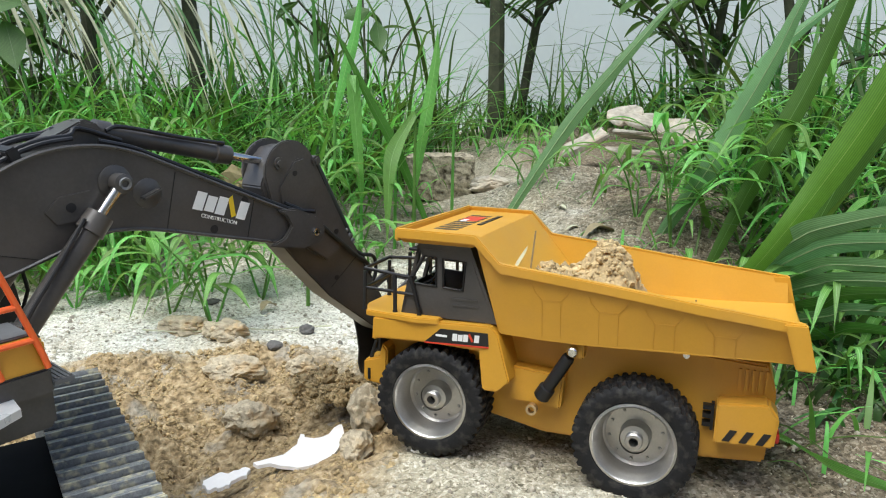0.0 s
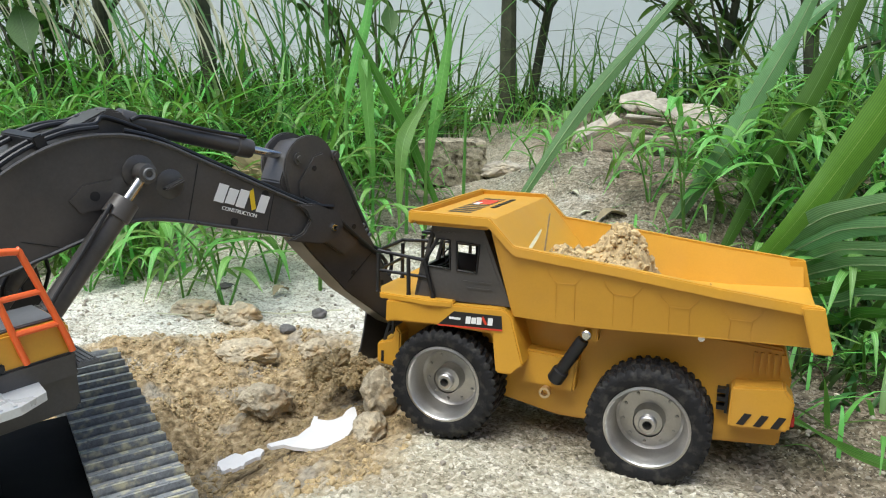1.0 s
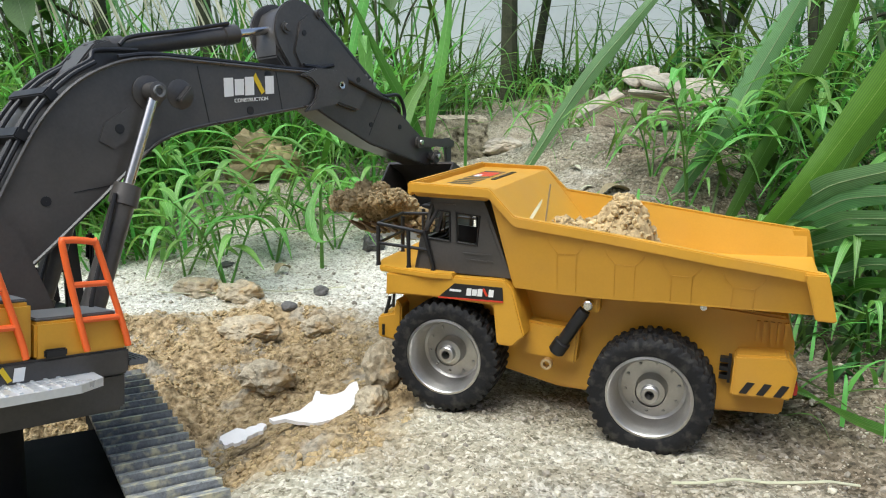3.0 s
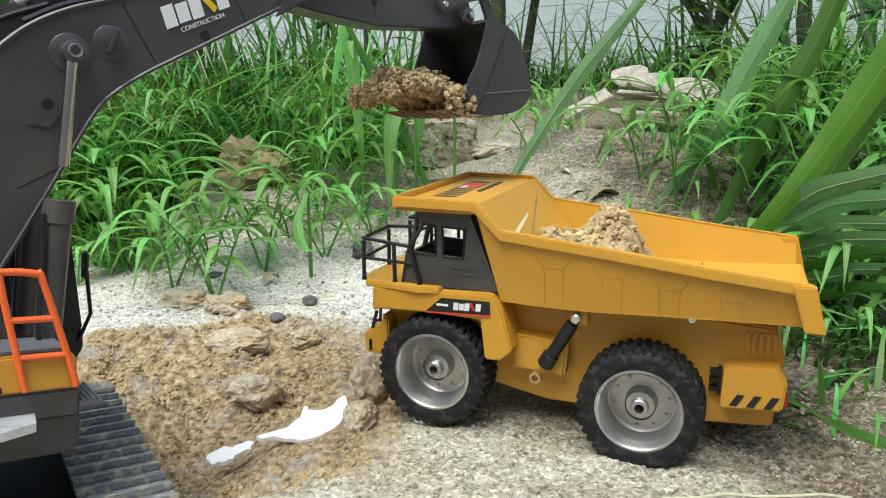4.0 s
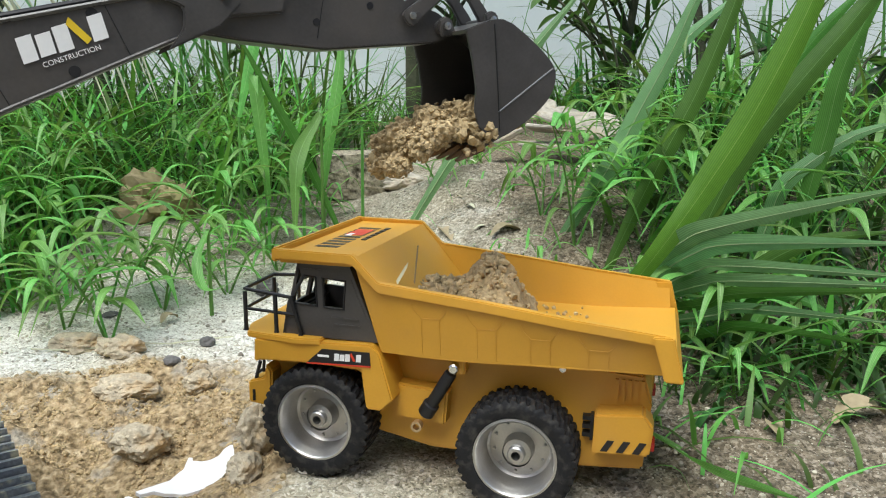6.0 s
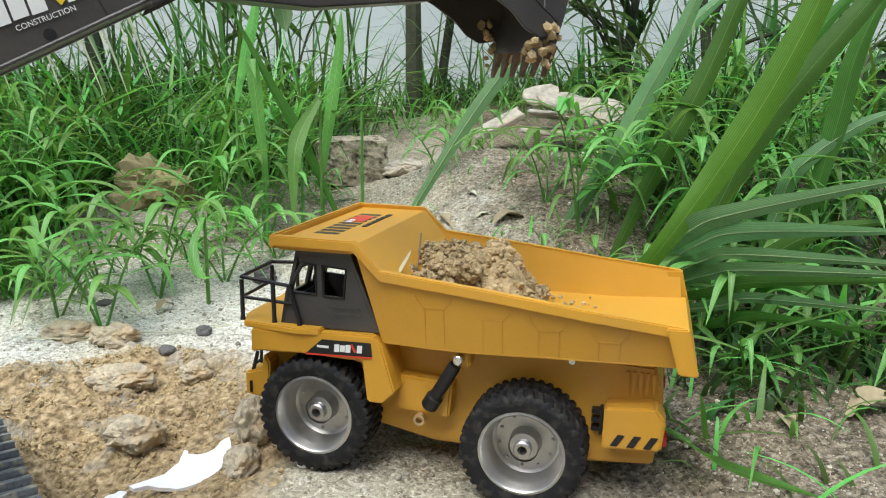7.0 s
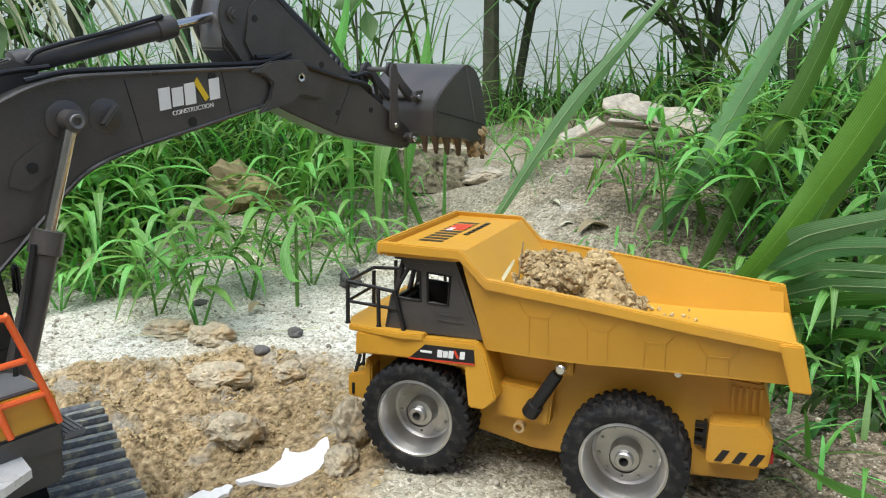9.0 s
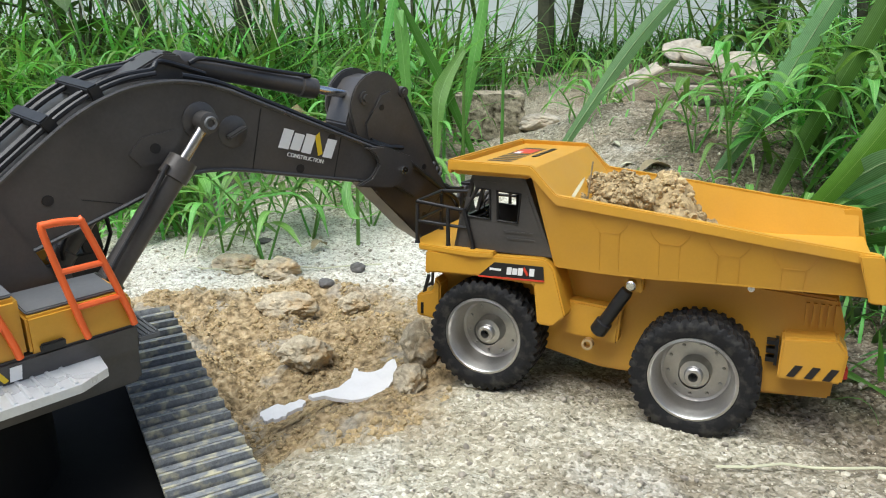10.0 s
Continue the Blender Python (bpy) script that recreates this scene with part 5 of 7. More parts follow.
def build_bucket(machine):
    W = 0.0300
    K = 0.87
    prof = [(0.0020, -0.0040), (0.0260, -0.0065), (0.0401, -0.0235), (0.0480, -0.0380), (0.0496, -0.0470), (0.0440, -0.0560), (0.0330, -0.0622), (0.0150, -0.0665), (-0.0120, -0.0690)]
    prof = [(p.x, p.z) for p in smooth_path([(K * x, 0, K * z) for x, z in prof], 3)]
    t = 0.0018
    bm = bmesh.new()
    inner = []
    for i, (x, z) in enumerate(prof):
        a, b = prof[max(0, i - 1)], prof[min(len(prof) - 1, i + 1)]
        d = Vector((b[0] - a[0], b[1] - a[1])).normalized()
        inner.append((x + d.y * t, z - d.x * t))
    prism(bm, prof + inner[::-1], -W, W)
    bucket = part("bucket", bm, CHARCOAL, machine, "charcoal digging bucket crusted with soil", True)
    for s in (-1, 1):
        bm = bmesh.new()
        prism(bm, prof[:-2] + [(K * x, K * z) for x, z in ((-0.0040, -0.0676), (-0.0098, -0.0560), (-0.0086, -0.0461), (-0.0034, -0.0356), (0.0000, -0.0200))], min(s * W, s * (W + 0.0016)), max(s * W, s * (W + 0.0016)), 0.0004)
        side = part("cheek", bm, CHARCOAL, bucket, "", True)
        bm = bmesh.new()
        tube(bm, [(0.0046, s * (W + 0.0014), -0.0465), (0.0420, s * (W + 0.0014), -0.0382)], 0.0006, 6)
        part("wear_strip", bm, GREYDECK, side)
        bm = bmesh.new()
        tube(bm, smooth_path([(0.0174, s * (W + 0.0016), -0.0065), (0.0105, s * (W + 0.0016), -0.0287), (0.0018, s * (W + 0.0016), -0.0556)], 4), 0.0004, 6)
        part("seam", bm, BLACK, side)
        for u, v in ((0.0, 0.0), (0.0255, -0.0059)):
            bm = bmesh.new()
            prism(bm, [(u - 0.0040, v - 0.0040), (u + 0.0040, v - 0.0060), (u + 0.0042, v + 0.0020), (u + 0.0015, v + 0.0045), (u - 0.0025, v + 0.0040)], min(s * 0.0140, s * 0.0165), max(s * 0.0140, s * 0.0165), 0.0006)
            part("hinge_ear", bm, CHARCOAL, bucket, "", True)
            bm = bmesh.new()
            lathe(bm, [(0.0001, s * 0.0016), (0.0019, s * 0.0014), (0.0022, -s * 0.002)], 14, (u, s * 0.0172, v))
            part("hinge_pin", bm, CHROME, bucket, "", True)
    for k in range(6):
        y = -W + 0.004 + (2 * W - 0.008) * k / 5
        bm = bmesh.new()
        a = [bm.verts.new(p) for p in ((-0.0080, y - 0.0028, -0.0580), (-0.0080, y + 0.0028, -0.0580), (-0.0080, y + 0.0028, -0.0620), (-0.0080, y - 0.0028, -0.0620))]
        b = [bm.verts.new(p) for p in ((-0.0235, y - 0.0013, -0.0601), (-0.0235, y + 0.0013, -0.0601), (-0.0235, y + 0.0013, -0.0612), (-0.0235, y - 0.0013, -0.0612))]
        bm.faces.new(a)
        bm.faces.new(b[::-1])
        for i in range(4):
            bm.faces.new((a[i], b[i], b[(i + 1) % 4], a[(i + 1) % 4]))
        bmesh.ops.recalc_face_normals(bm, faces=bm.faces[:])
        part("tooth", bm, material_tooth, bucket, "soil-stained tooth")
    bm = bmesh.new()
    rng = random.Random(5)
    for k in range(26):
        x = rng.uniform(-0.014, 0.034)
        lump(bm, (x, rng.uniform(-W, W), -0.0602 + max(0, x + 0.002) * 0.12 + max(0, x - 0.019) ** 2 * 26), rng.uniform(0.0012, 0.0032), k + 3, 0.5, 1, (1.3, 1.3, 0.5))
    for k in range(34):
        side = -1 if k < 24 else 1
        lump(bm, (rng.uniform(-0.020, 0.004), side * (W + rng.uniform(-0.004, 0.002)), rng.uniform(-0.060, -0.046)), rng.uniform(0.0010, 0.0028), k + 60, 0.6, 1)
    part("soil_crust", bm, SOIL, bucket, "orange soil stuck under the bucket")


def build_ram(machine, which, r, length, rod_r, rod_len):
    bm = bmesh.new()
    tube(bm, [(-0.004, 0, 0), (0.006, 0, 0), (0.0065, 0, 0), (0.014, 0, 0), (0.0145, 0, 0), (length - 0.010, 0, 0), (length - 0.0095, 0, 0), (length, 0, 0)], [r * 0.7, r * 0.8, r * 1.25, r * 1.25, r, r, r * 1.22, r * 1.15], 18)
    tube(bm, [(0, -0.006, 0), (0, 0.006, 0)], r * 0.95, 14)
    ob = part("ram_tube", bm, CHARCOAL, machine, "charcoal hydraulic ram tube", True)
    bm = bmesh.new()
    tube(bm, smooth_path([(0.010, -r * 1.3, r * 0.2), (0.018, -r * 1.25, r * 0.9), (length * 0.6, -r * 0.9, r * 1.0), (length - 0.006, -r * 0.7, r * 1.25)], 5), 0.0011, 8)
    part("feed_pipe", bm, BLACK, ob, "", True)
    bm = bmesh.new()
    tube(bm, [(-rod_len, 0, 0), (-0.003, 0, 0)], rod_r, 12)
    rod = part("ram_rod", bm, CHROME, machine, "bright steel ram rod", True)
    bm = bmesh.new()
    tube(bm, [(0, -0.0036, 0), (0, -0.0032, 0), (0, 0.0040, 0)], [rod_r * 1.5, rod_r * 1.8, rod_r * 1.8], 16)
    eye = part("rod_eye", bm, CHARCOAL, rod, "", True)
    bm = bmesh.new()
    lathe(bm, [(0.0001, 0.0008), (rod_r * 0.62, 0.0008), (rod_r * 0.70, -0.0004), (rod_r * 1.05, -0.0008), (rod_r * 1.18, 0.0), (rod_r * 1.2, 0.002)], 20, (0, -0.0040, 0))
    part("socket_screw", bm, GREYDECK, eye, "grey socket screw", True)
    return ob, rod


material_tooth = material("soil_stained_steel", (0.16, 0.10, 0.055), 0.7, vary=0.4, scale=150, fine=600, bump=0.5)


def build_excavator():
    machine = thing("excavator", "charcoal and yellow toy crawler excavator with orange rails", "toy excavator")
    build_undercarriage(machine)
    build_house(machine)
    build_boom(machine)
    build_stick(machine)
    build_bucket(machine)
    a, b = build_ram(machine, "near", 0.0055, 0.074, 0.0026, 0.048)
    c, d = build_ram(machine, "far", 0.0055, 0.074, 0.0026, 0.048)
    e, f = build_ram(machine, "arm", 0.0047, 0.084, 0.0024, 0.040)
    def link_pair(label, length, wide):
        bm = bmesh.new()
        for s in (-1, 1):
            prism(bm, [(-0.0040, -0.0024), (-0.0024, -0.0040), (0.0024, -0.0038), (length * 0.5, -0.0026), (length - 0.002, -0.0034), (length + 0.0036, -0.0020), (length + 0.0036, 0.0020), (length - 0.002, 0.0034), (length * 0.5, 0.0030), (0.0024, 0.0040), (-0.0024, 0.0040), (-0.0040, 0.0024)], s * wide - 0.0013, s * wide + 0.0013, 0.0005)
        tube(bm, [(length, -wide, 0), (length, wide, 0)], 0.0016, 10)
        ob = part("bucket_link", bm, CHARCOAL, machine, label, True)
        for s in (-1, 1):
            bm = bmesh.new()
            lathe(bm, [(0.0001, s * 0.0010), (0.0017, s * 0.0009), (0.0020, s * 0.0003), (0.0020, -s * 0.002)], 14, (0, s * (wide + 0.0015), 0))
            part("pin", bm, CHROME, ob, "bright steel pin", True)
        return ob

    link = link_pair("charcoal side link of the bucket", 0.034, 0.0128)
    pusher = link_pair("charcoal push link behind the bucket", 0.026, 0.0098)
    kids = {o.name: o for o in machine.children}
    tracks = [o for o in machine.children if o.name.startswith("track")]
    return {"machine": machine, "undercarriage": kids["undercarriage"], "track_near": tracks[0], "track_far": tracks[1], "house": kids["house"], "boom": kids["boom"], "stick": kids["stick"], "bucket": kids["bucket"], "ram_near": a, "rod_near": b, "ram_far": c, "rod_far": d, "arm_ram": e, "arm_rod": f, "link": link, "pusher": pusher}


excavator = build_excavator()

# ---- soil in the truck's bed and in the bucket ----
rng = random.Random(11)


def heap_height(x, y):
    """Height of the first heap in the bed, in the truck's space."""
    h = 0.0865 + 0.026 * math.exp(-((x - 0.032) / 0.016) ** 2 - ((y - 0.004) / 0.022) ** 2)
    h += 0.019 * math.exp(-((x + 0.008) / 0.022) ** 2 - ((y + 0.002) / 0.045) ** 2)
    h += 0.012 * math.exp(-((x - 0.030) / 0.030) ** 2 - (y / 0.045) ** 2)
    return h


def build_heap():
    bm = bmesh.new()
    n = 46
    grid = {}
    for i in range(n):
        for j in range(n):
            x, y = -0.024 + 0.095 * i / (n - 1), -0.050 + 0.100 * j / (n - 1)
            edge = 0.008 * noise.noise(Vector((x * 90, y * 90, 2)))
            z = heap_height(x, y) + 0.0035 * noise.noise(Vector((x * 110, y * 110, 7))) + 0.0028 * noise.noise(Vector((x * 260, y * 260, 1)))
            z -= 0.030 * step01(x + edge, 0.045, 0.070)
            grid[i, j] = bm.verts.new((x, y, max(z, 0.0835)))
    for i in range(n - 1):
        for j in range(n - 1):
            bm.faces.new((grid[i, j], grid[i + 1, j], grid[i + 1, j + 1], grid[i, j + 1]))
    for k in range(1100):
        x, y = rng.gauss(0.018, 0.022), rng.uniform(-0.046, 0.046)
        if not -0.022 < x < 0.062:
            continue
        z = heap_height(x, y) - 0.030 * step01(x, 0.045, 0.070)
        if z < 0.0850:
            continue
        lump(bm, (x, y, z + 0.0004), 0.0007 + 0.0021 * rng.random() ** 2.5, k, 0.6, 1)
    for k in range(40):
        x, y = rng.uniform(0.05, 0.085), rng.uniform(-0.044, 0.044)
        lump(bm, (x, y, 0.0870), rng.uniform(0.0006, 0.0016), k, 0.5, 1)
    ob = lone("soil_heap", bm, DRYSOIL, "crumbly brown soil heaped in the truck bed", "soil", kind="stuff")
    ob.matrix_world = TRUCK
    return ob


build_heap()
bm = bmesh.new()
tube(bm, smooth_path([(-0.010, -0.020, 0.090), (-0.0085, -0.019, 0.112), (-0.007, -0.018, 0.131)], 4), 0.0005, 6)
ob = lone("twig", bm, DRYLEAF, "thin dry brown twig standing in the soil", "twig")
ob.matrix_world = TRUCK
bm = bmesh.new()
blade(bm, smooth_path([(-0.016, -0.040, 0.100), (-0.013, -0.040, 0.110), (-0.008, -0.036, 0.121), (-0.007, -0.035, 0.125)], 4), 0.0040, 0.5)
ob = lone("dead_leaf", bm, STRAW, "curled straw-coloured leaf scrap in the soil", "leaf")
ob.matrix_world = TRUCK

LOAD = []


def build_load():
    """Clods that the bucket lifts and drops: (object, place in the bucket, place in the bed)."""
    r = random.Random(21)
    spots = []
    for i in range(6):
        for j in range(4):
            spots.append((-0.056 + 0.0105 * i + r.uniform(-0.003, 0.003), -0.0165 + 0.0110 * j + r.uniform(-0.003, 0.003), -0.0615 + (0.004 if 0 < i < 5 else -0.002) + r.uniform(-0.002, 0.002)))
    for i in range(4):
        for j in range(2):
            spots.append((-0.048 + 0.0125 * i + r.uniform(-0.003, 0.003), -0.008 + 0.014 * j + r.uniform(-0.004, 0.004), -0.0520 + r.uniform(-0.002, 0.002)))
    for i in range(4):
        for j in range(3):
            spots.append((-0.008 + 0.0075 * i + r.uniform(-0.002, 0.002), -0.010 + 0.010 * j, -0.0580 + 0.003 * (i % 2)))
    for i in range(3):
        spots.append((0.016 + 0.003 * i, -0.008 + 0.008 * i, -0.056))
    spots = [(0.78 * x - 0.002, 1.25 * y, z + 0.0085) for x, y, z in spots]
    for k, p in enumerate(spots):
        bm = bmesh.new()
        size = r.uniform(0.0058, 0.0080)
        lump(bm, (0, 0, 0), size * 0.82, k + 50, 0.5, 3)
        for j in range(95):
            d = Vector((r.gauss(0, 1), r.gauss(0, 1), r.gauss(0, 1))).normalized()
            lump(bm, d * size * r.uniform(0.62, 1.02), 0.0005 + 0.0015 * r.random() ** 2, k * 50 + j, 0.6, 1 if j % 3 else 2, (1, 1, 0.8))
        ob = lone("soil_clod", bm, SOIL, "moist brown soil clod dug up by the bucket", "soil clod", "soil load", smooth=False)
        bx, by = r.uniform(-0.014, 0.055), r.uniform(-0.038, 0.038)
        top = 0.1275 - 0.75 * max(0, bx - 0.018) - 0.30 * abs(by) - 0.4 * max(0, -bx)
        bz = max(0.0905, top - size - r.uniform(0.0, 0.006))
        LOAD.append((ob, Vector(p), TRUCK @ Vector((bx, by, bz)), r.uniform(0, 0.28), r.uniform(-40, 40), r.uniform(-40, 40)))


build_load()


# ---- loose things on the ground ----
def on_ground(x, y):
    return base_height(x, y)


def rock(name, x, y, size, seed, mat, label, squash=(1, 1, 0.8), cuts=3, rough=0.4, sink=0.25, category="stone", group="", turn=0.0):
    bm = bmesh.new()
    if category == "clod":
        crumbly_lump(bm, size, seed, squash)
    else:
        lump(bm, (0, 0, 0), size, seed, rough, cuts, squash)
    ob = lone(name, bm, mat, label, category, group, smooth=category == "clod")
    ob.matrix_world = pose(x, y, height(x, y) + size * squash[2] * (1 - 2 * sink) * 0.8, 0, 0, turn)
    return ob


rock("clod", -0.026, 0.447, 0.0125, 4, CLOD, "grey crumbly clod wedged against the front tyre", (1, 0.9, 1.25), 4, 0.35, 0.1, "clod")
rock("clod", -0.012, 0.452, 0.0085, 14, CLOD, "small grey clod under the truck's nose", (1.2, 1, 0.7), 3, 0.4, 0.15, "clod")
rock("clod", -0.108, 0.480, 0.015, 6, CLOD, "large grey-brown clod beside the white scrap", (1.1, 1.0, 0.75), 4, 0.45, 0.2, "clod")
rock("clod", -0.140, 0.555, 0.017, 7, CLOD, "flat grey clod in the dug soil", (1.3, 0.9, 0.6), 4, 0.4, 0.2, "clod")
rock("clod", -0.030, 0.415, 0.0120, 8, CLOD, "crumbled clod behind the white scrap", (0.8, 1.3, 0.8), 4, 0.45, 0.2, "clod")
rock("clod", -0.165, 0.625, 0.015, 9, CLOD, "pale clod at the edge of the hollow", (1.3, 1, 0.7), 4, 0.4, 0.2, "clod")
rock("clod", -0.205, 0.640, 0.016, 19, CLOD, "brown clod at the edge of the hollow", (1.4, 1, 0.6), 4, 0.4, 0.25, "clod")
rock("clod", -0.090, 0.570, 0.010, 29, CLOD, "small clod in the dug soil", (1.2, 1, 0.8), 3, 0.4, 0.2, "clod")
rock("stone", -0.098, 0.640, 0.0065, 10, DARKSTONE, "dark grey pebble on the pale sand", (1, 0.8, 0.8), 3, 0.3, 0.2)
rock("stone", -0.118, 0.600, 0.0060, 11, DARKSTONE, "small dark pebble on pale sand", (1.2, 0.8, 0.7), 2, 0.3, 0.2)
rock("stone", -0.066, 0.770, 0.011, 12, DARKSTONE, "dark lump of charred stone", (1, 0.9, 1.0), 4, 0.4, 0.1)
rock("stone", -0.205, 0.720, 0.007, 13, DARKSTONE, "flat dark pebble on the sand", (1.2, 0.8, 0.5), 3, 0.4, 0.3)
rock("stone", 0.010, 0.398, 0.0042, 15, PAPER, "small white stone chip by the tyre", (1.6, 0.7, 0.5), 2, 0.25, 0.0)
rock("rock", -0.222, 0.965, 0.044, 16, ROCKMAT, "mossy brown rock among the weeds", (1.0, 0.7, 0.80), 4, 0.5, 0.16, "rock", "", 20)
rock("rock", 0.080, 1.030, 0.019, 17, SLAB, "pale flat rubble piece beside the old block", (1.5, 1.0, 0.7), 4, 0.3, 0.2, "rock")


def build_block():
    """An old block of mortar and brick."""
    bm = bmesh.new()
    bmesh.ops.create_cube(bm, size=1.0)
    bmesh.ops.subdivide_edges(bm, edges=bm.edges[:], cuts=14, use_grid_fill=True)
    for v in bm.verts:
        q = v.co.copy()
        m = max(abs(q.x), abs(q.y), abs(q.z))
        rr = 1 - 0.10 * max(0, (abs(q.x) + abs(q.y) + abs(q.z)) - 1.05)
        k = rr + 0.05 * noise.noise(q * 4) + 0.04 * noise.noise(q * 11)
        v.co = Vector((q.x * 0.092 * k, q.y * 0.07 * k, q.z * 0.058 * k))
    ob = lone("brick_block", bm, BRICKMAT, "weathered mortar-crusted brick block lying on the sand", "brick")
    ob.matrix_world = pose(0.013, 1.050, 0.112, 2, -2, 6)


build_block()


def slab(x, y, z, w, d, h, rx, ry, rz, seed):
    bm = bmesh.new()
    n = 9
    w, d, h = 0.95 * w, 0.9 * d, 0.45 * h
    r = random.Random(seed)
    ring = []
    for k in range(n):
        a = 2 * math.pi * k / n
        c = 1 / max(abs(math.cos(a)), abs(math.sin(a)))
        ring.append((math.cos(a) * w / 2 * c * r.uniform(0.6, 1.05), math.sin(a) * d / 2 * c * r.uniform(0.6, 1.05)))
    lo = [bm.verts.new((px, py, -h / 2)) for px, py in ring]
    hi = [bm.verts.new((px * 0.97, py * 0.97, h / 2 + r.uniform(-0.002, 0.002))) for px, py in ring]
    bm.faces.new(lo[::-1])
    bm.faces.new(hi)
    for k in range(n):
        bm.faces.new((lo[k], lo[(k + 1) % n], hi[(k + 1) % n], hi[k]))
    bmesh.ops.bevel(bm, geom=bm.edges[:], offset=0.002, segments=1, affect="EDGES", clamp_overlap=True)
    ob = lone("rubble_slab", bm, SLAB, "pale broken slab in a heap of rubble", "rubble", "rubble heap")
    ob.matrix_world = pose(x, y, z, rx, ry, rz)


for args in ((0.225, 1.12, 0.160, 0.10, 0.05, 0.022, 8, -28, 20, 1), (0.300, 1.10, 0.150, 0.12, 0.08, 0.016, 4, 2, -8, 2), (0.305, 1.10, 0.172, 0.11, 0.07, 0.014, -6, 6, 14, 3),
             (0.320, 1.13, 0.192, 0.09, 0.08, 0.014, 20, -10, 40, 4), (0.360, 1.09, 0.178, 0.09, 0.07, 0.016, 38, 14, -30, 5), (0.290, 1.16, 0.200, 0.07, 0.06, 0.014, 28, -20, 10, 6),
             (0.400, 1.12, 0.165, 0.07, 0.05, 0.02, 10, 20, 30, 7)):
    slab(*args)


def scrap(pts, z0, tilt, label):
    """A flat white scrap lying tilted on the soil."""
    loop = smooth_path([(x, y, 0) for x, y in pts[-2:] + pts + pts[:3]], 3)[6:-9]
    pts = [(v.x + 0.0022 * noise.noise(v * 260), v.y + 0.0026 * noise.noise(v * 260 + Vector((5, 3, 1)))) for v in loop]
    bm = bmesh.new()
    cx, cy = sum(p[0] for p in pts) / len(pts), sum(p[1] for p in pts) / len(pts)
    rise = lambda x, y: z0 + tilt * (y - cy) + 0.0012 * noise.noise(Vector((x * 90, y * 90, 1)))
    hi = [bm.verts.new((x, y, rise(x, y))) for x, y in pts]
    lo = [bm.verts.new((x, y, rise(x, y) - 0.0022)) for x, y in pts]
    bm.faces.new(hi)
    bm.faces.new(lo[::-1])
    for k in range(len(pts)):
        q = (k + 1) % len(pts)
        bm.faces.new((hi[k], lo[k], lo[q], hi[q]))
    bmesh.ops.recalc_face_normals(bm, faces=bm.faces[:])
    bmesh.ops.triangulate(bm, faces=bm.faces[:])
    return lone("plaster_scrap", bm, PAPER, label, "plaster scrap")


scrap([(-0.089, 0.4062), (-0.072, 0.4033), (-0.056, 0.4033), (-0.043, 0.4188), (-0.04, 0.4425), (-0.045, 0.4514), (-0.053, 0.4366), (-0.061, 0.4343), (-0.067, 0.438), (-0.068, 0.4277), (-0.073, 0.4173)], -0.0062, 0.12, "white torn plaster scrap half buried in the soil")
scrap([(-0.1149, 0.3944), (-0.1105, 0.3885), (-0.1060, 0.3902), (-0.1015, 0.3893), (-0.0985, 0.3960), (-0.0925, 0.4020), (-0.0915, 0.4090), (-0.0980, 0.4078), (-0.1030, 0.4040), (-0.1085, 0.4035)], -0.0150, 0.12, "small white plaster scrap in the soil")


def build_grit():
    """Crumbs and grit strewn over the ground."""
    r = random.Random(31)
    for name, mat, count, label, soil in (("soil_crumbs", SOIL, 9000, "orange-brown soil crumbs strewn in the hollow", True), ("grit", GRAVEL, 12000, "mixed pale grit on the sand", False)):
        ico = bmesh.new()
        bmesh.ops.create_icosphere(ico, subdivisions=2 if soil else 1, radius=1.0)
        base_v = [v.co.copy() for v in ico.verts]
        base_f = [[v.index for v in f.verts] for f in ico.faces]
        ico.free()
        verts, faces = [], []
        tries = 0
        done = 0
        while done < count and tries < count * 8:
            tries += 1
            if soil:
                x, y = r.uniform(-0.33, 0.03), r.uniform(0.28, 0.68)
            else:
                x, y = r.uniform(-0.35, 0.40), 0.24 + 0.71 * r.random() ** 1.6
            k = dug(x, y)
            if (k < 0.4) == soil:
                continue
            s = 0.0005 + (0.0019 if soil else 0.0017) * r.random() ** (5 if soil else 7)
            z = height(x, y) - (0.4 * s if soil else 0)
            if soil and noise.noise(Vector((x * 45, y * 45, 8))) < -0.05:
                continue
            o = len(verts)
            for v in base_v:
                verts.append((x + v.x * s * r.uniform(0.65, 1.35), y + v.y * s * r.uniform(0.65, 1.35), z + s * 0.3 + v.z * s * r.uniform(0.6, 1.2)))
            faces += [[o + i for i in f] for f in base_f]
            done += 1
        me = bpy.data.meshes.new(name)
        me.from_pydata(verts, [], faces)
        me.materials.append(mat)
        tagged(new(name, me), label, "soil" if soil else "grit", kind="stuff")


build_grit()


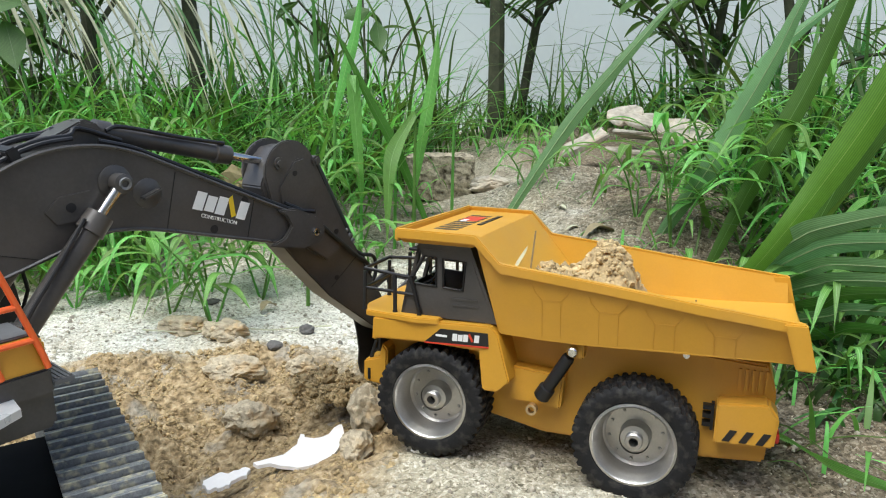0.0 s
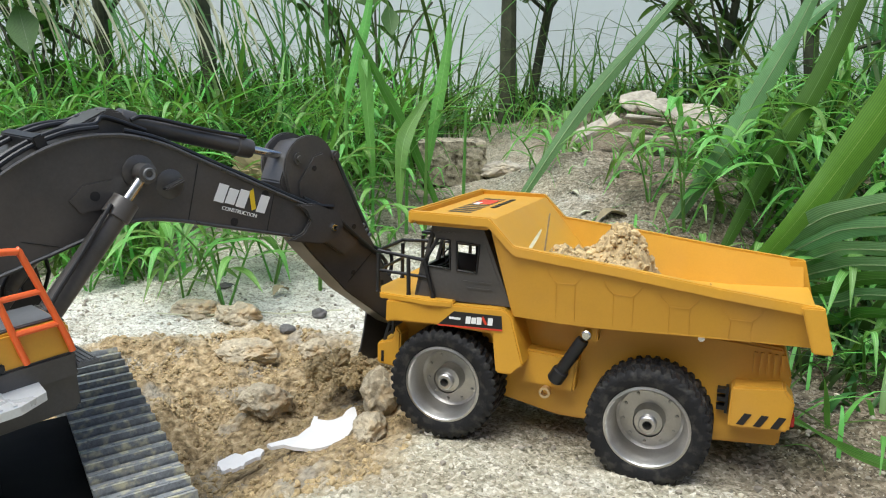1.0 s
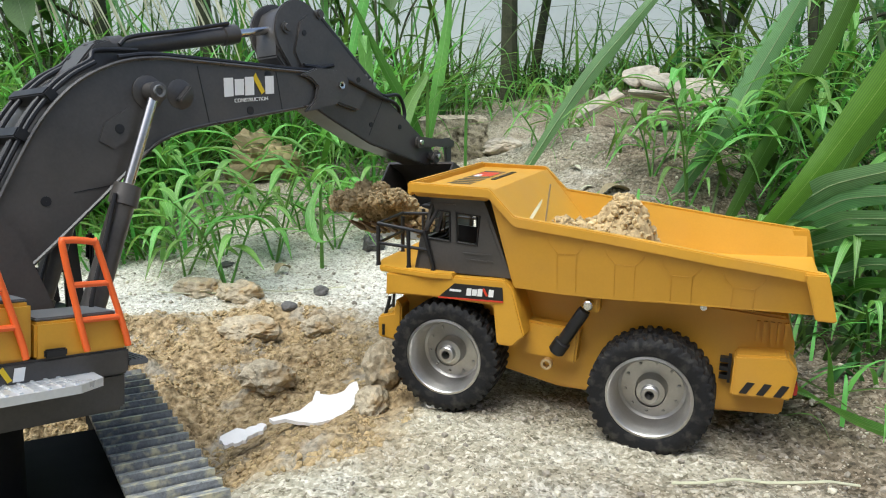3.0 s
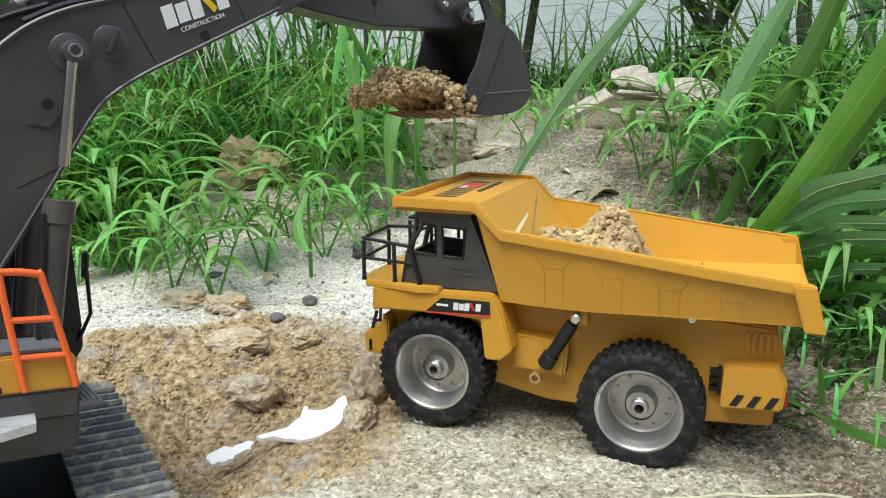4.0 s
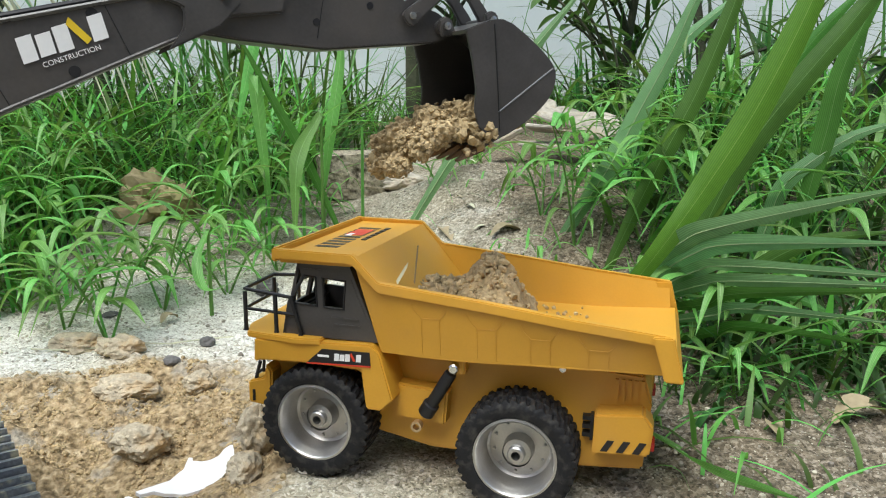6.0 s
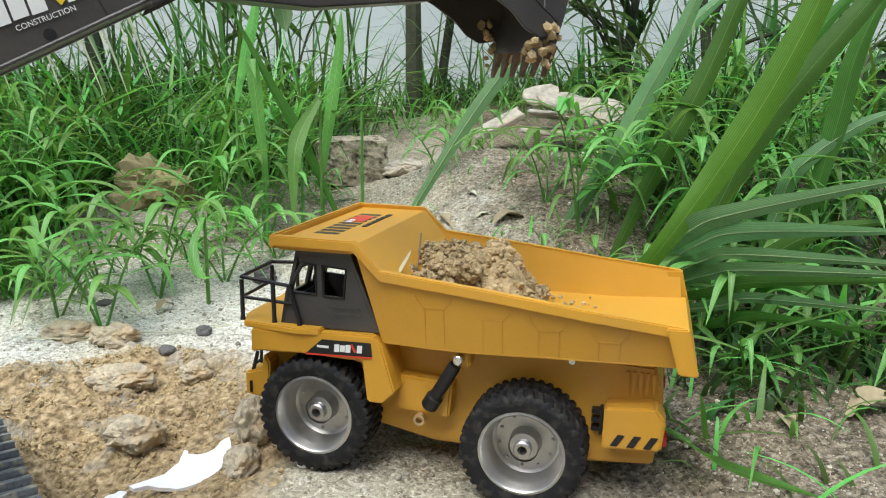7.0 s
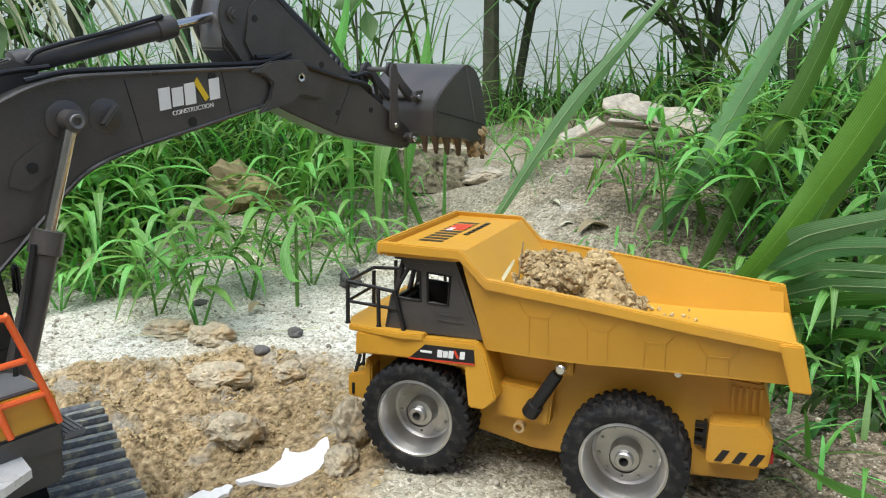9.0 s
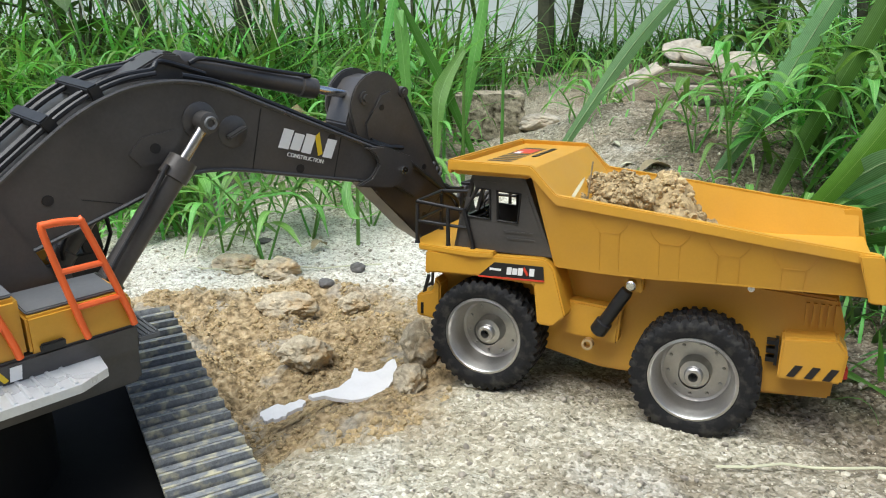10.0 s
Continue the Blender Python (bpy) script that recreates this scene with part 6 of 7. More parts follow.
# ---- plants ----
def grass_blade(verts, faces, x, y, z, h, lean, az, w, droop, n=6):
    """One arching blade as a folded strip."""
    dx, dy = math.cos(az), math.sin(az)
    o = len(verts)
    for i in range(n + 1):
        t = i / n
        out = lean * h * (t + droop * t ** 3)
        up = h * (t - 0.45 * droop * t ** 3.0)
        ww = w * 0.5 * (0.55 + 0.45 * min(1, t * 4)) * (1 - t ** 2.2) + 0.0002
        px, py, pz = x + dx * out, y + dy * out, z + up
        verts.append((px - dy * ww, py + dx * ww, pz + ww * 0.35))
        verts.append((px, py, pz))
        verts.append((px + dy * ww, py - dx * ww, pz + ww * 0.35))
    for i in range(n):
        a = o + 3 * i
        faces.append((a, a + 1, a + 4, a + 3))
        faces.append((a + 1, a + 2, a + 5, a + 4))


def grass_field(name, mat, label, spots, seed):
    r = random.Random(seed)
    verts, faces = [], []
    for count, x0, x1, y0, y1, h0, h1, w0, w1 in spots:
        for k in range(count):
            x, y = r.uniform(x0, x1), r.uniform(y0, y1)
            tuft = noise.noise(Vector((x * 7, y * 7, seed)))
            if tuft < -0.25 and r.random() < 0.7:
                continue
            if -0.07 < x < 0.11 and 0.78 < y < 1.10 or -0.30 < x < -0.15 and 0.80 < y < 0.985:
                continue
            h = r.uniform(h0, h1) * (1 + 0.4 * tuft)
            grass_blade(verts, faces, x, y, base_height(x, y) - 0.004, h, r.uniform(0.12, 1.05) * (0.55 if h > 0.28 else 1.0), r.uniform(0, 6.283), r.uniform(w0, w1), r.uniform(0.1, 1.3), 6)
    me = bpy.data.meshes.new(name)
    me.from_pydata(verts, [], faces)
    me.polygons.foreach_set("use_smooth", [True] * len(faces))
    me.materials.append(mat)
    return tagged(new(name, me), label, "grass", kind="stuff")


grass_field("grass", GRASS, "lush green grass behind the sandy clearing", [
    (1300, -1.25, -0.04, 1.00, 1.55, 0.08, 0.24, 0.004, 0.010),
    (1500, -1.25, -0.06, 0.98, 1.60, 0.05, 0.20, 0.002, 0.006),
    (420, -0.80, -0.14, 0.82, 1.05, 0.06, 0.16, 0.005, 0.010),
    (800, -0.80, -0.14, 0.80, 1.05, 0.04, 0.12, 0.002, 0.005),
    (300, -0.60, -0.24, 0.72, 0.84, 0.03, 0.08, 0.003, 0.006),
    (130, -0.05, 0.45, 1.38, 1.72, 0.06, 0.18, 0.003, 0.007),
    (260, -0.02, 0.45, 1.32, 1.72, 0.04, 0.12, 0.002, 0.004),
    (420, 0.42, 1.30, 0.85, 1.65, 0.06, 0.24, 0.004, 0.010),
    (600, 0.40, 1.30, 0.85, 1.65, 0.05, 0.18, 0.002, 0.005),
    (150, 0.28, 0.62, 0.50, 0.88, 0.03, 0.12, 0.004, 0.008),
    (260, 0.25, 0.62, 0.46, 0.88, 0.02, 0.08, 0.002, 0.004),
    (80, 0.20, 0.48, 0.34, 0.50, 0.02, 0.05, 0.002, 0.004),
    (70, 0.05, 0.25, 0.66, 1.00, 0.02, 0.05, 0.0015, 0.003),
], 3)
grass_field("tall_grass", GRASSSHADE, "tall grass against the pale wall, green darkened as shade", [
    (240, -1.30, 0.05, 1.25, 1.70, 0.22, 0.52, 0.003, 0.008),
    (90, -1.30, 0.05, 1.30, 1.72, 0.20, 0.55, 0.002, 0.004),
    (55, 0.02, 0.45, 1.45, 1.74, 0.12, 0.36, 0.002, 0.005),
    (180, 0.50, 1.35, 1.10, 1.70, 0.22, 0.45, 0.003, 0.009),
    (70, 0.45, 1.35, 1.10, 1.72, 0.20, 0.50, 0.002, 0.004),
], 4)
# Dark blades fill the gaps where shade falls between the stems.
grass_field("undergrowth", UNDERSHADE, "low undergrowth between the grass stems, green darkened for the shade there", [
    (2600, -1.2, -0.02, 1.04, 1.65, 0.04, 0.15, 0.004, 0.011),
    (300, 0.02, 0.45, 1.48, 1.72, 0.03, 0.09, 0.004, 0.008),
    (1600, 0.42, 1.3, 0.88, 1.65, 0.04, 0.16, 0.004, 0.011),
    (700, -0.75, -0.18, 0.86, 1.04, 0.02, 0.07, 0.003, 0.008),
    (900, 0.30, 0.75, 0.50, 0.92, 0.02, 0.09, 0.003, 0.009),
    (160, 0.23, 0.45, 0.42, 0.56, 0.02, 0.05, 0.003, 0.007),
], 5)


def build_weed(seed, leaves, tall, spread_out):
    """A leafy weed: thin stems with arching lance-shaped leaves."""
    r = random.Random(seed)
    weed = thing("weed", "bright green leafy weed growing from the sand", "weed", group="weeds")
    az0 = r.uniform(0, 6.28)
    stems = []
    for s in range(3):
        az = az0 + s * 2.1 + r.uniform(-0.4, 0.4)
        top = Vector((math.cos(az) * spread_out * 0.5, math.sin(az) * spread_out * 0.5, tall * r.uniform(0.6, 1.0)))
        pts = smooth_path([(0, 0, -0.004), tuple(top * 0.45 + Vector((0, 0, tall * 0.12))), tuple(top)], 4)
        bm = bmesh.new()
        tube(bm, pts, [0.0013 * (1 - 0.6 * i / len(pts)) for i in range(len(pts))], 5)
        part("stem", bm, WEED, weed, "", True)
        stems.append(pts)
    for k in range(leaves):
        pts = stems[k % 3]
        p = pts[int(len(pts) * r.uniform(0.25, 0.95))]
        az = r.uniform(0, 6.28)
        ln = r.uniform(0.40, 0.78) * spread_out
        d = Vector((math.cos(az), math.sin(az), 0))
        rise = r.uniform(0.1, 0.6)
        q = [p, p + d * ln * 0.35 + Vector((0, 0, ln * rise * 0.5)), p + d * ln * 0.7 + Vector((0, 0, ln * rise * 0.45)), p + d * ln + Vector((0, 0, -ln * r.uniform(0.0, 0.4)))]
        bm = bmesh.new()
        blade(bm, smooth_path([tuple(v) for v in q], 4), ln * r.uniform(0.10, 0.15), 0.30)
        part("leaf", bm, WEED, weed, "", True)
    return weed


WEEDS = [build_weed(41, 17, 0.080, 0.095), build_weed(42, 22, 0.120, 0.105), build_weed(43, 13, 0.050, 0.075), build_weed(44, 24, 0.165, 0.105)]
SPOTS = [
    (-0.235, 0.690, 0, 0), (-0.215, 0.745, 2, 60), (-0.150, 0.815, 0, 130), (-0.310, 0.780, 0, 250), (-0.120, 0.860, 2, 20), (-0.430, 0.830, 1, 80),
    (-0.300, 0.870, 3, 140), (-0.370, 0.840, 1, 10), (-0.420, 0.760, 0, 90), (-0.085, 0.930, 1, 170), (-0.145, 0.960, 3, 220), (-0.350, 0.950, 3, 30),
    (-0.450, 0.900, 1, 110), (-0.540, 0.860, 0, 190), (-0.060, 0.820, 2, 240), (-0.480, 1.000, 3, 280), (-0.580, 0.980, 1, 320), (-0.100, 1.040, 3, 60), (-0.020, 0.960, 2, 150),
    (0.255, 0.620, 2, 20), (0.300, 0.690, 1, 190), (0.330, 0.800, 3, 240), (0.275, 0.850, 0, 300), (0.390, 0.740, 1, 50), (0.420, 0.860, 3, 140),
    (0.350, 0.950, 1, 10), (0.460, 0.960, 3, 90), (0.300, 0.560, 0, 330), (0.380, 0.600, 1, 200), (0.290, 0.470, 2, 100), (0.340, 0.520, 0, 160), (0.520, 0.800, 3, 20),
    (-0.355, 0.900, 3, 95), (-0.400, 0.890, 3, 310), (-0.130, 0.905, 0, 75), (-0.510, 0.940, 3, 45), (-0.330, 0.830, 2, 160), (-0.640, 0.930, 1, 15), (0.480, 0.740, 3, 75), (0.560, 0.930, 1, 255),
    (-0.185, 0.655, 1, 30), (-0.160, 0.735, 1, 200), (-0.105, 0.770, 0, 80), (-0.075, 0.865, 1, 10), (-0.330, 0.745, 1, 100), (-0.400, 0.800, 3, 215),
    (0.120, 0.900, 0, 40), (0.215, 0.760, 0, 310), (0.235, 0.700, 1, 110), (0.205, 0.620, 2, 200), (0.400, 0.480, 0, 45), (0.330, 0.640, 3, 0),
    (0.165, 1.000, 2, 70), (0.450, 0.650, 1, 230), (-0.330, 0.700, 2, 40), (-0.290, 0.735, 2, 210),
]
for k, (x, y, kind, turn) in enumerate(SPOTS):
    m = pose(x, y, base_height(x, y) - 0.002, 0, 0, turn)
    if k < 4:
        pick = WEEDS[k]
        pick.matrix_basis = m
    else:
        copy_thing(WEEDS[kind], m)

# broad reed blades: name of the clump, colour, width, points
CLUMP_RIGHT = [
    (REEDBRIGHT, 0.021, ((0.208, 0.52, 0.050), (0.244, 0.50, 0.113), (0.272, 0.50, 0.155), (0.300, 0.50, 0.202), (0.324, 0.50, 0.252), (0.340, 0.50, 0.293), (0.362, 0.50, 0.360), (0.392, 0.50, 0.420))),
    (REED, 0.020, ((0.255, 0.56, 0.040), (0.292, 0.56, 0.102), (0.319, 0.56, 0.161), (0.352, 0.56, 0.210), (0.400, 0.56, 0.270), (0.429, 0.56, 0.306), (0.480, 0.56, 0.350))),
    (REEDPALE, 0.014, ((0.355, 0.60, 0.050), (0.371, 0.60, 0.113), (0.386, 0.60, 0.149), (0.437, 0.60, 0.185), (0.490, 0.60, 0.200))),
    (REED, 0.018, ((0.390, 0.60, 0.060), (0.405, 0.60, 0.145), (0.414, 0.60, 0.189), (0.422, 0.60, 0.237), (0.442, 0.60, 0.288), (0.470, 0.60, 0.340))),
    (REED, 0.013, ((0.300, 0.55, 0.050), (0.330, 0.54, 0.085), (0.370, 0.53, 0.110), (0.430, 0.52, 0.120))),
    (REED, 0.013, ((0.290, 0.57, 0.035), (0.325, 0.55, 0.060), (0.365, 0.54, 0.065), (0.420, 0.53, 0.040))),
    (REED, 0.012, ((0.340, 0.55, 0.020), (0.330, 0.52, 0.055), (0.310, 0.49, 0.060), (0.280, 0.46, 0.030))),
    (REEDPALE, 0.017, ((0.229, 0.53, 0.08), (0.254, 0.5, 0.114), (0.28, 0.48, 0.131), (0.395, 0.434, 0.166))),
    (REEDPALE, 0.018, ((0.238, 0.53, 0.075), (0.263, 0.5, 0.106), (0.289, 0.48, 0.118), (0.383, 0.434, 0.126))),
    (REEDPALE, 0.017, ((0.247, 0.53, 0.072), (0.268, 0.5, 0.095), (0.285, 0.47, 0.105), (0.389, 0.424, 0.106))),
    (REEDPALE, 0.018, ((0.251, 0.53, 0.068), (0.273, 0.5, 0.085), (0.287, 0.47, 0.095), (0.386, 0.424, 0.101))),
    (REED, 0.016, ((0.255, 0.53, 0.06), (0.278, 0.5, 0.071), (0.293, 0.48, 0.084), (0.39, 0.434, 0.096))),
    (REEDPALE, 0.015, ((0.258, 0.53, 0.05), (0.283, 0.5, 0.063), (0.298, 0.48, 0.073), (0.383, 0.434, 0.074))),
    (REED, 0.014, ((0.262, 0.53, 0.035), (0.288, 0.5, 0.051), (0.303, 0.48, 0.06), (0.377, 0.434, 0.059))),
    (REED, 0.010, ((0.262, 0.51, 0.025), (0.279, 0.47, 0.037), (0.289, 0.46, 0.055), (0.36, 0.437, 0.084))),
    (REED, 0.010, ((0.27, 0.51, 0.016), (0.284, 0.47, 0.028), (0.295, 0.46, 0.037), (0.353, 0.437, 0.061))),
    (WEED, 0.016, ((0.205, 0.43, 0.014), (0.207, 0.38, 0.024), (0.226, 0.36, 0.017), (0.270, 0.34, 0.008))),
    (WEED, 0.011, ((0.170, 0.435, 0.010), (0.195, 0.42, 0.016), (0.213, 0.41, 0.014), (0.228, 0.39, 0.012))),
]
CLUMP_BACK = [
    (REEDPALE, 0.0155, ((0.070, 0.80, 0.060), (0.145, 0.80, 0.182), (0.199, 0.80, 0.252), (0.275, 0.80, 0.345))),
    (REEDPALE, 0.019, ((0.215, 0.72, 0.060), (0.242, 0.72, 0.104), (0.272, 0.72, 0.152), (0.298, 0.72, 0.204), (0.326, 0.72, 0.260), (0.350, 0.72, 0.315), (0.390, 0.72, 0.380))),
    (REED, 0.018, ((0.255, 0.66, 0.060), (0.276, 0.66, 0.110), (0.302, 0.66, 0.167), (0.329, 0.66, 0.224), (0.353, 0.66, 0.289), (0.366, 0.66, 0.334), (0.385, 0.66, 0.390))),
    (REEDPALE, 0.018, ((0.310, 0.90, 0.110), (0.375, 0.90, 0.238), (0.415, 0.90, 0.290), (0.500, 0.90, 0.360))),
    (REED, 0.018, ((0.360, 0.70, 0.070), (0.400, 0.70, 0.180), (0.440, 0.69, 0.260), (0.500, 0.68, 0.330))),
]
CLUMP_MIDDLE = [
    (REED, 0.014, ((0.006, 0.86, 0.060), (-0.036, 0.86, 0.154), (-0.065, 0.86, 0.207), (-0.112, 0.86, 0.300))),
    (WEED, 0.022, ((-0.014, 0.86, 0.196), (-0.035, 0.85, 0.158), (-0.041, 0.84, 0.125), (-0.042, 0.83, 0.050))),
    (WEED, 0.011, ((-0.036, 0.87, 0.131), (0.014, 0.87, 0.190), (0.058, 0.87, 0.207), (0.098, 0.86, 0.130))),
    (WEED, 0.014, ((-0.014, 0.88, 0.112), (-0.005, 0.88, 0.177), (0.006, 0.88, 0.247), (0.009, 0.88, 0.290))),
    (WEED, 0.014, ((-0.110, 0.90, 0.190), (-0.097, 0.90, 0.246), (-0.087, 0.90, 0.284), (-0.078, 0.90, 0.345))),
    (WEED, 0.016, ((-0.074, 0.86, 0.100), (-0.082, 0.86, 0.194), (-0.086, 0.86, 0.235), (-0.080, 0.85, 0.215))),
    (WEED, 0.009, ((0.030, 0.90, 0.180), (0.066, 0.90, 0.224), (0.082, 0.90, 0.198), (0.094, 0.90, 0.125))),
    (WEED, 0.012, ((-0.111, 0.72, 0.090), (-0.118, 0.70, 0.061), (-0.105, 0.68, 0.040), (-0.066, 0.66, 0.060))),
]
for label, leaves in (("clump of broad dark green reed blades beside the truck", CLUMP_RIGHT), ("tall pale and dark reed blades behind the truck", CLUMP_BACK), ("bright green grass plant with arching blades", CLUMP_MIDDLE)):
    x, y, z = leaves[0][2][0]
    plant = thing("reed_plant", label, "plant", Matrix.Translation((x, y, base_height(x, y))))
    for mat_, w, pts in leaves:
        bm = bmesh.new()
        g = Vector((pts[0][0], pts[0][1], base_height(pts[0][0], pts[0][1]) - 0.005))
        tube(bm, [g - plant.matrix_basis.translation, Vector(pts[0]) - plant.matrix_basis.translation], [0.0022, 0.0016], 6)
        part("stalk", bm, WEED, plant, "", True)
    for mat_, w, pts in leaves:
        bm = bmesh.new()
        q = [v - plant.matrix_basis.translation for v in smooth_path(pts, 7)]
        blade(bm, q, w * (0.8 if q[-1].z < 0.11 else 1.0), 0.24, (1, -0.3, -0.6) if w > 0.0125 else None, base=0.42)
        part("leaf", bm, mat_, plant, "", True)
        if w > 0.0135 and mat_ is REEDPALE:
            bm = bmesh.new()
            tube(bm, q[:-1], [0.0007 * (1 - 0.8 * i / len(q)) for i in range(len(q) - 1)], 5)
            part("midrib", bm, MIDRIB, plant, "", True)


def build_tree(x, y, tall, r0, seed, lean, clumps, low):
    """A slim sapling with thin limbs and many small leaves."""
    r = random.Random(seed)
    z = base_height(x, y) - 0.01
    tree = thing("sapling", "slim dark sapling with narrow leaves before the wall", "tree", Matrix.Translation((x, y, z)), "saplings")
    trunk_pts = smooth_path([(0, 0, 0), (lean * 0.3, 0.0, tall * 0.35), (lean * 0.7, 0.01, tall * 0.7), (lean, 0.0, tall)], 5)
    bm = bmesh.new()
    tube(bm, trunk_pts, [r0 * (1 - 0.5 * i / len(trunk_pts)) for i in range(len(trunk_pts))], 9)
    trunk = part("trunk", bm, BARK, tree, "", True)
    verts, faces = [], []
    for k in range(clumps):
        p = trunk_pts[int(len(trunk_pts) * r.uniform(low, 0.99))]
        az, el = r.uniform(0, 6.28), r.uniform(0.1, 0.9)
        ln = r.uniform(0.10, 0.28)
        q = p + Vector((math.cos(az) * math.cos(el), math.sin(az) * math.cos(el) * 0.6, math.sin(el))) * ln
        bm = bmesh.new()
        tube(bm, smooth_path([tuple(p), tuple((p + q) / 2 + Vector((0, 0, 0.02))), tuple(q)], 3), [0.0045 - 0.0005 * i for i in range(7)], 5)
        part("limb", bm, BARK, trunk, "", True)
        for j in range(16):
            t = r.uniform(0.35, 1.05)
            b = p + (q - p) * t
            grass_blade(verts, faces, b.x, b.y, b.z, r.uniform(0.04, 0.11), r.uniform(0.4, 1.6), r.uniform(0, 6.28), r.uniform(0.006, 0.014), r.uniform(0.4, 1.3), 4)
    me = bpy.data.meshes.new("crown")
    me.from_pydata(verts, [], faces)
    me.materials.append(BUSH)
    crown = new("crown", me)
    crown.parent = tree


build_tree(0.118, 1.48, 0.62, 0.017, 51, -0.012, 10, 0.35)
build_tree(0.165, 1.55, 0.60, 0.010, 52, 0.10, 9, 0.3)
build_tree(-0.400, 1.35, 0.55, 0.016, 53, -0.05, 10, 0.3)
build_tree(-0.560, 1.30, 0.60, 0.013, 54, -0.04, 11, 0.25)
build_tree(0.62, 1.30, 0.60, 0.010, 55, -0.10, 13, 0.15)
build_tree(0.50, 1.45, 0.62, 0.009, 56, 0.08, 13, 0.15)
build_tree(-0.80, 1.45, 0.60, 0.012, 57, 0.05, 12, 0.2)


def build_bush(x, y, tall, seed, count, size):
    """A shrub of oval leaves on thin shoots."""
    r = random.Random(seed)
    z = base_height(x, y)
    bush = thing("shrub", "dark shrub with oval leaves by the wall", "shrub", Matrix.Translation((x, y, z)), "shrubs")
    for k in range(count):
        az = r.uniform(0, 6.28)
        top = Vector((math.cos(az) * 0.14, math.sin(az) * 0.08, tall * r.uniform(0.55, 1.0)))
        pts = smooth_path([(0, 0, -0.004), tuple(top * 0.5 + Vector((0, 0, 0.05))), tuple(top)], 5)
        bm = bmesh.new()
        tube(bm, pts, 0.0022, 5)
        part("shoot", bm, BARK, bush, "", True)
        for j in range(7):
            p = pts[int(len(pts) * r.uniform(0.25, 0.99))]
            a = r.uniform(0, 6.28)
            d = Vector((math.cos(a), math.sin(a) * 0.6, r.uniform(-0.4, 0.3)))
            ln = size * r.uniform(0.7, 1.2)
            bm = bmesh.new()
            blade(bm, [p + d * ln * i / 6 + Vector((0, 0, -0.3 * ln * (i / 6) ** 2)) for i in range(7)], ln * 0.55, 0.2, None, 0.15)
            part("leaf", bm, BUSH, bush, "", True)


build_bush(0.46, 1.22, 0.36, 61, 6, 0.055)
build_bush(0.70, 1.05, 0.30, 62, 6, 0.050)
build_bush(-0.62, 1.20, 0.42, 63, 5, 0.065)
build_bush(-0.12, 1.40, 0.34, 64, 4, 0.055)


def build_frond(x, y, z, seed, reach, count):
    """A dry frond whose straw-coloured strips hang down and outward."""
    r = random.Random(seed)
    frond = thing("dry_frond", "dry straw-coloured palm frond hanging over the grass", "palm frond", Matrix.Translation((x, y, z)))
    bm = bmesh.new()
    tube(bm, smooth_path([(-0.30, 0.0, 0.02), (-0.1, 0, 0.05), (0.06, 0, 0.03)], 5), [0.004 - 0.0002 * i for i in range(11)], 7)
    part("midrib", bm, STRAW, frond, "", True)
    for k in range(count):
        s = -0.26 + 0.32 * k / (count - 1)
        ln = reach * r.uniform(0.75, 1.1)
        a = r.uniform(0.55, 0.95)
        p = Vector((s, r.uniform(-0.01, 0.01), 0.045))
        q = [p, p + Vector((ln * 0.36 * a, -0.01, -ln * 0.20)), p + Vector((ln * 0.68 * a, r.uniform(-0.03, 0.0), -ln * 0.56)), p + Vector((ln * 0.92 * a, r.uniform(-0.04, 0.0), -ln * 0.98))]
        bm = bmesh.new()
        blade(bm, smooth_path([tuple(v) for v in q], 5), r.uniform(0.004, 0.0085), 0.3)
        part("strip", bm, STRAW if k % 4 else REEDPALE, frond, "", True)


build_frond(-0.325, 0.98, 0.340, 71, 0.21, 26)
build_frond(-0.43, 1.02, 0.350, 72, 0.20, 24)
build_frond(-0.58, 1.00, 0.345, 73, 0.16, 10)


def build_vine(x, y, z, leaves):
    """A thin climbing stem with broad oval leaves."""
    vine = thing("vine", "thin vine with broad oval green leaves", "vine", Matrix.Translation((x, y, base_height(x, y))), "vines")
    top = z - base_height(x, y)
    bm = bmesh.new()
    tube(bm, smooth_path([(0.03, 0, -0.004), (0.02, 0.01, top * 0.5), (0, 0, top), (-0.03, 0, top + 0.05)], 5), 0.0016, 6)
    part("stem", bm, WEED, vine, "", True)
    for dx, dz, ln, ang in leaves:
        p = Vector((dx, 0, top + dz))
        d = Vector((math.cos(radians(ang)), -0.2, math.sin(radians(ang))))
        bm = bmesh.new()
        blade(bm, [p + d * ln * i / 8 + Vector((0, -0.1 * ln * (i / 8) ** 2, 0)) for i in range(9)], ln * 0.62, 0.15, (0.3, 0.4, 1.0), 0.2)
        part("leaf", bm, BUSH, vine, "", True)


build_vine(-0.50, 0.92, 0.31, ((-0.04, 0.01, 0.075, -10), (0.0, -0.02, 0.060, -70), (-0.03, 0.03, 0.07, 160)))
build_vine(-0.075, 1.05, 0.315, ((0.0, 0.0, 0.040, -80), (-0.01, 0.015, 0.035, 200)))

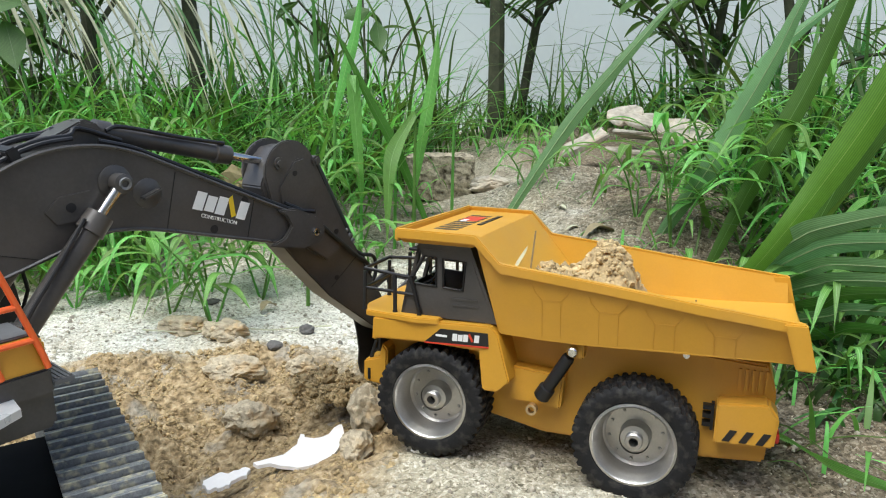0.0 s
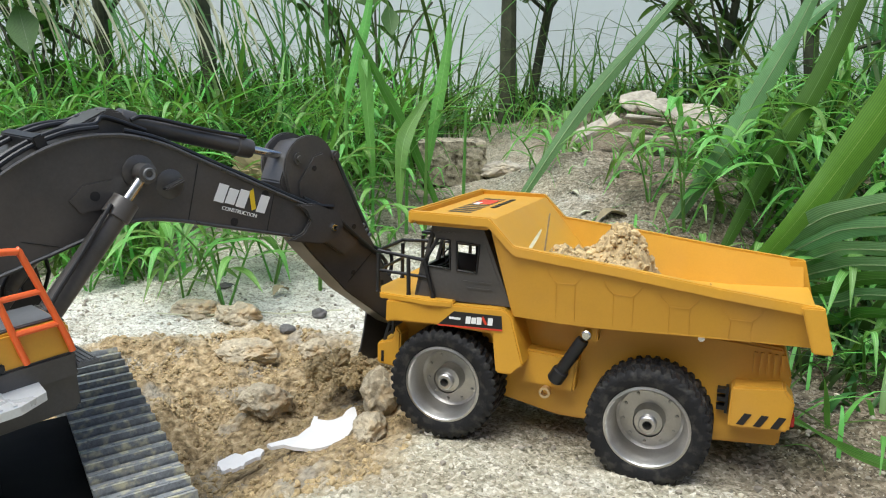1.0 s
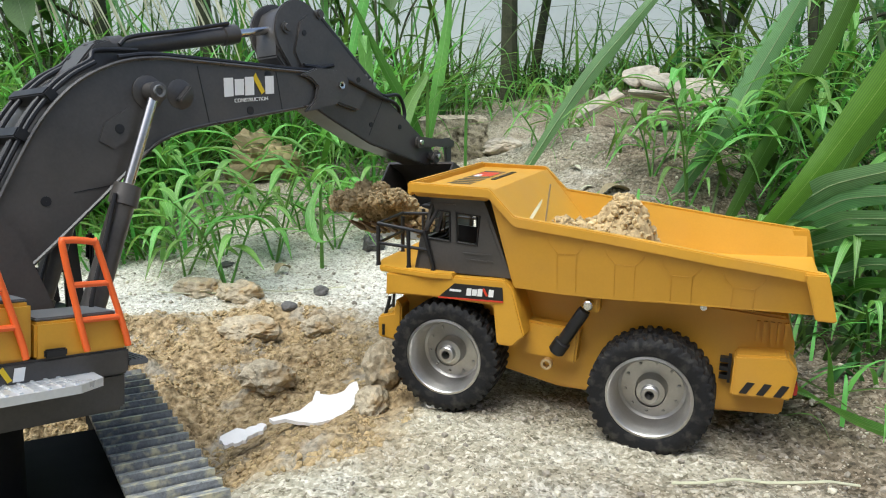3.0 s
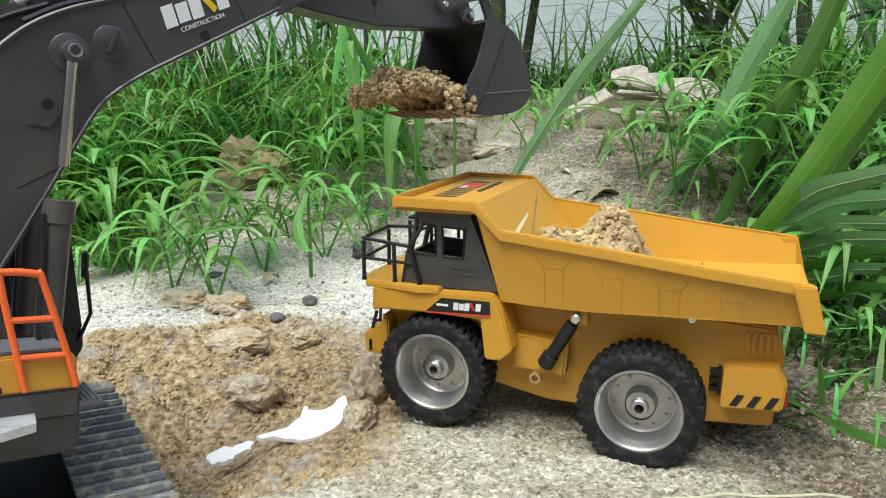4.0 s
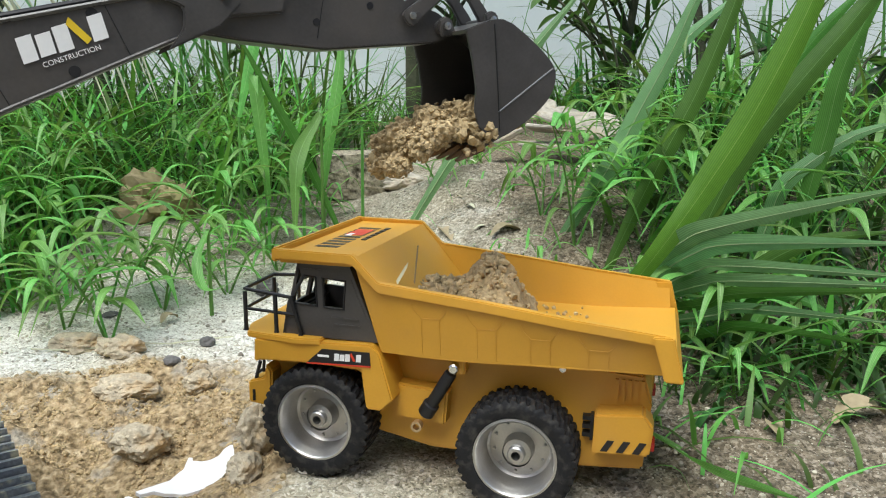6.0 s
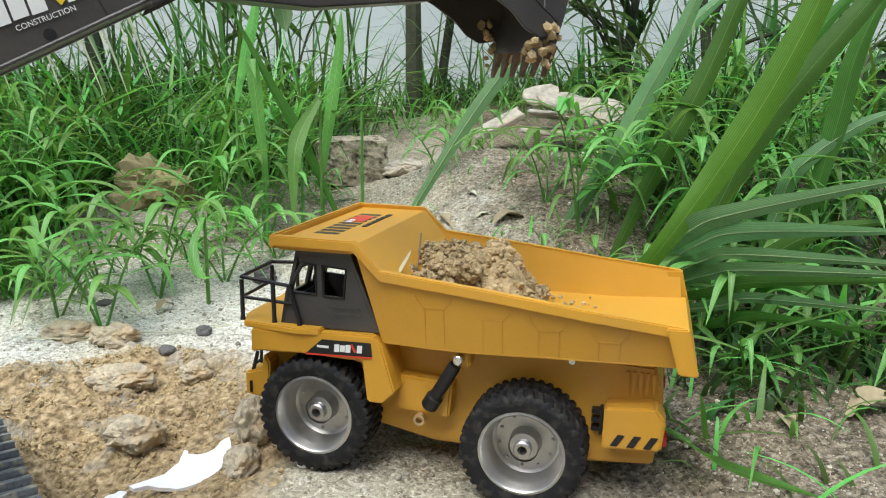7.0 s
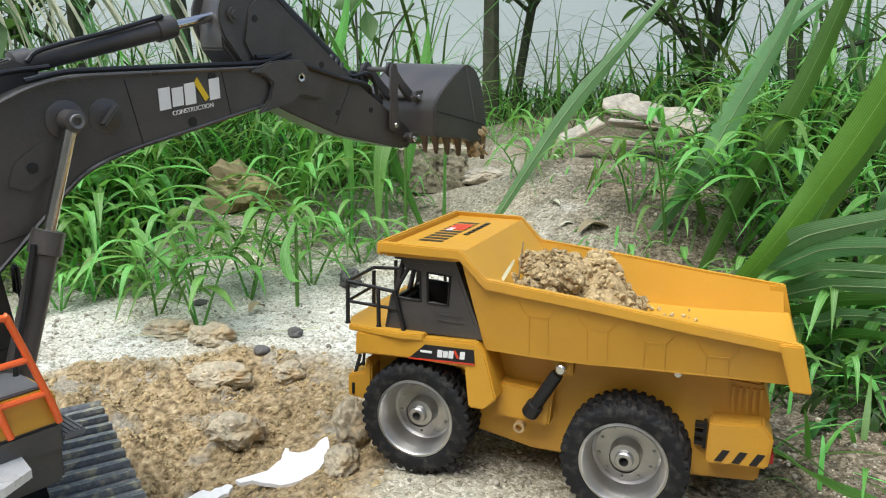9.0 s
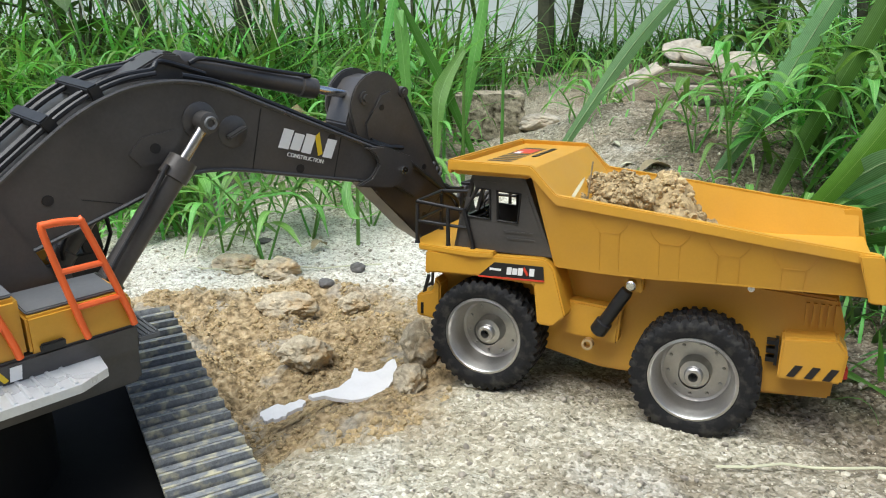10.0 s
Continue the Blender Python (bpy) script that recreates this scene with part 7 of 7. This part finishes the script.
# dead leaves and a dry stalk on the sand
for x, y, ln, turn, lift in ((0.160, 0.740, 0.034, 20, 0.004), (0.120, 0.780, 0.026, 100, 0.003), (0.330, 0.420, 0.040, 10, 0.004), (-0.150, 0.690, 0.020, 60, 0.003), (0.020, 0.880, 0.022, 150, 0.003), (0.285, 0.400, 0.020, 80, 0.003)):
    bm = bmesh.new()
    blade(bm, smooth_path([(0, 0, 0), (ln * 0.4, 0.002, ln * 0.22), (ln * 0.8, 0, ln * 0.16), (ln, 0, 0.0)], 4), ln * 0.5, 0.45, None, 0.2)
    ob = lone("dead_leaf", bm, DRYLEAF, "curled brown dead leaf on the sand", "leaf", "dead leaves", smooth=True)
    ob.matrix_world = pose(x, y, height(x, y) + lift, 0, 0, turn)
litter_rng = random.Random(81)
for k in range(34):
    x, y = litter_rng.uniform(-0.06, 0.34), litter_rng.uniform(0.66, 1.02)
    ln = litter_rng.uniform(0.008, 0.026)
    bm = bmesh.new()
    blade(bm, smooth_path([(0, 0, 0), (ln * 0.4, 0.001, ln * 0.16), (ln * 0.8, 0, ln * 0.10), (ln, 0, 0.0)], 3), ln * litter_rng.uniform(0.2, 0.5), 0.4, None, 0.2)
    ob = lone("dead_leaf", bm, DRYLEAF if k % 3 else STRAW, "small dry leaf scrap on the sand" if k % 3 else "pale straw scrap on the sand", "leaf", "dead leaves", smooth=True)
    ob.matrix_world = pose(x, y, height(x, y) + 0.0015, 0, 0, litter_rng.uniform(0, 360))
for x, y, ln, turn in ((-0.235, 0.620, 0.16, 12), (0.120, 0.315, 0.09, 4), (-0.05, 0.70, 0.09, -20)):
    bm = bmesh.new()
    c, s = math.cos(radians(turn)), math.sin(radians(turn))
    tube(bm, [(x + c * ln * k / 6, y + s * ln * k / 6, height(x + c * ln * k / 6, y + s * ln * k / 6) + 0.0028) for k in range(7)], 0.0007, 5)
    lone("dry_stalk", bm, STRAW, "thin dry stalk lying on the sand", "stalk", "dry stalks")


# ---- what moves ----
def motions():
    times = [round(0.1 * k, 2) for k in range(101)]
    poses = [(t, joints(t)) for t in times]
    for key, ob in excavator.items():
        walk(ob, [(t, p[key]) for t, p in poses])
    # clods: in the ground, then in the bucket, then falling into the bed
    lift, drop = 1.7, 6.0
    for ob, place, bed, late, ax, ay in LOAD:
        rows = []
        held = lambda t: joints(t)["machine"] @ joints(t)["bucket"] @ Matrix.Translation(place)
        start = held(lift)
        rows.append((0.0, start))
        rows.append((0.8, start))
        rows.append((1.6, start))
        t = lift
        while t < drop + late:
            rows.append((round(t, 2), held(t)))
            t += 0.2
        a = held(drop + late)
        go, fall = drop + late, 0.16 + 0.02 * late
        rows.append((round(go, 2), a))
        end = Matrix.Translation(bed) @ pose(0, 0, 0, ax, ay, ax + ay)
        for f in (0.5, 0.8, 1.0):
            p = a.translation.lerp(bed, f)
            p.z = a.translation.z + (bed.z - a.translation.z) * f * f
            q = a.to_quaternion().slerp(end.to_quaternion(), f)
            rows.append((round(go + fall * f, 2), Matrix.Translation(p) @ q.to_matrix().to_4x4()))
        for wait in (0.05, 0.12, 0.3, 0.7, 1.5):
            rows.append((round(go + fall + wait, 2), end))
        rows.append((10.0, end))
        clean = [rows[0]]
        for row in rows[1:]:
            if row[0] > clean[-1][0] + 0.03:
                clean.append(row)
        walk(ob, clean)


motions()
